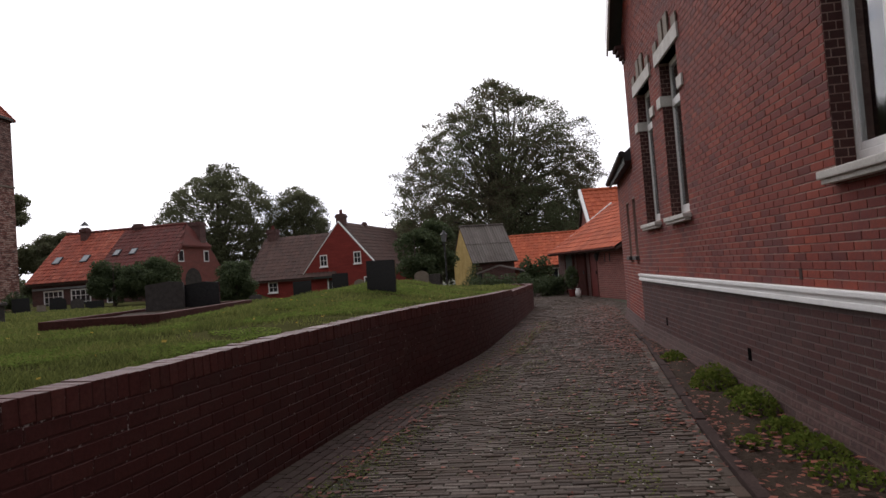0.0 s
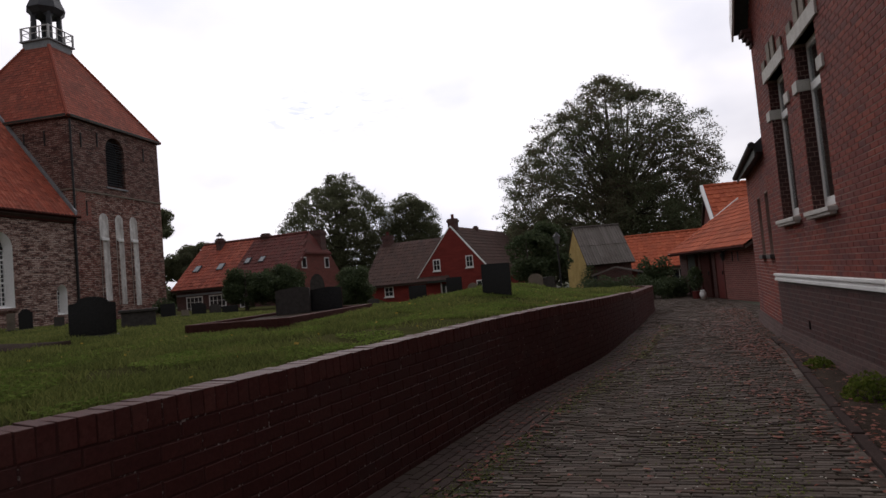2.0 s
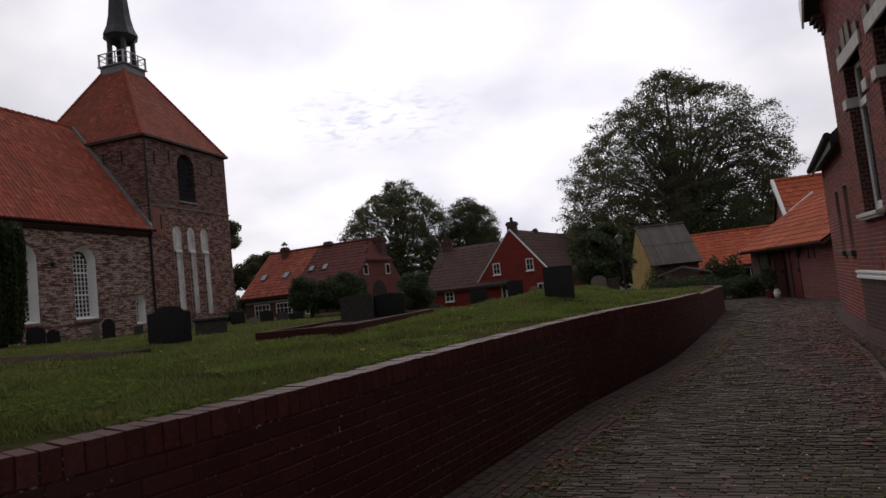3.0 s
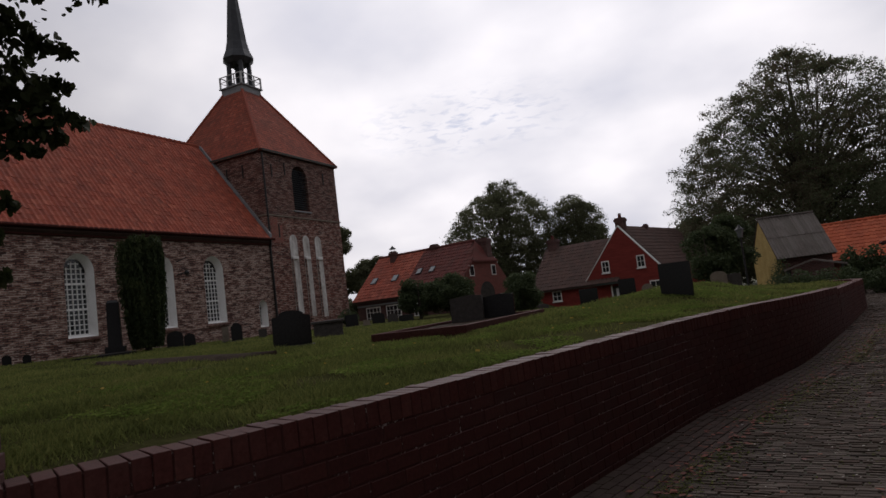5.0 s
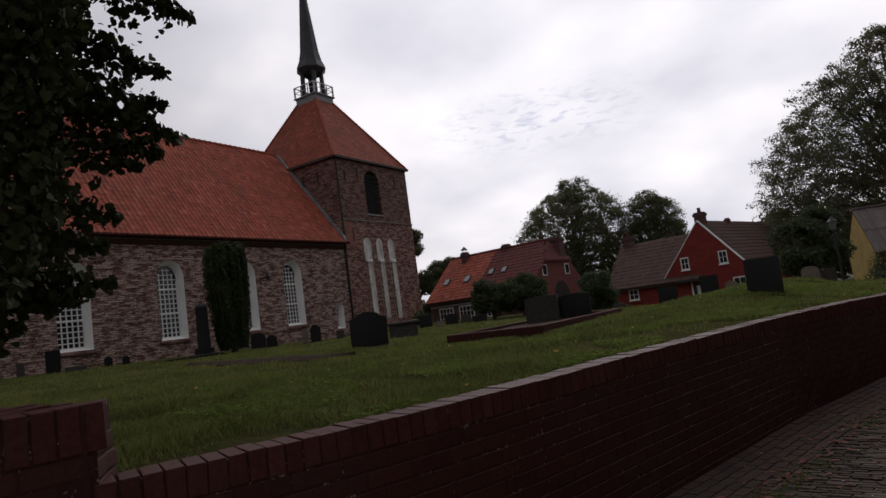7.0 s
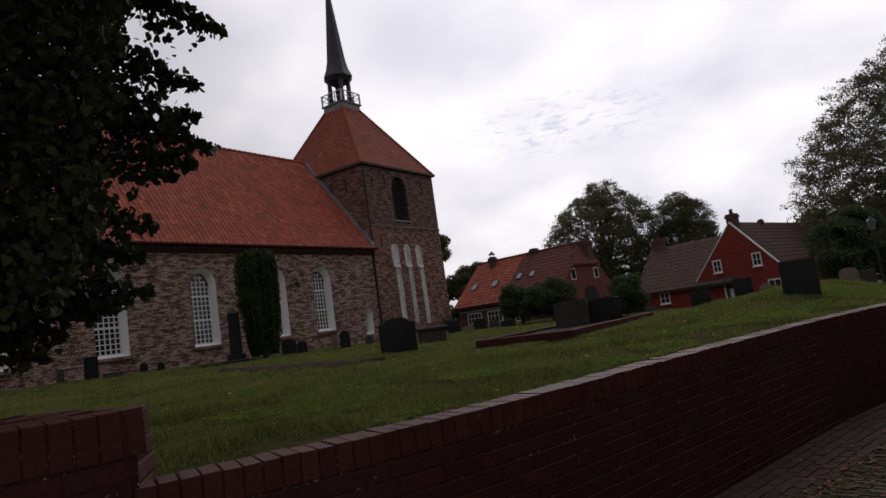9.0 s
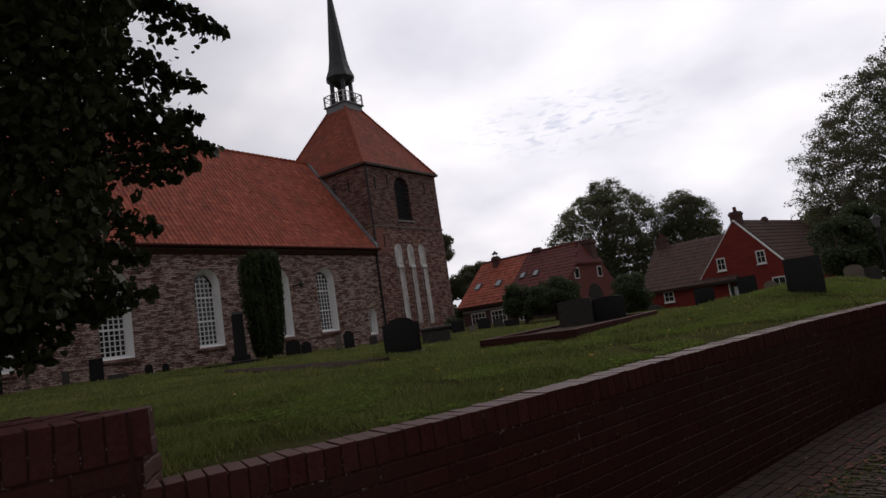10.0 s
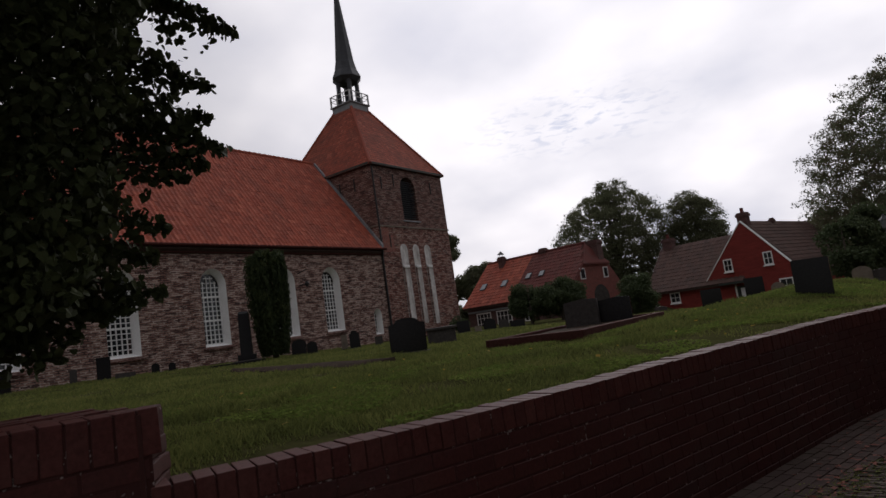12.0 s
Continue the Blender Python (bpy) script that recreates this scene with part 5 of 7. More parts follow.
def rooflight(parent, corner, along, up, label="tilted dark-framed rooflight"):
    c, a, u = Vector(corner), Vector(along), Vector(up)
    n = a.cross(u).normalized()
    n = n if n.z > 0 else -n
    g = Geo()
    vs = [c, c + a, c + a + u, c + u]
    g.add([tuple(p + n * 0.03) for p in vs] + [tuple(p + n * 0.13) for p in vs], [(0, 1, 5, 4), (1, 2, 6, 5), (2, 3, 7, 6), (3, 0, 4, 7), (4, 5, 6, 7)])
    f = part("rooflight", g, "slate", parent, label)
    i = [c + a * p + u * q + n * 0.136 for p, q in ((0.1, 0.08), (0.9, 0.08), (0.9, 0.92), (0.1, 0.92))]
    part("pane", Geo().add([tuple(p) for p in i], [(0, 1, 2, 3)]), "skyglass", f)


def gabled(h, x0, x1, y0, y1, z0, ze, zr, wall, tile, over=0.25, tw=0.3, th=0.36, ridge_frac=0.5, sides="fb", label=""):
    """Walls and a roof with the ridge along x; y0 is the front."""
    yr = y0 + (y1 - y0) * ridge_frac
    part("wall", Geo().box(x0, x1, y0, y0 + 0.25, z0, ze), wall, h)
    part("wall", Geo().box(x0, x1, y1 - 0.25, y1, z0, ze), wall, h)
    for xa, xb in ((x0, x0 + 0.25), (x1 - 0.25, x1)):
        part("gable_wall", Geo().extrude([(y0 + 0.25, z0), (y1 - 0.25, z0), (y1 - 0.25, ze), (yr, zr - 0.12), (y0 + 0.25, ze)], xa + 0.001, xb - 0.001, "x"), wall, h)
    sf, sb = (zr - ze) / (yr - y0), (zr - ze) / (y1 - yr)
    part("roof", Geo().extrude([(y0 - over, ze - over * sf), (yr, zr), (y1 + over, ze - over * sb), (y1 + over, ze - over * sb - 0.12), (yr, zr - 0.13), (y0 - over, ze - over * sf - 0.12)], x0 - 0.12, x1 + 0.12, "x"), "roofbody", h)
    pantiles("roof_tiles", (x0 - 0.14, y0 - over, ze - over * sf), (x1 - x0 + 0.28, 0, 0), (0, yr - y0 + over, zr - ze + over * sf), tw, th, tile, h, label)
    g = Geo()
    n = int((x1 - x0 + 0.28) / 0.36)
    for k in range(n):
        x = x0 - 0.14 + (x1 - x0 + 0.28) * k / n
        g.tube((x, yr, zr + 0.05), (x + (x1 - x0 + 0.28) / n * 1.05, yr, zr + 0.04), 0.12, 0.105, 8)
    part("ridge_tiles", g, tile, h)


def along_matrix(p, a):
    """Local x along a, local y to its left, seen from above turned so that -y faces the lane side."""
    a = Vector(a).normalized()
    return frame_matrix((*p, 0), (a.x, a.y, 0), (-a.y, a.x, 0), (0, 0, 1))


def build_gable_house():
    # local x: along the front to the right, y: away from the churchyard
    h = thing("red_gable_house", "red painted village house with a white edged gable", "house", along_matrix((-7.62, 44.35), (0.973, -0.231)))
    zb = -0.1
    W, ze, zr = 2.95, 2.05, 5.58
    part("front_gable", Geo().extrude([(-W, zb), (W, zb), (W, ze), (0, zr - 0.05), (-W, ze)], 0.0, 0.3), "paintred", h, "red painted brick gable")
    part("side_wall", Geo().box(-W, -W + 0.3, 0.302, 11.5, zb, ze).box(W - 0.3, W, 0.302, 11.5, zb, ze), "paintred", h)
    part("rear_gable", Geo().extrude([(-W, zb), (W, zb), (W, ze), (0, zr - 0.05), (-W, ze)], 11.5, 11.8), "paintred", h)
    part("roof", Geo().extrude([(-W - 0.2, ze - 0.24), (0, zr), (W + 0.2, ze - 0.24), (W + 0.2, ze - 0.36), (0, zr - 0.14), (-W - 0.2, ze - 0.36)], 0.305, 11.9), "roofbody", h)
    pantiles("roof_tiles", (W + 0.2, 0.2, ze - 0.24), (0, 11.7, 0), (-W - 0.2, 0, zr - ze + 0.24), 0.3, 0.36, "browntile", h, "brown roof tiles")
    pantiles("roof_tiles", (-W - 0.2, 0.2, ze - 0.24), (0, 11.7, 0), (W + 0.2, 0, zr - ze + 0.24), 0.3, 0.36, "browntile", h, "brown roof tiles")
    for s in (-1, 1):
        part("verge_board", Geo().extrude([(s * (W + 0.25), ze - 0.28), (0, zr + 0.05), (0, zr - 0.03), (s * (W + 0.18), ze - 0.28)], -0.04, 0.25), "white", h, "thin white verge")
    small_window(h, -1.57, -1.0, 2.45, 3.3, -0.02, (2, 2))
    small_window(h, 1.02, 1.58, 2.5, 3.36, -0.02, (2, 2))
    small_window(h, 1.7, 2.5, 0.6, 1.55, -0.02, (2, 2))
    d = part("door", Geo().box(-1.0, -0.1, -0.03, 0.05, zb, 1.45), "darkwood", h, "dark front door")
    part("door_post", Geo().box(-1.1, -1.0, -0.06, 0.0, zb, 1.55, 0.006), "white", d)
    part("door_post", Geo().box(-0.1, 0.0, -0.06, 0.0, zb, 1.55, 0.006), "white", d)
    part("porch_roof", Geo().box(-1.9, 0.1, -0.55, -0.01, 1.62, 1.76), "darkwood", h)
    part("door_window", Geo().box(-0.75, -0.35, -0.036, -0.031, 0.7, 1.3), "curtain", d)
    chimney(h, 0.0, 0.65, zr - 0.4, zr + 0.6, 0.6, 0.6)
    chimney(h, 0.1, 5.0, zr - 0.3, zr + 0.25, 0.25, 0.25, False)
    # lower wing to the side
    x0, x1 = -W - 4.4, -W
    part("wing_wall", Geo().box(x0, x1, 0.02, 0.3, zb, 1.98).box(x0, x0 + 0.3, 0.302, 6.0, zb, 1.98), "paintred", h)
    part("wing_gable", Geo().extrude([(0.302, 1.98), (6.0, 1.98), (3.1, 4.95)], x0 + 0.001, x0 + 0.28, "x"), "paintred", h)
    part("wing_roof", Geo().extrude([(-0.25, 1.74), (3.1, 5.05), (6.3, 1.85), (6.3, 1.7), (3.1, 4.9), (-0.25, 1.6)], x0 - 0.15, x1 + 2.6, "x"), "roofbody", h)
    pantiles("wing_tiles", (x0 - 0.18, -0.25, 1.74), (x1 - x0 + 2.75, 0, 0), (0, 3.35, 3.31), 0.3, 0.36, "browntile", h, "brown roof tiles")
    small_window(h, x0 + 1.55, x0 + 2.3, 0.85, 1.62, 0.0, (2, 2))
    chimney(h, x0 + 0.5, 3.1, 4.6, 5.75, 0.75, 0.6)


build_gable_house()


def build_long_house():
    # local x runs towards the right, y away
    h = thing("long_house", "long brick house, roof half orange and half maroon tiles", "house", along_matrix((-26.15, 38.9), (0.989, -0.149)))
    L, D, zb, ze, zr = 9.25, 7.0, 0.3, 2.85, 5.85
    yr = 3.4
    part("front_wall", Geo().box(0, L, 0, 0.3, zb, ze), "darkfar", h)
    part("rear_wall", Geo().box(0, L, D - 0.3, D, zb, ze), "darkfar", h)
    part("gable_wall", Geo().extrude([(0.302, zb), (D - 0.302, zb), (D - 0.302, ze), (yr + 1.6, 4.5), (yr - 1.6, 4.5), (0.302, ze)], L - 0.3, L, "x"), "farbrick", h)
    part("far_gable", Geo().extrude([(0.302, zb), (D - 0.302, zb), (D - 0.302, ze), (yr, zr - 0.1), (0.302, ze)], 0.0, 0.3, "x"), "farbrick", h)
    s = (zr - ze) / yr
    part("roof", Geo().extrude([(-0.3, ze - 0.3 * s), (yr, zr), (D + 0.3, ze - 0.25), (D + 0.3, ze - 0.4), (yr, zr - 0.16), (-0.3, ze - 0.3 * s - 0.12)], -0.15, L - 0.55, "x"), "roofbody", h)
    up, e = (0, yr + 0.3, zr - ze + 0.3 * s), (-0.3, ze - 0.3 * s)
    pantiles("orange_tiles", (-0.18, *e), (4.5, 0, 0), up, 0.28, 0.34, "churchtile", h, "orange clay pantiles")
    pantiles("maroon_tiles", (4.33, *e), (L - 4.3, 0, 0), up, 0.3, 0.36, "maroontile", h, "maroon roof tiles", cut=lambda u, v: v < 0.52 or u < 1 - (v - 0.52) * 0.27)
    # half hip over the end gable
    part("half_hip", Geo().add([(L + 0.15, yr - 1.75, 4.42), (L + 0.15, yr + 1.75, 4.42), (L - 0.55, yr, zr + 0.03), (L + 0.15, yr - 1.75, 4.3), (L + 0.15, yr + 1.75, 4.3), (L - 0.55, yr, zr - 0.12)], [(0, 1, 2), (5, 4, 3), (0, 3, 4, 1), (1, 4, 5, 2), (2, 5, 3, 0)]), "maroontile", h)
    part("front_fill", Geo().add([(L - 0.55, yr, zr), (L - 0.55, -0.3, ze - 0.3 * s), (L + 0.12, -0.3, ze - 0.3 * s), (L + 0.12, yr - 1.75, 4.38), (L - 0.55, yr, zr - 0.12), (L - 0.55, -0.3, ze - 0.4 * s - 0.1), (L + 0.12, -0.3, ze - 0.4 * s - 0.1), (L + 0.12, yr - 1.75, 4.26)], [(0, 1, 2, 3), (7, 6, 5, 4), (2, 6, 7, 3), (1, 5, 6, 2)]), "maroontile", h)
    g = Geo()
    for k in range(25):
        x = -0.15 + k * 0.354
        g.tube((x, yr, zr + 0.06), (x + 0.36, yr, zr + 0.05), 0.12, 0.105, 8)
    part("ridge_tiles", g, "maroontile", h)
    for k in range(22):
        part("rafter_end", Geo().box(0.1 + 0.2 * k, 0.17 + 0.2 * k, -0.22, -0.002, ze - 0.26, ze - 0.14), "white", h)
    part("shelf_beam", Geo().box(0.15, 4.4, -0.16, -0.003, 2.18, 2.3), "lead", h)
    for x0, x1 in ((0.85, 2.2), (2.75, 4.1)):
        small_window(h, x0, x1, 0.95, 2.12, -0.02, (4, 3), "white lattice french window")
    small_window(h, 5.2, 5.9, 1.1, 2.0, -0.02, (2, 2))
    for x in (0.62, 2.62):
        z = 3.75
        rooflight(h, (x, (z - ze) / s, z), (0.5, 0, 0), (0, 0.5, 0.5 * s))
    for x in (4.75, 5.9):
        z = 4.0
        rooflight(h, (x, (z - ze) / s, z), (0.42, 0, 0), (0, 0.42, 0.42 * s))
    c = chimney(h, 1.62, yr - 0.5, 5.0, 6.2, 0.42, 0.42, False)
    part("chimney_cap", Geo().turned([(0.3, 6.37), (0.05, 6.6), (0.02, 6.65)], 1.62, yr - 0.5, 8).tube((1.47, yr - 0.5, 6.15), (1.47, yr - 0.5, 6.4), 0.02, 0.02, 6).tube((1.77, yr - 0.5, 6.15), (1.77, yr - 0.5, 6.4), 0.02, 0.02, 6), "iron", c)
    chimney(h, L - 0.4, yr + 0.9, 4.6, 6.05, 0.9, 0.7, False)
    chimney(h, 5.2, yr, zr - 0.2, zr + 0.35, 0.5, 0.4, False)
    # windows of the end gable, facing along x
    for y0, z0, z1 in ((1.3, 3.35, 4.2), (4.3, 3.35, 4.2), (3.9, 0.9, 2.0)):
        w = part("window", Geo().box(L - 0.02, L + 0.04, y0, y0 + 0.6, z0, z1 - 0.1), "white", h, "white framed window")
        part("pane", Geo().box(L + 0.041, L + 0.045, y0 + 0.06, y0 + 0.54, z0 + 0.06, z1 - 0.16), "pane", w)


build_long_house()


def build_shed():
    h = thing("yellow_shed", "small shed with a yellow gable and weathered grey corrugated roof", "shed", along_matrix((1.42, 36.9), (0.95, 0.31)))
    L, D, ze, zr = 2.72, 3.26, 2.15, 4.15
    part("gable", Geo().extrude([(0, -0.1), (D, -0.1), (D, ze), (D / 2, zr - 0.04), (0, ze)], -0.02, 0.22, "x"), "yellow", h, "ochre yellow rendered gable")
    part("front_wall", Geo().box(0.22, L, 0.0, 0.22, -0.1, ze), "darkfar", h)
    part("rear_wall", Geo().box(0.22, L, D - 0.22, D, -0.1, ze), "darkfar", h)
    part("far_gable", Geo().extrude([(0.22, -0.1), (D - 0.22, -0.1), (D - 0.22, ze), (D / 2, zr - 0.1), (0.22, ze)], L - 0.22, L, "x"), "darkfar", h)
    s = (zr - ze) / (D / 2)
    part("roof", Geo().extrude([(-0.25, ze - 0.25 * s), (D / 2, zr), (D + 0.25, ze - 0.25 * s), (D + 0.25, ze - 0.25 * s - 0.08), (D / 2, zr - 0.08), (-0.25, ze - 0.25 * s - 0.08)], -0.05, L + 0.1, "x"), "roofbody", h)
    pantiles("corrugated_roof", (-0.08, -0.25, ze - 0.25 * s), (L + 0.2, 0, 0), (0, D / 2 + 0.25, zr - ze + 0.25 * s), 0.16, 1.2, "greytile", h, "weathered grey corrugated sheets", wave=0.03)
    part("ridge_cap", Geo().box(-0.08, L + 0.12, D / 2 - 0.14, D / 2 + 0.14, zr + 0.02, zr + 0.09, 0.02), "greytile", h)
    part("door", Geo().box(-0.035, -0.021, 1.2, 2.0, -0.1, 1.5), "yellow", h)


build_shed()


def build_far_house():
    h = thing("orange_roof_house", "low brick house with a bright orange tiled roof", "house", along_matrix((3.9, 42.2), (0.985, -0.17)))
    gabled(h, 0, 8.0, 0, 6.0, -0.1, 1.5, 3.55, "farbrick", "orange", label="bright orange clay pantiles")
    small_window(h, 3.0, 3.9, 0.4, 1.2, -0.02, (2, 1))


build_far_house()


def build_row_house():
    # local x along its front, away from the camera; y into the house
    h = thing("row_house", "low rose brick outbuilding with dark doors and orange tiles", "house", frame_matrix((6.5, 23.7, 0), (-0.125, 0.992, 0), (0.992, 0.125, 0), (0, 0, 1)))
    L, D, ze, zr = 8.0, 6.4, 2.2, 4.3
    part("wall", Geo().box(-0.6, 2.35, 0, 0.3, -0.1, ze), "barnred", h)
    part("door_wall", Geo().box(2.35, L, 0.1, 0.3, -0.1, ze), "darkfar", h)
    part("near_gable", Geo().extrude([(0.3, -0.1), (D, -0.1), (D, ze), (D / 2, zr - 0.1), (0.3, ze)], -0.6, -0.3, "x"), "barnred", h)
    part("far_gable", Geo().extrude([(0.3, -0.1), (D, -0.1), (D, ze), (D / 2, zr - 0.1), (0.3, ze)], L - 0.3, L, "x"), "barnred", h)
    part("rear_wall", Geo().box(-0.3, L - 0.3, D - 0.3, D - 0.002, -0.1, ze), "barnred", h)
    s = (zr - ze) / (D / 2)
    part("roof", Geo().extrude([(-0.35, ze - 0.35 * s), (D / 2, zr), (D + 0.25, ze - 0.2), (D + 0.25, ze - 0.3), (D / 2, zr - 0.12), (-0.35, ze - 0.35 * s - 0.1)], -0.65, L + 0.1, "x"), "roofbody", h)
    pantiles("roof_tiles", (-0.68, -0.35, ze - 0.35 * s), (L + 0.8, 0, 0), (0, D / 2 + 0.35, zr - ze + 0.35 * s), 0.27, 0.34, "orange", h, "bright orange clay pantiles")
    part("verge_board", Geo().extrude([(-0.4, ze - 0.4 * s), (D / 2, zr + 0.14), (D / 2, zr - 0.02), (-0.25, ze - 0.4 * s)], L + 0.1, L + 0.2, "x"), "white", h, "white verge")
    part("gutter", Geo().tube((-0.65, -0.40, ze - 0.25), (L + 0.1, -0.40, ze - 0.25), 0.036, 0.036, 8), "brownpaint", h)
    for x0, x1, mat in ((2.45, 3.2, "redwood"), (4.0, 4.9, "brownpaint"), (5.6, 6.6, "darkwood")):
        d = part("door", Geo().box(x0, x1, 0.02, 0.09, 0.0, 1.85), mat, h, "tall dark wooden door")
        part("handle", Geo().box(x0 + 0.08, x0 + 0.11, -0.02, 0.018, 0.95, 1.1), "iron", d)
        part("door_post", Geo().box(x0 - 0.09, x0, 0.0, 0.098, 0, 1.95, 0.006), "brownpaint", d)
        part("door_post", Geo().box(x1, x1 + 0.09, 0.0, 0.098, 0, 1.95, 0.006), "brownpaint", d)
    for x in (0.9, 1.4):
        part("wall_tie", Geo().box(x, x + 0.04, -0.03, -0.002, 1.45, 1.8), "iron", h, "iron wall anchor")
    part("wall_lamp", Geo().turned([(0.05, 1.5), (0.11, 1.75), (0.03, 1.85)], 2.0, -0.14, 8).tube((2.0, -0.14, 1.82), (2.0, 0.0, 1.88), 0.02, 0.02, 6), "iron", h, "small black wall lantern")


build_row_house()


def build_tall_house():
    h = thing("tall_orange_house", "taller house with an orange tiled roof and white verge", "house", along_matrix((7.8, 32.1), (0.98, -0.05)))
    gabled(h, 0, 9, 0, 6.0, -0.1, 2.7, 5.4, "farbrick", "orange", label="bright orange clay pantiles")
    part("verge_board", Geo().extrude([(-0.3, 2.42), (3.0, 5.55), (3.0, 5.3), (-0.1, 2.42)], -0.32, -0.16, "x"), "white", h, "broad white verge board")


build_tall_house()


# ---------------------------------------------------------------- trees, shrubs and grass
def leaf_quads(C, size, rs, droop=0.0, ratio=0.6):
    """Pointed leaf shapes at the places C, turned at random."""
    n = len(C)
    a = rs.normal(size=(n, 3))
    a[:, 2] -= droop
    a /= np.linalg.norm(a, axis=1)[:, None]
    b = np.cross(a, rs.normal(size=(n, 3)))
    b /= np.linalg.norm(b, axis=1)[:, None]
    s = (size * rs.uniform(0.6, 1.25, n))[:, None]
    w = s * ratio
    return np.stack([C - a * s * 0.5, C - a * s * 0.05 + b * w * 0.5, C + a * s * 0.55, C + a * s * 0.05 - b * w * 0.5], 1)


def crown_points(clumps, n, rs, inner=0.55, gap=0.0, gap_scale=0.6):
    w = np.array([c[3] * c[4] + c[4] * c[5] + c[3] * c[5] for c in clumps])
    k = rs.choice(len(clumps), n, p=w / w.sum())
    A = np.array(clumps)[k]
    u = rs.normal(size=(n, 3))
    u /= np.linalg.norm(u, axis=1)[:, None]
    r = inner + (1.06 - inner) * rs.uniform(0, 1, n) ** 0.7
    P = A[:, :3] + u * A[:, 3:] * r[:, None]
    if gap > 0:
        keep = np.array([noise.noise(Vector(p) * gap_scale) > gap - 0.5 for p in P])
        P = P[keep]
    return P


def tree(name, label, x, y, z, trunk_r, fork, clumps, n, leaf, material, seed, inner=0.3, gap=0.0, gap_scale=0.6, limbs=26, group=""):
    rs = np.random.RandomState(seed)
    t = thing(name, label, "tree" if "shrub" not in name else "shrub", pose(x, y, z), group)
    g = Geo()
    top = max(c[2] for c in clumps)
    if trunk_r > 0:
        g.turned([(trunk_r * 1.5, -0.3), (trunk_r * 1.15, 0.3), (trunk_r, 1.0), (trunk_r * 0.85, fork), (trunk_r * 0.4, fork + (top - fork) * 0.6), (trunk_r * 0.08, top)], 0, 0, 10)
        part("trunk", g, "bark", t, smooth=True)
        pick = list(range(len(clumps)))
        rs.shuffle(pick)
        for i in pick[:limbs]:
            c = Vector(clumps[i][:3])
            h = min(fork + rs.uniform(0, 0.55) * max(0.2, c.z - fork), top * 0.8)
            a, m = Vector((0, 0, h)), None
            m = a.lerp(c, 0.5) + Vector(rs.uniform(-0.25, 0.25, 3)) * (c - a).length * 0.3
            g = Geo().tube(a, m, trunk_r * 0.26, trunk_r * 0.14, 6).tube(m, c, trunk_r * 0.14, trunk_r * 0.04, 6)
            for _ in range(3):
                e = c + Vector(rs.normal(size=3)).normalized() * clumps[i][3] * 0.9
                g.tube(c.lerp(m, rs.uniform(0, 0.5)), e, trunk_r * 0.05, trunk_r * 0.015, 5)
            part("limb", g, "bark", t)
    P = crown_points(clumps, n, rs, inner, gap, gap_scale)
    ob = quads("crown", leaf_quads(P, leaf, rs), material, t)
    tagged(ob, kind="stuff")
    return t


def blob_clumps(rs, cx, cy, cz, rx, ry, rz, n, r0, r1, low=-0.6):
    out = []
    while len(out) < n:
        u = rs.normal(size=3)
        u /= np.linalg.norm(u)
        if u[2] < low:
            continue
        k = rs.uniform(0.45, 1.0) ** 0.5
        r = rs.uniform(r0, r1)
        out.append((cx + u[0] * (rx - r * 0.6) * k, cy + u[1] * (ry - r * 0.6) * k, cz + u[2] * (rz - r * 0.6) * k, r, r, r * 0.8))
    return out


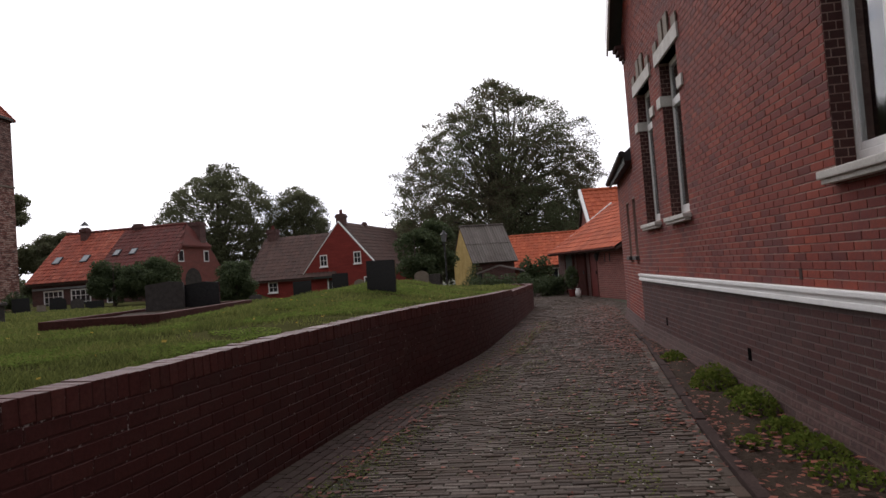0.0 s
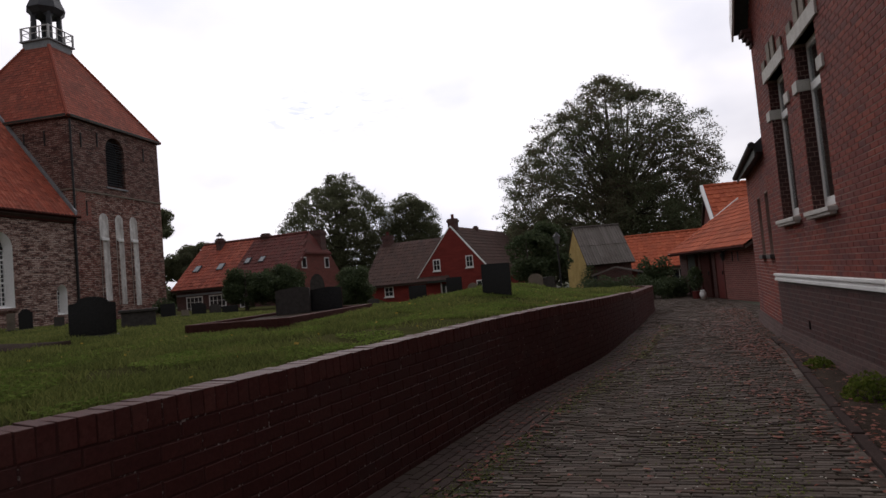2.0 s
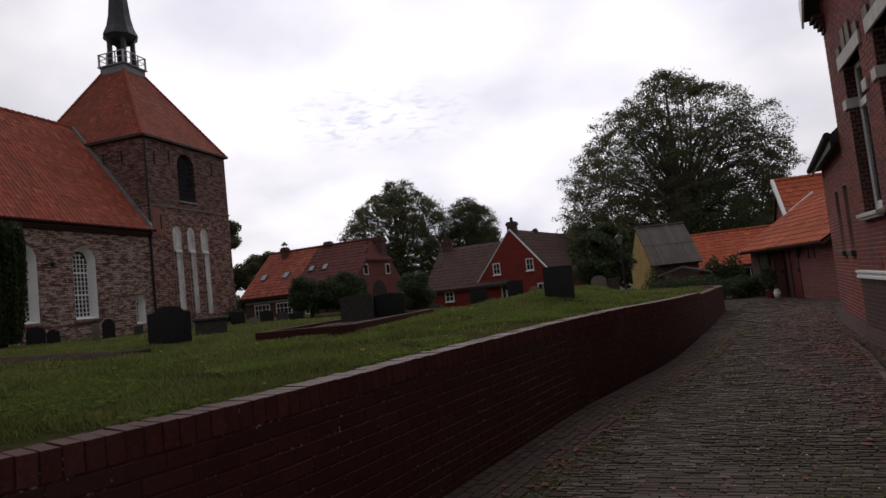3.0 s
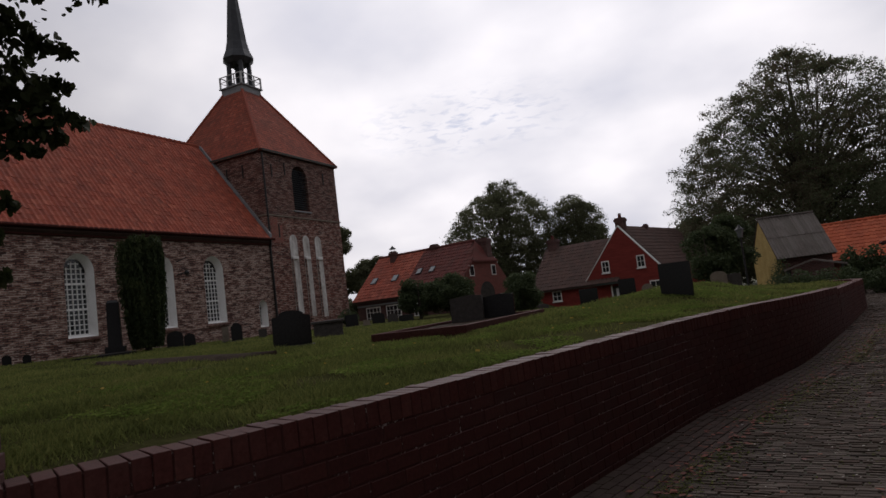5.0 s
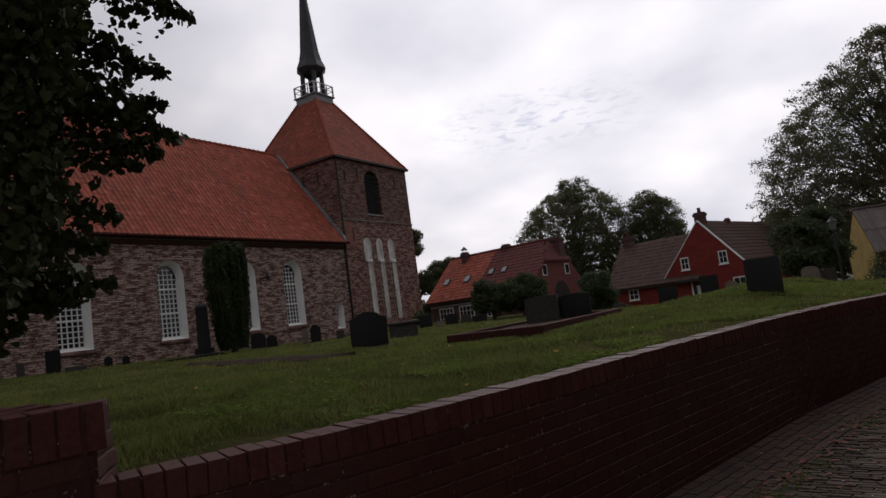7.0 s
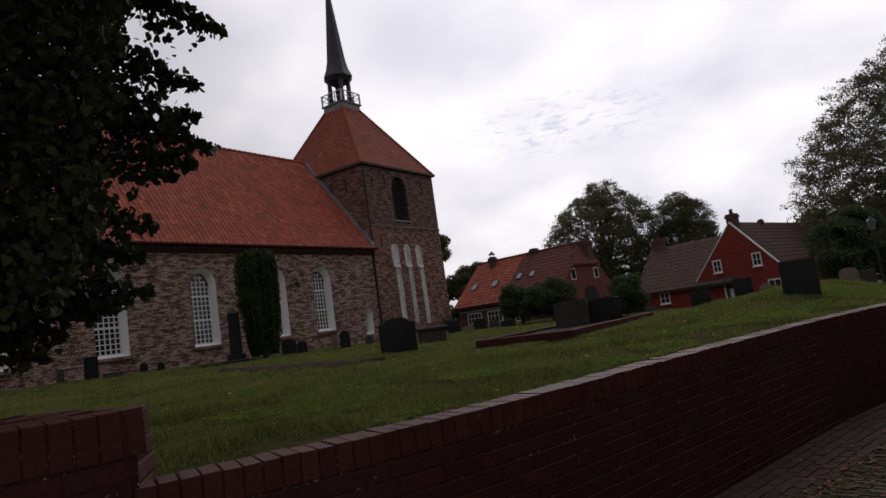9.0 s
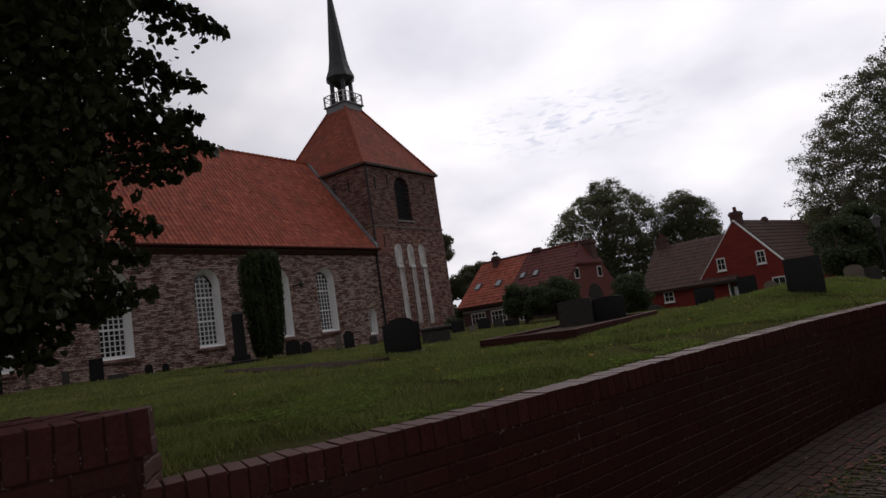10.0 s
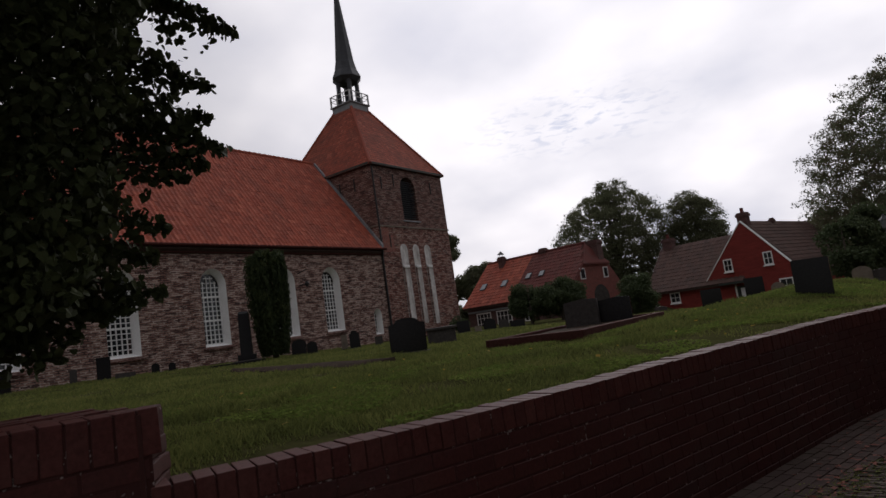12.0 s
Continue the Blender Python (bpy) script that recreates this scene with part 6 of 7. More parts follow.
def grown_tree(name, label, x, y, z, trunk_r, fork, left, right, n, leaf, material, seed, gap=0.0, limbs=60, deep=0.8):
    """A broad tree. left and right: (height, radius) down its two sides; the crown is a shell of leaf sprays, open where the limbs show."""
    rs2 = np.random.RandomState(seed)
    t = thing(name, label, "tree", pose(x, y, z))
    top = max(left[0][0], right[0][0])
    low = min(left[-1][0], right[-1][0])

    def radius(h, a):
        """Reach of the crown at the height h towards the angle a."""
        l = np.interp(h, [p[0] for p in left[::-1]], [p[1] for p in left[::-1]])
        r = np.interp(h, [p[0] for p in right[::-1]], [p[1] for p in right[::-1]])
        k = 0.5 + 0.5 * np.cos(a)
        return (l * (1 - k) + r * k) * (1 - (1 - deep) * np.abs(np.sin(a)))
    part("trunk", Geo().turned([(trunk_r * 1.5, -0.3), (trunk_r * 1.15, 0.3), (trunk_r, 1.0), (trunk_r * 0.9, fork), (trunk_r * 0.6, fork + (top - fork) * 0.3), (trunk_r * 0.25, fork + (top - fork) * 0.65), (trunk_r * 0.05, top * 0.95)], 0, 0, 10), "bark", t, smooth=True)
    for _ in range(limbs):
        h = low + (top - low) * rs2.uniform(0.12, 0.97)
        a = rs2.uniform(0, math.tau)
        e = Vector((math.cos(a), math.sin(a), 0)) * float(radius(h, a)) * 0.93 + Vector((0, 0, h))
        o = Vector((0, 0, fork + max(0.0, h - fork) * rs2.uniform(0.15, 0.5)))
        m = o.lerp(e, 0.5) + Vector((0, 0, 0.10 * (e - o).length)) + Vector(rs2.normal(0, 0.3, 3))
        w = trunk_r * rs2.uniform(0.11, 0.24)
        c1, c2 = o.lerp(m, 0.5) + Vector(rs2.normal(0, 0.22, 3)), m.lerp(e, 0.5) + Vector(rs2.normal(0, 0.45, 3))
        g = Geo().tube(o, c1, w, w * 0.8, 6).tube(c1, m, w * 0.8, w * 0.55, 6).tube(m, c2, w * 0.55, w * 0.3, 6).tube(c2, e, w * 0.3, w * 0.1, 6)
        for _k in range(7):
            b = m.lerp(e, rs2.uniform(-0.1, 0.8))
            q = b + (e - m).normalized() * rs2.uniform(0.3, 1.2) + Vector(rs2.normal(0, 0.6, 3))
            if q.xy.length < 0.9 * float(radius(q.z, math.atan2(q.y, q.x))) and q.z < top * 0.93:
                g.tube(b, q, w * 0.3, w * 0.08, 5)
        part("limb", g, "bark", t)
    # sprays of leaves: many small flattened clumps, thickest near the outside
    k = n // 42
    H = low + (top - low) * rs2.beta(1.05, 1.25, k)
    A = rs2.uniform(0, math.tau, k)
    edge = radius(H, A)
    f = np.where(rs2.uniform(0, 1, k) < 0.66, rs2.uniform(0.80, 1.0, k), np.sqrt(rs2.uniform(0.02, 0.7, k)))
    C = np.stack([np.cos(A) * edge * f, np.sin(A) * edge * f, H], 1)
    lump = np.array([noise.noise(Vector(c) * 0.42 + Vector((seed, 0, 0))) for c in C])
    hole = np.array([noise.noise(Vector(c) * 1.1 + Vector((0, seed, 0))) for c in C])
    knob = np.array([noise.noise(Vector(c) * 0.85 + Vector((seed, seed, 0))) for c in C])
    C[:, :2] *= np.minimum(0.97 + 0.20 * lump + 0.12 * knob, 1.07)[:, None]
    C[:, 2] = fork + (C[:, 2] - fork) * (0.98 + 0.08 * lump + 0.07 * knob)
    rise = (H - low) / (top - low)
    inner = 1 - f
    C = C[hole > gap * (0.15 + 1.25 * rise) + 0.55 * inner * rise - 0.36]
    k = len(C)
    s = rs2.uniform(0.18, 0.42, k)
    P = np.repeat(C, 42, 0) + np.clip(rs2.normal(0, 1, (k * 42, 3)), -1.7, 1.7) * np.repeat(s, 42)[:, None] * np.array([1, 1, 0.55])
    ob = quads("crown", leaf_quads(P, leaf, rs2), material, t)
    tagged(ob, kind="stuff")
    return t


rs = np.random.RandomState(21)
grown_tree("beech_tree", "huge old tree, dark green and copper leaves, sky through the crown", 5.4, 58.0, -0.1, 0.75, 3.6,
           [(19.0, 0.3), (18.7, 1.4), (18.0, 3.3), (16.0, 5.4), (15.0, 6.3), (13.2, 7.6), (10.8, 9.6), (7.9, 10.6), (4.0, 10.8), (1.6, 8.5)],
           [(19.0, 0.5), (18.3, 3.0), (16.9, 4.4), (16.2, 6.0), (14.5, 7.6), (13.0, 8.7), (11.0, 9.3), (8.0, 9.3), (4.0, 10.0), (1.6, 8.5)], 430000, 0.17, "beech", 5, 0.37, 90)
grown_tree("village_tree", "large rounded green tree behind the houses", -25.7, 70.6, 0, 0.55, 3.0,
           [(15.3, 0.3), (14.2, 2.6), (12.6, 4.1), (11.2, 6.5), (9.2, 7.2), (5.0, 6.6), (2.0, 4.5)],
           [(15.3, 0.3), (14.7, 1.6), (13.7, 3.6), (12.8, 5.2), (11.0, 6.2), (8.9, 6.9), (5.0, 6.6), (2.0, 4.5)], 150000, 0.2, "tree", 6, 0.15, 60)
grown_tree("village_tree", "smaller dense green tree behind the houses", -16.9, 72.9, 0, 0.4, 3.0,
           [(12.6, 0.3), (12.2, 1.4), (11.4, 2.6), (10.2, 3.0), (6.0, 2.8), (3.0, 2.0)], [(12.6, 0.3), (11.8, 1.0), (10.2, 2.6), (8.8, 3.3), (6.0, 3.3), (3.0, 2.0)], 60000, 0.2, "tree", 7, 0.08, 30, 1.0)
lt = blob_clumps(rs, 0, 0, 6.0, 2.4, 2.4, 4.0, 16, 0.7, 1.2, -0.8)
tree("village_tree", "loose green tree beside the tower", -34.3, 49.0, 0.6, 0.3, 2.0, lt, 36000, 0.2, "tree", 8, 0.1, 0.26, 0.7, 12)
lt = blob_clumps(rs, 0, 0, 3.6, 2.6, 2.4, 3.0, 16, 0.7, 1.1, -0.9)
tree("village_tree", "low dark green tree behind the long house", -31.6, 50.8, 0.5, 0.25, 1.5, lt, 34000, 0.2, "tree", 9, 0.1, 0.2, 0.7, 10)
for _x, _y, _w, _h, _s in ((-38.0, 53.0, 3.4, 3.6, 17), (-29.5, 54.0, 3.2, 3.0, 18), (-42.5, 50.0, 3.2, 4.6, 19)):
    lt = blob_clumps(rs, 0, 0, _h * 0.5, _w, 2.4, _h * 0.55, 16, 0.7, 1.1, -0.9)
    tree("village_tree", "low dark green tree beyond the churchyard", _x, _y, 0.2, 0.2, 1.0, lt, 16000, 0.26, "tree", _s, 0.1, 0.15, 0.7, 8)
belt = []
for k in range(14):
    belt += blob_clumps(rs, 3.4 * k, rs.uniform(-2, 2), 1.8, 2.6, 2.5, 2.4 + rs.uniform(0, 1.2), 5, 0.9, 1.4, -0.9)
tree("tree_belt", "belt of low dark trees behind the village houses", -42.0, 66.0, -0.1, 0, 0, belt, 30000, 0.36, "tree", 20, 0.1)
far = []
for k in range(18):
    far += blob_clumps(rs, -1 + 3.2 * k, rs.uniform(-3, 3), 3.4, 3.2, 3, 3.8 + rs.uniform(0, 2.0), 6, 1.1, 1.9, -0.9)
tree("tree_belt", "belt of dark trees behind the outbuildings", -5.0, 70.0, -0.1, 0, 0, far, 60000, 0.4, "beech", 10, 0.1)
pl = blob_clumps(rs, 0, 0, 2.55, 1.35, 1.3, 2.1, 20, 0.45, 0.75, -0.95)
tree("garden_tree", "dense dark green garden tree", -1.75, 34.0, 0.0, 0.14, 0.8, pl, 11000, 0.16, "shrub", 11, 0.35, 0.25, 1.2, 10)
pl = blob_clumps(rs, 0, 0, 2.5, 1.15, 1.2, 2.2, 18, 0.4, 0.7, -0.95)
tree("garden_tree", "dark green garden tree with a loose crown", -0.5, 35.0, 0.0, 0.13, 0.8, pl, 9000, 0.16, "shrub", 12, 0.3, 0.38, 1.2, 10)
for x, y, w, h, sd in ((-17.1, 31.7, 1.35, 2.5, 13), (-15.5, 32.4, 1.4, 2.6, 14), (-12.3, 36.0, 1.2, 3.0, 15)):
    pl = blob_clumps(rs, 0, 0, h * 0.5, w, w, h * 0.5, 22, 0.4, 0.65, -0.98)
    tree("garden_shrub", "rounded dark green shrub at the churchyard edge", x, y, lawn_z(x, y) - 0.05, 0.08, 0.3, pl, 17000, 0.13, "shrub", sd, 0.3, 0.12, 1.5, 6, "shrubs")


pl = blob_clumps(rs, 0, 0, 0.5, 0.55, 0.5, 0.6, 8, 0.2, 0.35, -0.95)
_x, _y = -19.2, 27.6
tree("garden_shrub", "low green shrub at the foot of the tower", _x, _y, lawn_z(_x, _y) - 0.05, 0.05, 0.3, pl, 1800, 0.1, "shrub", 16, 0.35, 0.2, 1.5, 4, "shrubs")


def build_yew():
    x, y = -18.14, 14.4
    rs2 = np.random.RandomState(31)
    t = thing("yew_column", "clipped columnar dark yew with a flat top", "tree", pose(x, y, lawn_z(x, y)))
    part("trunk", Geo().turned([(0.12, -0.2), (0.1, 0.6), (0.05, 2.8)], 0, 0, 8), "bark", t)
    n = 30000
    a, h = rs2.uniform(0, math.tau, n), rs2.uniform(0.05, 1, n)
    cap = rs2.uniform(0, 1, n) < 0.2
    r = np.interp(h, [0, 0.25, 0.6, 0.9, 1.0], [0.42, 0.56, 0.66, 0.68, 0.56]) * np.where(cap, np.sqrt(rs2.uniform(0, 1, n)), rs2.uniform(0.5, 1.05, n) ** 0.5)
    r *= 1 + 0.07 * np.sin(a * 5) + 0.06 * np.sin(a * 9 + h * 4) + 0.05 * np.sin(a * 17 + 2)
    crest = 3.56 + 0.16 * np.sin(a * 3 + 1) * np.cos(r * 7) + 0.10 * np.sin(a * 7 + r * 9)
    z = np.where(cap, crest + rs2.uniform(-0.3, 0.16, n), h * crest)
    P = np.stack([r * np.cos(a), r * np.sin(a), z], 1)
    V = leaf_quads(P, 0.14, rs2, -2.2, 0.3)
    tagged(quads("foliage", V, "yew", t), kind="stuff")


build_yew()


def build_lime():
    """Lime whose low boughs hang over the wall beside the lane."""
    x, y = -6.3, 0.6
    rs3 = np.random.RandomState(41)
    z = lawn_z(x, y)
    t = thing("lime_tree", "lime tree with dark low hanging leafy boughs", "tree", pose(x, y, z))
    part("trunk", Geo().turned([(0.34, -0.3), (0.26, 0.3), (0.22, 1.5), (0.18, 3.0), (0.08, 6.0), (0.02, 7.5)], 0, 0, 12), "bark", t, smooth=True)

    def place(az, sl, d):
        return Vector((-0.22 - d * math.sin(radians(az)), -0.06 + d * math.cos(radians(az)), 1.685 + sl * d)) - Vector((x, y, z))
    tips = [(51.6, 0.52, 4.4), (54.8, 0.555, 4.5), (54.2, 0.425, 4.4), (54.6, 0.375, 4.4), (55.6, 0.352, 4.3), (53.7, 0.322, 4.3), (55.2, 0.30, 4.4), (57.0, 0.28, 4.4), (59.0, 0.205, 4.3), (59.9, 0.16, 4.4), (59.7, 0.107, 4.3), (62.0, 0.092, 4.3),
            (63.8, 0.082, 4.3), (66.0, 0.055, 4.3), (67.2, 0.032, 4.2), (69.0, 0.060, 4.3), (71.2, 0.070, 4.4), (56.6, 0.62, 4.6), (57.2, 0.455, 4.5)]
    pts = []
    for az, sl, d in tips:
        tip = place(az, sl, d)
        root = Vector((0.25, 0.1, max(1.2, tip.z * 0.75 + 0.7)))
        inner = place(az + 7.5, sl + 0.035, d + 0.1)
        part("bough", Geo().tube((0, 0, root.z - 0.1), root, 0.06, 0.05, 7).tube(root, inner, 0.05, 0.018, 7).tube(inner, tip, 0.016, 0.003, 6), "bark", t)
        # leaves hang on short stalks along the last stretch of the bough and its side twigs
        for i in range(240):
            f = rs3.uniform(0, 1)
            p = inner.lerp(tip, f)
            w = 0.014 + 0.105 * (1 - f)
            pts.append(p + Vector(rs3.normal(0, w, 3)) - Vector((0, 0, 0.02)))
    # dense inner foliage
    sls = [0.07, 0.085, 0.105, 0.14, 0.17, 0.205, 0.25, 0.29, 0.33, 0.35, 0.376, 0.41, 0.44, 0.46, 0.5, 0.55, 1.0]
    azs = [71.0, 66.0, 64.4, 63.8, 62.8, 62.2, 62.2, 61.4, 62.6, 61.8, 60.0, 60.0, 60.8, 60.6, 59.6, 59.0, 57.8]
    for k in range(80000):
        az = rs3.uniform(54, 90)
        sl = rs3.uniform(0.06, 1.0)
        if az < np.interp(sl, sls, azs) + abs(rs3.normal(0, 0.9)) + 0.5 * math.sin(sl * 75):
            continue
        pts.append(place(az, sl, rs3.uniform(3.7, 6.2)))
    # unseen upper crown over the lawn, added to shade the boughs and grass
    high = []
    for k in range(110000):
        az, d, zz = rs3.uniform(25, 160), rs3.uniform(2.6, 10.0), rs3.uniform(4.4, 10.5)
        if (zz - 1.685) / d > 0.70 and place(az, 0, d).xy.length < 5.2:
            high.append(place(az, (zz - 1.685) / d, d))
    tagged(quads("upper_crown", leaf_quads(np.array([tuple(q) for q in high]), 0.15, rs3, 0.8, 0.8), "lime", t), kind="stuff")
    P = np.array([tuple(p) for p in pts])
    # heart-shaped leaves, four faces each
    n = len(P)
    a = rs3.normal(size=(n, 3)); a[:, 2] -= 0.9
    a /= np.linalg.norm(a, axis=1)[:, None]
    b = np.cross(a, rs3.normal(size=(n, 3))); b /= np.linalg.norm(b, axis=1)[:, None]
    c = np.cross(a, b)
    s = (0.052 * rs3.uniform(0.5, 1.3, n))[:, None]
    V = np.stack([P + a * s * u + b * s * v + c * s * abs(v) * 0.25 for u, v in ((-0.42, 0), (-0.55, 0.25), (-0.2, 0.5), (0.25, 0.34), (0.68, 0), (-0.55, -0.25), (-0.2, -0.5), (0.25, -0.34), (0.05, 0))], 1)
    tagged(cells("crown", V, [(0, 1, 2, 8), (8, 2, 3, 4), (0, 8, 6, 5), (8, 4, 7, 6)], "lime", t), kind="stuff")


build_lime()


def build_grass():
    rs4 = np.random.RandomState(51)
    n = 330000
    r = 2.2 * np.exp(rs4.uniform(0, 1, n) ** 0.9 * math.log(14.0))
    az = np.radians(rs4.uniform(-9, 74, n))
    X, Y = -r * np.sin(az), r * np.cos(az)
    wx = np.array([wall_x(v) for v in Y])
    keep = (X < wx - 0.235) & (X > -23.0) & (Y < 26)
    keep &= ~((X < -2.9) & (X > -4.6) & (Y < 1.70 + 0.3 * np.clip(X + 3.2, -1, 0) * 0.1))
    f = (X + 13.6) / 6.6
    worn = (f > 0) & (f < 1) & (np.abs(Y - 9.4 + 1.6 * f) < 0.5 * np.sin(math.pi * np.clip(f, 0.03, 1)) ** 0.5 * rs4.uniform(0.5, 1.1, len(X)))
    keep &= ~worn
    X, Y, r = X[keep], Y[keep], r[keep]
    bald = np.array([noise.noise((a * 0.7, b * 0.7, 9)) for a, b in zip(X, Y)])
    edge = np.array([wall_x(v) for v in Y]) - X
    keep = bald > -0.34 + 0.72 * np.exp(-(edge - 0.24) / 0.42) + rs4.uniform(-0.25, 0.25, len(X))
    X, Y, r = X[keep], Y[keep], r[keep]
    Z = np.array([lawn_z(a, b) for a, b in zip(X, Y)])
    tuft = np.array([noise.noise((a * 1.6, b * 1.6, 4)) for a, b in zip(X, Y)])
    n = len(X)
    h = (0.03 + 0.04 * rs4.uniform(0, 1, n)) * (1 + 1.3 * tuft) * np.clip(0.45 + 0.09 * r, 0.5, 1.0)
    w = 0.0016 + 0.0009 * r
    t = rs4.uniform(0, math.tau, n)
    lean = rs4.normal(0, 0.55, (n, 2)) * h[:, None]
    B = np.stack([X, Y, Z - 0.008], 1)
    side = np.stack([np.cos(t) * w, np.sin(t) * w, np.zeros(n)], 1)
    top = B + np.stack([lean[:, 0], lean[:, 1], h], 1)
    tagged(quads("grass", np.stack([B - side, B + side, top + side * 0.25, top - side * 0.25], 1), "grass", None, "short uneven green grass of the churchyard lawn"), category="grass", kind="stuff")
    # broad-leaved weeds in the turf, their colour brightened for the sunlit hump
    n = 70000
    s, Y = np.abs(rs4.normal(0, 2.6, n)) + 0.35, 2.8 + 13.2 * rs4.uniform(0, 1, n)
    X = np.array([wall_x(v) for v in Y]) - s
    patch = np.array([noise.noise((a * 0.9, b * 0.9, 14)) for a, b in zip(X, Y)]) > -0.05
    X, Y = X[patch], Y[patch]
    P = np.stack([X, Y, np.array([lawn_z(a, b) for a, b in zip(X, Y)]) + 0.02 + rs4.uniform(0, 0.025, len(X))], 1)
    V = leaf_quads(P, 0.036, rs4, 0, 0.8)
    V[:, :, 2] = P[:, None, 2] + (V[:, :, 2] - P[:, None, 2]) * 0.4
    tagged(quads("clover", V, "weed", None, "broad-leaved weeds among the churchyard grass"), category="weeds", kind="stuff")


build_grass()


def build_bed_plants():
    rs5 = np.random.RandomState(61)
    for x, y, w, h, n, lab in ((3.3, 9.5, 0.2, 0.13, 220, "small bright green weed against the house"), (3.05, 7.45, 0.28, 0.27, 560, "leafy sun-brightened green weeds against the house"), (3.05, 6.75, 0.2, 0.13, 240, "leafy sun-brightened green weeds against the house"), (2.92, 6.2, 0.24, 0.24, 420, "leafy sun-brightened green weeds against the house"),
                               (2.78, 5.45, 0.2, 0.13, 240, "leafy sun-brightened green weeds against the house"), (2.72, 4.9, 0.24, 0.13, 260, "leafy sun-brightened green weeds against the house"), (2.62, 4.35, 0.24, 0.09, 160, "low ragged weeds in the soil bed"), (2.4, 5.2, 0.16, 0.05, 70, "low ragged weeds in the soil bed")):
        p = thing("weed_clump", lab, "weed", pose(x, y, 0.03), "weeds along the house")
        n = int(n * 1.5)
        a, r = rs5.uniform(0, math.tau, n), np.sqrt(rs5.uniform(0, 1, n))
        P = np.stack([r * w * np.cos(a), r * w * 1.3 * np.sin(a), h * (1 - r ** 2) * rs5.uniform(0.35, 1.05, n)], 1)
        tagged(quads("leaves", leaf_quads(P, 0.045, rs5, 0, 0.75), "bedweed", p), kind="stuff")
        g = Geo()
        for k in range(14):
            q = P[k * 7]
            g.tube((q[0] * 0.2, q[1] * 0.2, -0.02), tuple(q), 0.005, 0.003, 5)
        tagged(part("stems", g, "weed", p), kind="stuff")


build_bed_plants()


def build_fallen_leaves():
    rs6 = np.random.RandomState(71)
    P = []
    for cx, cy, sx, sy, n in ((3.3, 11.5, 0.35, 1.8, 800), (4.3, 15.5, 0.5, 1.5, 500), (5.4, 20.5, 0.8, 1.5, 400), (2.3, 6.5, 0.22, 2.2, 220), (1.0, 11, 1.6, 5, 520), (2.2, 15, 1.0, 3, 380), (3.6, 14.0, 0.3, 1.8, 620), (-0.7, 7.2, 0.25, 2.2, 160), (0.3, 5.5, 1.0, 1.5, 70), (2.5, 4.9, 0.25, 0.9, 110), (2.1, 7.0, 0.14, 2.6, 300), (2.6, 6.0, 0.22, 1.6, 200), (4.85, 19.6, 0.35, 1.0, 500), (4.4, 17.0, 0.3, 1.2, 420), (3.05, 11.6, 0.2, 0.7, 260), (1.6, 9, 0.5, 4, 240), (2.0, 17, 1.2, 3, 400)):
        x, y = rs6.normal(cx, sx, n), rs6.normal(cy, sy, n)
        for a, b in zip(x, y):
            if b > 1 and left_edge(b) + 0.1 < a < house_x(b) - 0.08:
                P.append((a, b, 0.014 + street_z(a, b) + (0.05 if a > kerb_x(b) and b < 12.6 else 0.0)))
    for k in range(620):
        b = rs6.uniform(2.5, 16)
        a = left_edge(b) + 0.66 + rs6.normal(0, 0.13)
        P.append((a, b, 0.014 + street_z(a, b)))
    P = np.array(P)
    V = leaf_quads(P, 0.072, rs6, 0, 0.75)
    V[:, :, 2] = P[:, None, 2] + np.abs(V[:, :, 2] - P[:, None, 2]) * 0.35
    tagged(quads("fallen_leaves", V, "fallen", None, "brown fallen leaves scattered over the lane"), category="leaves", kind="stuff")
    P = []
    for k in range(60):
        b = rs6.uniform(2, 14)
        a = wall_x(b) - 0.4 - abs(rs6.normal(0, 3))
        P.append((a, b, lawn_z(a, b) + 0.055))
    P.append((-3.48, 2.58, lawn_z(-3.48, 2.58) + 0.06))
    P = np.array(P)
    V = leaf_quads(P, 0.06, rs6, 0, 0.75)
    V[:, :, 2] = P[:, None, 2] + (V[:, :, 2] - P[:, None, 2]) * 0.4
    tagged(quads("yellow_leaves", V, "yellowleaf", None, "yellow fallen leaves lying on the lawn"), category="leaves", kind="stuff")
    n = 800
    Y = rs6.uniform(3.2, 16, n)
    X = rs6.normal(0.9, 1.0, n) + 0.12 * (Y - 5)
    P = np.stack([X, Y, np.array([street_z(a, b) for a, b in zip(X, Y)]) + 0.011], 1)
    P = P[[left_edge(b) + 0.2 < a < kerb_x(b) - 0.1 for a, b, _ in P]]
    V = leaf_quads(P, 0.03, rs6, 0, 0.7)
    V[:, :, 2] = P[:, None, 2] + np.abs(V[:, :, 2] - P[:, None, 2]) * 0.4
    tagged(quads("pale_litter", V, "pale", None, "small pale petals and chips on the lane"), category="litter", kind="stuff")
    # moss and grass tufts in the paving joints
    n = 14000
    Y = 3.2 + 14 * rs6.uniform(0, 1, n) ** 1.6
    X = np.concatenate([rs6.normal(1.25, 0.45, n // 2), np.array([wall_x(v) for v in Y[n // 2:]]) + 0.72 + rs6.normal(0, 0.16, n - n // 2)])
    keep = np.array([noise.noise((a * 1.3, b * 0.8, 30)) > -0.08 for a, b in zip(X, Y)])
    P = np.stack([X[keep], Y[keep], np.array([street_z(a, b) for a, b in zip(X[keep], Y[keep])]) + 0.004], 1)
    V = leaf_quads(P, 0.035, rs6, 0, 0.6)
    V[:, :, 2] = P[:, None, 2] + np.abs(V[:, :, 2] - P[:, None, 2]) * 0.6
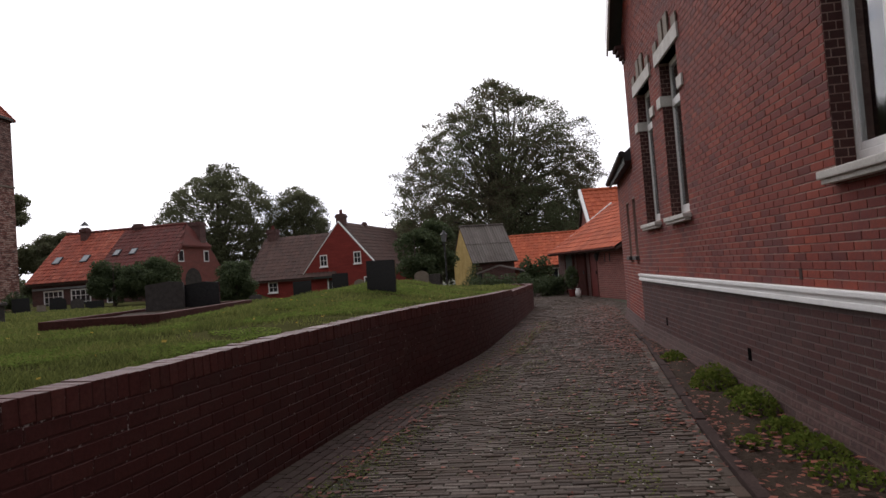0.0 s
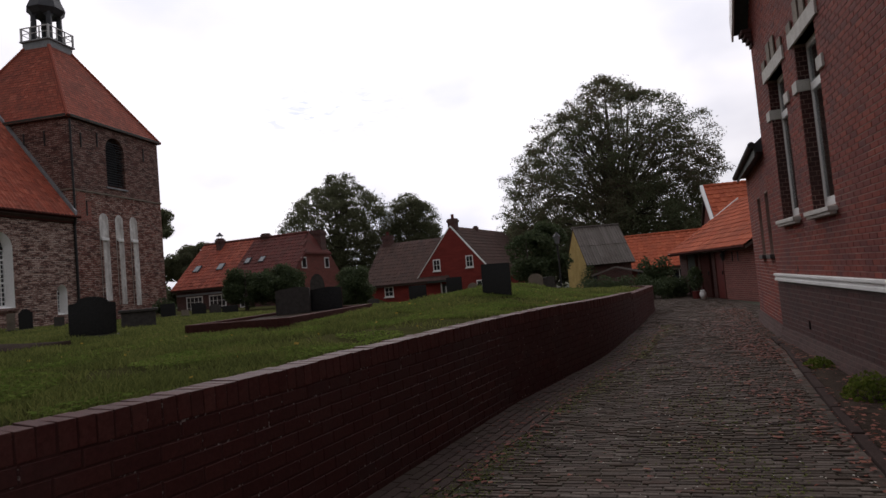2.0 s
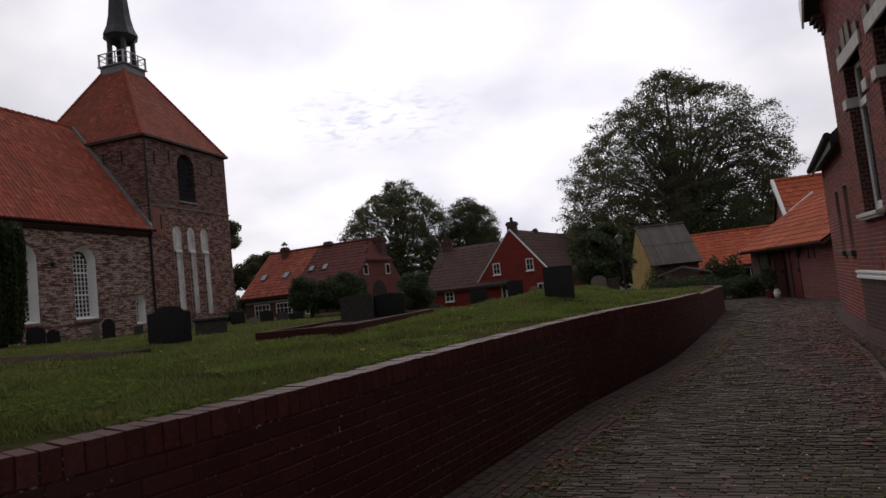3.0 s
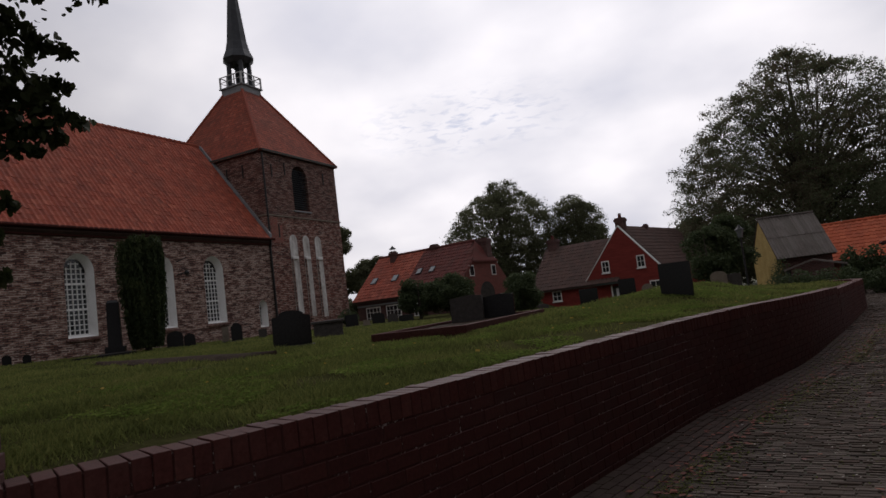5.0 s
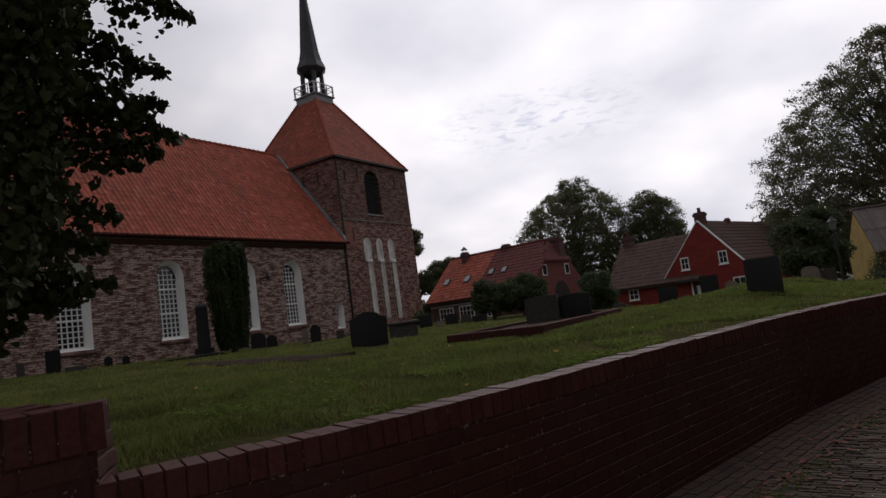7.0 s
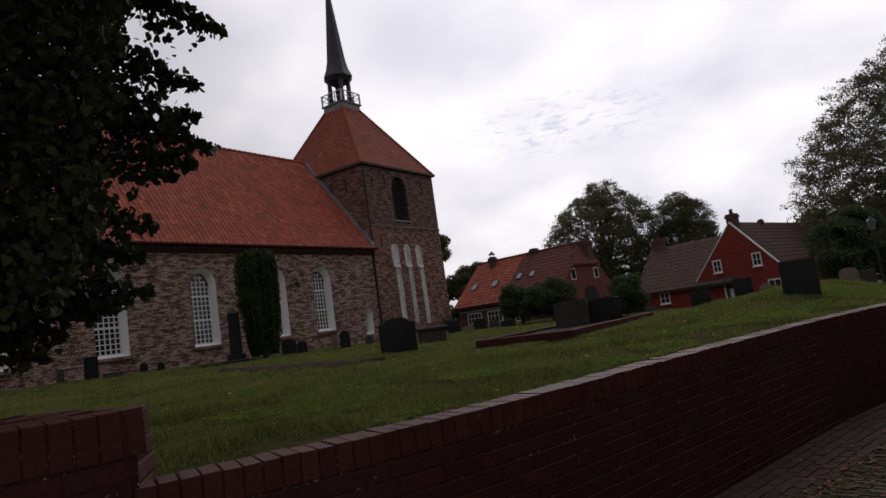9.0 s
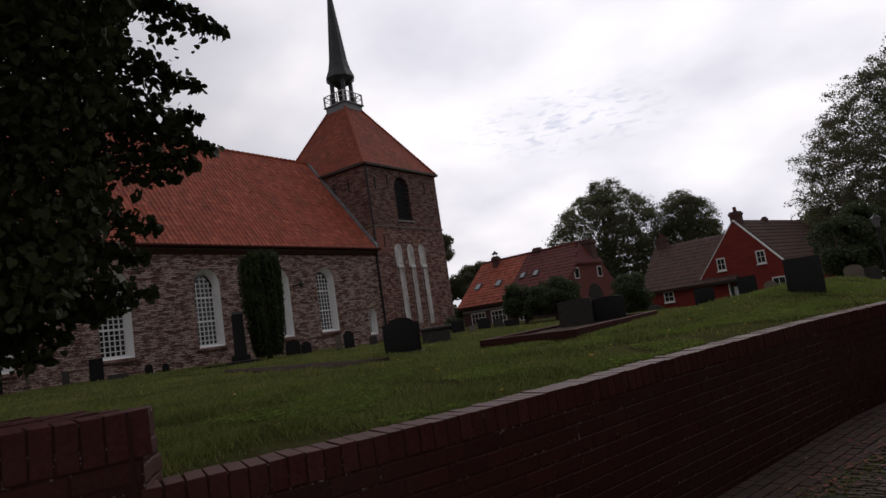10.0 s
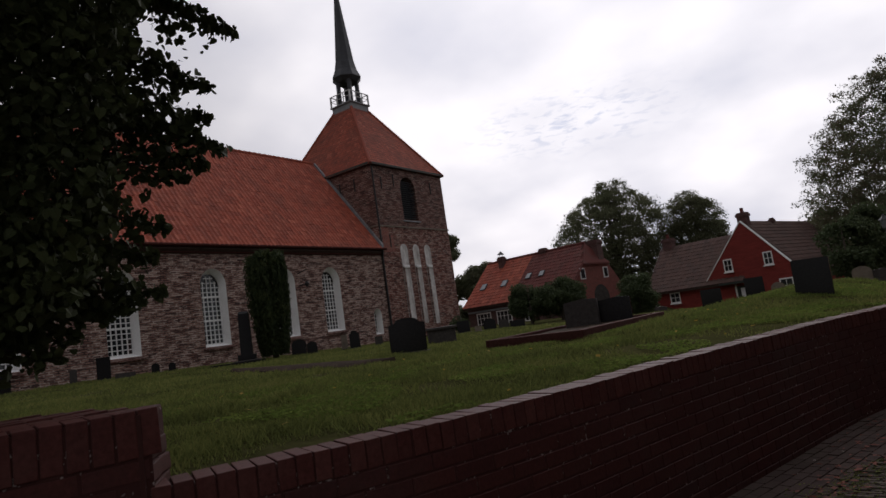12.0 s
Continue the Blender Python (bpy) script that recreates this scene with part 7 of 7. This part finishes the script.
    tagged(quads("joint_moss", V, "grass", None, "moss and tufts growing in the paving joints"), category="moss", kind="stuff")


build_fallen_leaves()


# ---------------------------------------------------------------- graves
def at_view(az, d):
    return (0.0 if az < 36.2 and d < 24.5 else -0.22) - d * math.sin(radians(az)), d * math.cos(radians(az))


def headstone(az, d, w, h, mat, label, top="flat", thick=0.14, turn=0.0, base=True, xy=None):
    x, y = xy or at_view(az, d)
    z = lawn_z(x, y)
    g0 = thing("gravestone", label, "gravestone", pose(x, y, z - 0.03, 0, random.Random(int(az * 10 + d)).uniform(-1.5, 1.5), az + turn), "graves")
    if top == "round":
        o = [(-w / 2, 0), (w / 2, 0), (w / 2, h * 0.72)] + [(w / 2 * math.cos(a), h * 0.72 + h * 0.28 * math.sin(a)) for a in np.linspace(0.15, math.pi - 0.15, 10)] + [(-w / 2, h * 0.72)]
    elif top == "shoulder":
        o = [(-w / 2, 0), (w / 2, 0), (w / 2, h * 0.84), (w * 0.36, h * 0.86)] + [(w * 0.33 * math.cos(a), h * 0.88 + h * 0.12 * math.sin(a)) for a in np.linspace(0, math.pi, 9)] + [(-w * 0.36, h * 0.86), (-w / 2, h * 0.84)]
    elif top == "slope":
        o = [(-w / 2, 0), (w / 2, 0), (w / 2, h * 0.96), (w * 0.1, h), (-w / 2, h * 0.93)]
    else:
        o = [(-w / 2, 0), (w / 2, 0), (w / 2, h), (-w / 2, h)]
    bm = bmesh.new()
    me = Geo().extrude(o, -thick / 2, thick / 2).mesh("slab")
    bm.from_mesh(me)
    bmesh.ops.bevel(bm, geom=[e for e in bm.edges if e.calc_face_angle(0) > 0.9], offset=0.012, segments=2, affect="EDGES")
    bm.to_mesh(me)
    bm.free()
    part("slab", me, mat, g0)
    if base:
        part("plinth", Geo().box(-w / 2 - 0.06, w / 2 + 0.06, -thick / 2 - 0.07, thick / 2 + 0.07, -0.06, 0.07, 0.012), "roughgranite", g0)
    return g0


headstone(39.6, 13.4, 0.78, 0.80, "granite", "polished black gravestone with a raised rounded top", "shoulder", 0.16, 4)
headstone(6.2, 12.5, 0.57, 0.66, "granite", "broad black granite gravestone in the grass", "flat", 0.2, -6, False)
headstone(24.6, 12.4, 0.64, 0.70, "roughgranite", "grey brown gravestone with a curved top edge", "slope", 0.18, -8, False)
headstone(21.7, 12.6, 0.63, 0.64, "granite", "dark gravestone with a bright top edge", "slope", 0.18, -8, False)
headstone(22.25, 17.0, 0.38, 1.14, "roughgranite", "narrow upright grey gravestone", "round", 0.14, 0)
headstone(49.2, 25.0, 0.56, 0.64, "granite", "dark gravestone near the church wall", "round")
headstone(48.05, 25.2, 0.4, 0.52, "granite", "small dark gravestone near the church wall", "round")
headstone(45.2, 25.4, 0.24, 0.62, "sandstone", "slim weathered grave pillar")
headstone(44.25, 25.0, 0.4, 0.74, "granite", "rounded black gravestone near the church", "shoulder")
headstone(42.1, 26.0, 0.32, 0.4, "roughgranite", "low grey gravestone at the church wall")
headstone(64.6, 24.0, 0.42, 0.8, "granite", "dark slab gravestone before the church wall")
headstone(66.7, 24.4, 0.22, 0.5, "roughgranite", "small grey gravestone before the church wall")
headstone(60.85, 24.5, 0.26, 0.4, "granite", "small dark gravestone before the church wall", "round")
headstone(59.6, 24.6, 0.24, 0.36, "granite", "small dark gravestone before the church wall", "round")
headstone(71.2, 23.5, 0.4, 0.75, "granite", "dark slab gravestone before the church wall")
headstone(63.1, 23.0, 0.6, 0.22, "roughgranite", "low flat grave marker", "flat", 0.3)
headstone(13.3, 22.0, 0.62, 0.68, "granite", "broad low black gravestone")
headstone(9.9, 23.0, 0.58, 0.88, "granite", "black gravestone leaning slightly")
headstone(8.2, 24.0, 0.42, 0.62, "sandstone", "weathered sandstone grave marker", "round")
headstone(2.5, 20.0, 0.46, 0.56, "sandstone", "weathered sandstone gravestone with a rounded top", "round", 0.2)
headstone(1.4, 20.1, 0.42, 0.46, "roughgranite", "low grey gravestone among the grass", "slope", 0.2)
headstone(5.0, 22.5, 0.5, 0.3, "sandstone", "low sandstone gravestone among the grass", "slope", 0.2)
headstone(34.3, 30.0, 0.6, 0.62, "granite", "dark gravestone beside the tower")
headstone(31.9, 30.0, 0.6, 0.6, "granite", "dark gravestone on the far lawn", "round")
headstone(30.6, 30.5, 0.5, 0.52, "roughgranite", "grey gravestone on the far lawn", "round")
headstone(33.0, 28.5, 0.3, 0.3, "sandstone", "small pale stone post on the lawn")
headstone(29.4, 30.0, 0.7, 0.4, "granite", "low dark gravestone on the far lawn", "slope")
headstone(16.9, 27.0, 0.5, 0.3, "roughgranite", "low grey gravestone on the lawn", "round")


def build_obelisk():
    x, y = at_view(53.6, 22.0)
    z = lawn_z(x, y)
    o = thing("grave_obelisk", "tall black granite obelisk on a stepped base", "gravestone", pose(x, y, z, 0, 0, 48), "graves")
    part("shaft", Geo().turned([(0.27, 0.3), (0.235, 1.66), (0.17, 1.74)], 0, 0, 4, math.pi / 4), "granite", o)
    part("plinth", Geo().box(-0.28, 0.28, -0.28, 0.28, 0.12, 0.3, 0.015), "granite", o)
    part("step", Geo().box(-0.42, 0.42, -0.42, 0.42, -0.1, 0.12, 0.015), "roughgranite", o)
    part("kerb", Geo().box(-1.1, 0.6, -0.6, -0.46, -0.1, 0.09, 0.01), "granite", o)


build_obelisk()


def build_plot():
    p = thing("grave_plot", "long family grave edged with red brown stone kerbs", "grave", group="graves")
    pc, pm, pr = Vector((-5.71, 8.57)), Vector((-3.95, 8.42)), Vector((-3.94, 12.39))
    q = pc + pr - pm
    for a, b in ((pc, pm), (pm, pr), (pr, q), (q, pc)):
        d = (b - a).normalized()
        nrm = Vector((-d.y, d.x))
        L = (b - a).length
        ob = part("kerb", Geo().box(0.0, L - 0.132, 0.0, 0.13, -0.25, 0.0, 0.012), "kerbred", p)
        ob.matrix_basis = frame_matrix((a.x + d.x * 0.132, a.y + d.y * 0.132, 1.335), (d.x, d.y, 0), (nrm.x, nrm.y, 0), (0, 0, 1))
    g = Geo()
    n = 10
    for i in range(n + 1):
        for j in range(n + 1):
            c = pm + (pc - pm) * (0.07 + 0.86 * i / n) + (pr - pm) * (0.035 + 0.93 * j / n)
            g.v.append((c.x, c.y, 1.29 + 0.03 * noise.noise((c.x * 4, c.y * 4, 0))))
    g.f = [(i * (n + 1) + j, i * (n + 1) + j + 1, (i + 1) * (n + 1) + j + 1, (i + 1) * (n + 1) + j) for i in range(n) for j in range(n)]
    part("soil_bed", g, "soil", p, smooth=True)


M["kerbred"] = plain("red brown granite", (0.05, 0.019, 0.016), (0.095, 0.036, 0.03), 14, 90, 0.8, spec=0.1)
build_plot()


def build_tomb():
    x, y = at_view(36.4, 19.5)
    t = thing("chest_tomb", "low mossy stone chest tomb beside the tower", "grave", pose(x, y, lawn_z(x, y), 0, 0, 36), "graves")
    part("chest", Geo().box(-0.42, 0.42, -0.9, 0.9, -0.1, 0.42, 0.02), "roughgranite", t)
    part("lid", Geo().box(-0.48, 0.48, -0.96, 0.96, 0.42, 0.5, 0.02), "roughgranite", t)


build_tomb()


def build_bare_soil():
    g = Geo()
    rs7 = np.random.RandomState(81)
    for k in range(26):
        f = k / 25
        x, y = -13.6 + 6.6 * f, 9.4 - 1.6 * f
        w = 0.34 * math.sin(math.pi * min(1, max(0.03, f))) ** 0.5 * (0.7 + 0.5 * rs7.uniform())
        for j in range(5):
            a = (j - 2) / 2
            xx, yy = x + 0.2 * a * w, y + a * w
            g.v.append((xx, yy, lawn_z(xx, yy) + 0.075 * (1 - a * a) + 0.02))
    g.f = [(i * 5 + j, i * 5 + j + 1, (i + 1) * 5 + j + 1, (i + 1) * 5 + j) for i in range(25) for j in range(4)]
    tagged(part("bare_soil", g, "soil", smooth=True), "worn strip of bare brown soil across the lawn", "soil", kind="structure")


build_bare_soil()


# ---------------------------------------------------------------- end of the lane
def hedge(x, y, w, d, h, n, label, seed, leaf=0.11):
    rs8 = np.random.RandomState(seed)
    t = thing("hedge", label, "hedge", pose(x, y, 0), "garden hedges")
    cl = [(rs8.uniform(-w, w), rs8.uniform(-d, d), h * rs8.uniform(0.2, 0.72), 0.38, 0.38, h * 0.3) for _ in range(12)]
    tagged(quads("foliage", leaf_quads(crown_points(cl, n, rs8, 0.4), leaf, rs8), "shrub", t), kind="stuff")
    g = Geo()
    for c in cl:
        g.tube((c[0] * 0.7, c[1], -0.1), c[:3], 0.03, 0.012, 6)
    tagged(part("stems", g, "bark", t), kind="stuff")


hedge(1.6, 30.0, 0.8, 0.5, 1.35, 2600, "dark ivy hedge at the end of the lane", 91)
hedge(3.0, 30.2, 0.8, 0.5, 1.3, 2600, "dark ivy hedge at the end of the lane", 92)
hedge(4.3, 29.9, 0.7, 0.5, 1.1, 2400, "dark low hedge at the end of the lane", 93)
hedge(5.1, 30.3, 0.5, 0.4, 0.95, 1800, "dark low hedge at the end of the lane", 94)
hedge(4.6, 33.5, 0.7, 0.4, 2.0, 2200, "spiky garden shrub before the orange roof", 95, 0.16)
hedge(1.45, 36.2, 0.12, 0.3, 2.0, 900, "ivy climbing on the yellow gable", 96)


def build_lean_to():
    h = thing("lean_to", "low garden shelter with a weathered grey roof", "shed", pose(1.55, 32.6, 0, 0, 0, -6))
    part("roof", Geo().extrude([(-0.1, 1.3), (1.1, 1.66), (2.4, 1.3), (2.4, 1.22), (1.1, 1.58), (-0.1, 1.22)], 0, 1.8), "greytile", h)
    for x in (0.05, 2.2):
        for y in (0.1, 1.65):
            part("post", Geo().box(x - 0.05, x + 0.05, y - 0.05, y + 0.05, -0.1, 1.25), "darkwood", h)


build_lean_to()


def build_lamp():
    x, y = -0.1, 30.0
    t = thing("street_lamp", "old style street lamp with a glass lantern", "street lamp", pose(x, y, -0.1))
    part("post", Geo().turned([(0.12, 0), (0.10, 0.4), (0.05, 0.6), (0.04, 3.0)], 0, 0, 10), "iron", t)
    l = part("lantern", Geo().turned([(0.09, 3.05), (0.16, 3.4)], 0, 0, 6), "skyglass", t, "pale glass lantern")
    part("lantern_cap", Geo().turned([(0.2, 3.4), (0.08, 3.52), (0.02, 3.62)], 0, 0, 6), "iron", l)


build_lamp()


def build_pot_plant():
    p = thing("potted_shrub", "potted shrub beside the outbuilding door", "potted plant", pose(5.45, 27.8, 0.0))
    part("pot", Geo().turned([(0.16, 0), (0.2, 0.3), (0.22, 0.32)], 0, 0, 12), "redwood", p)
    rs9 = np.random.RandomState(99)
    part("stem", Geo().tube((0, 0, 0.25), (0, 0, 0.7), 0.02, 0.012, 6), "bark", p)
    tagged(quads("foliage", leaf_quads(crown_points([(0, 0, 0.85, 0.3, 0.3, 0.5)], 900, rs9), 0.1, rs9), "shrub", p), kind="stuff")
    v = thing("garden_vase", "small white garden vase beside the door", "vase", pose(5.5, 26.9, 0.0))
    part("vase_body", Geo().turned([(0.07, 0), (0.12, 0.15), (0.13, 0.26), (0.08, 0.34), (0.1, 0.38)], 0, 0, 12), "white", v, smooth=True)


build_pot_plant()
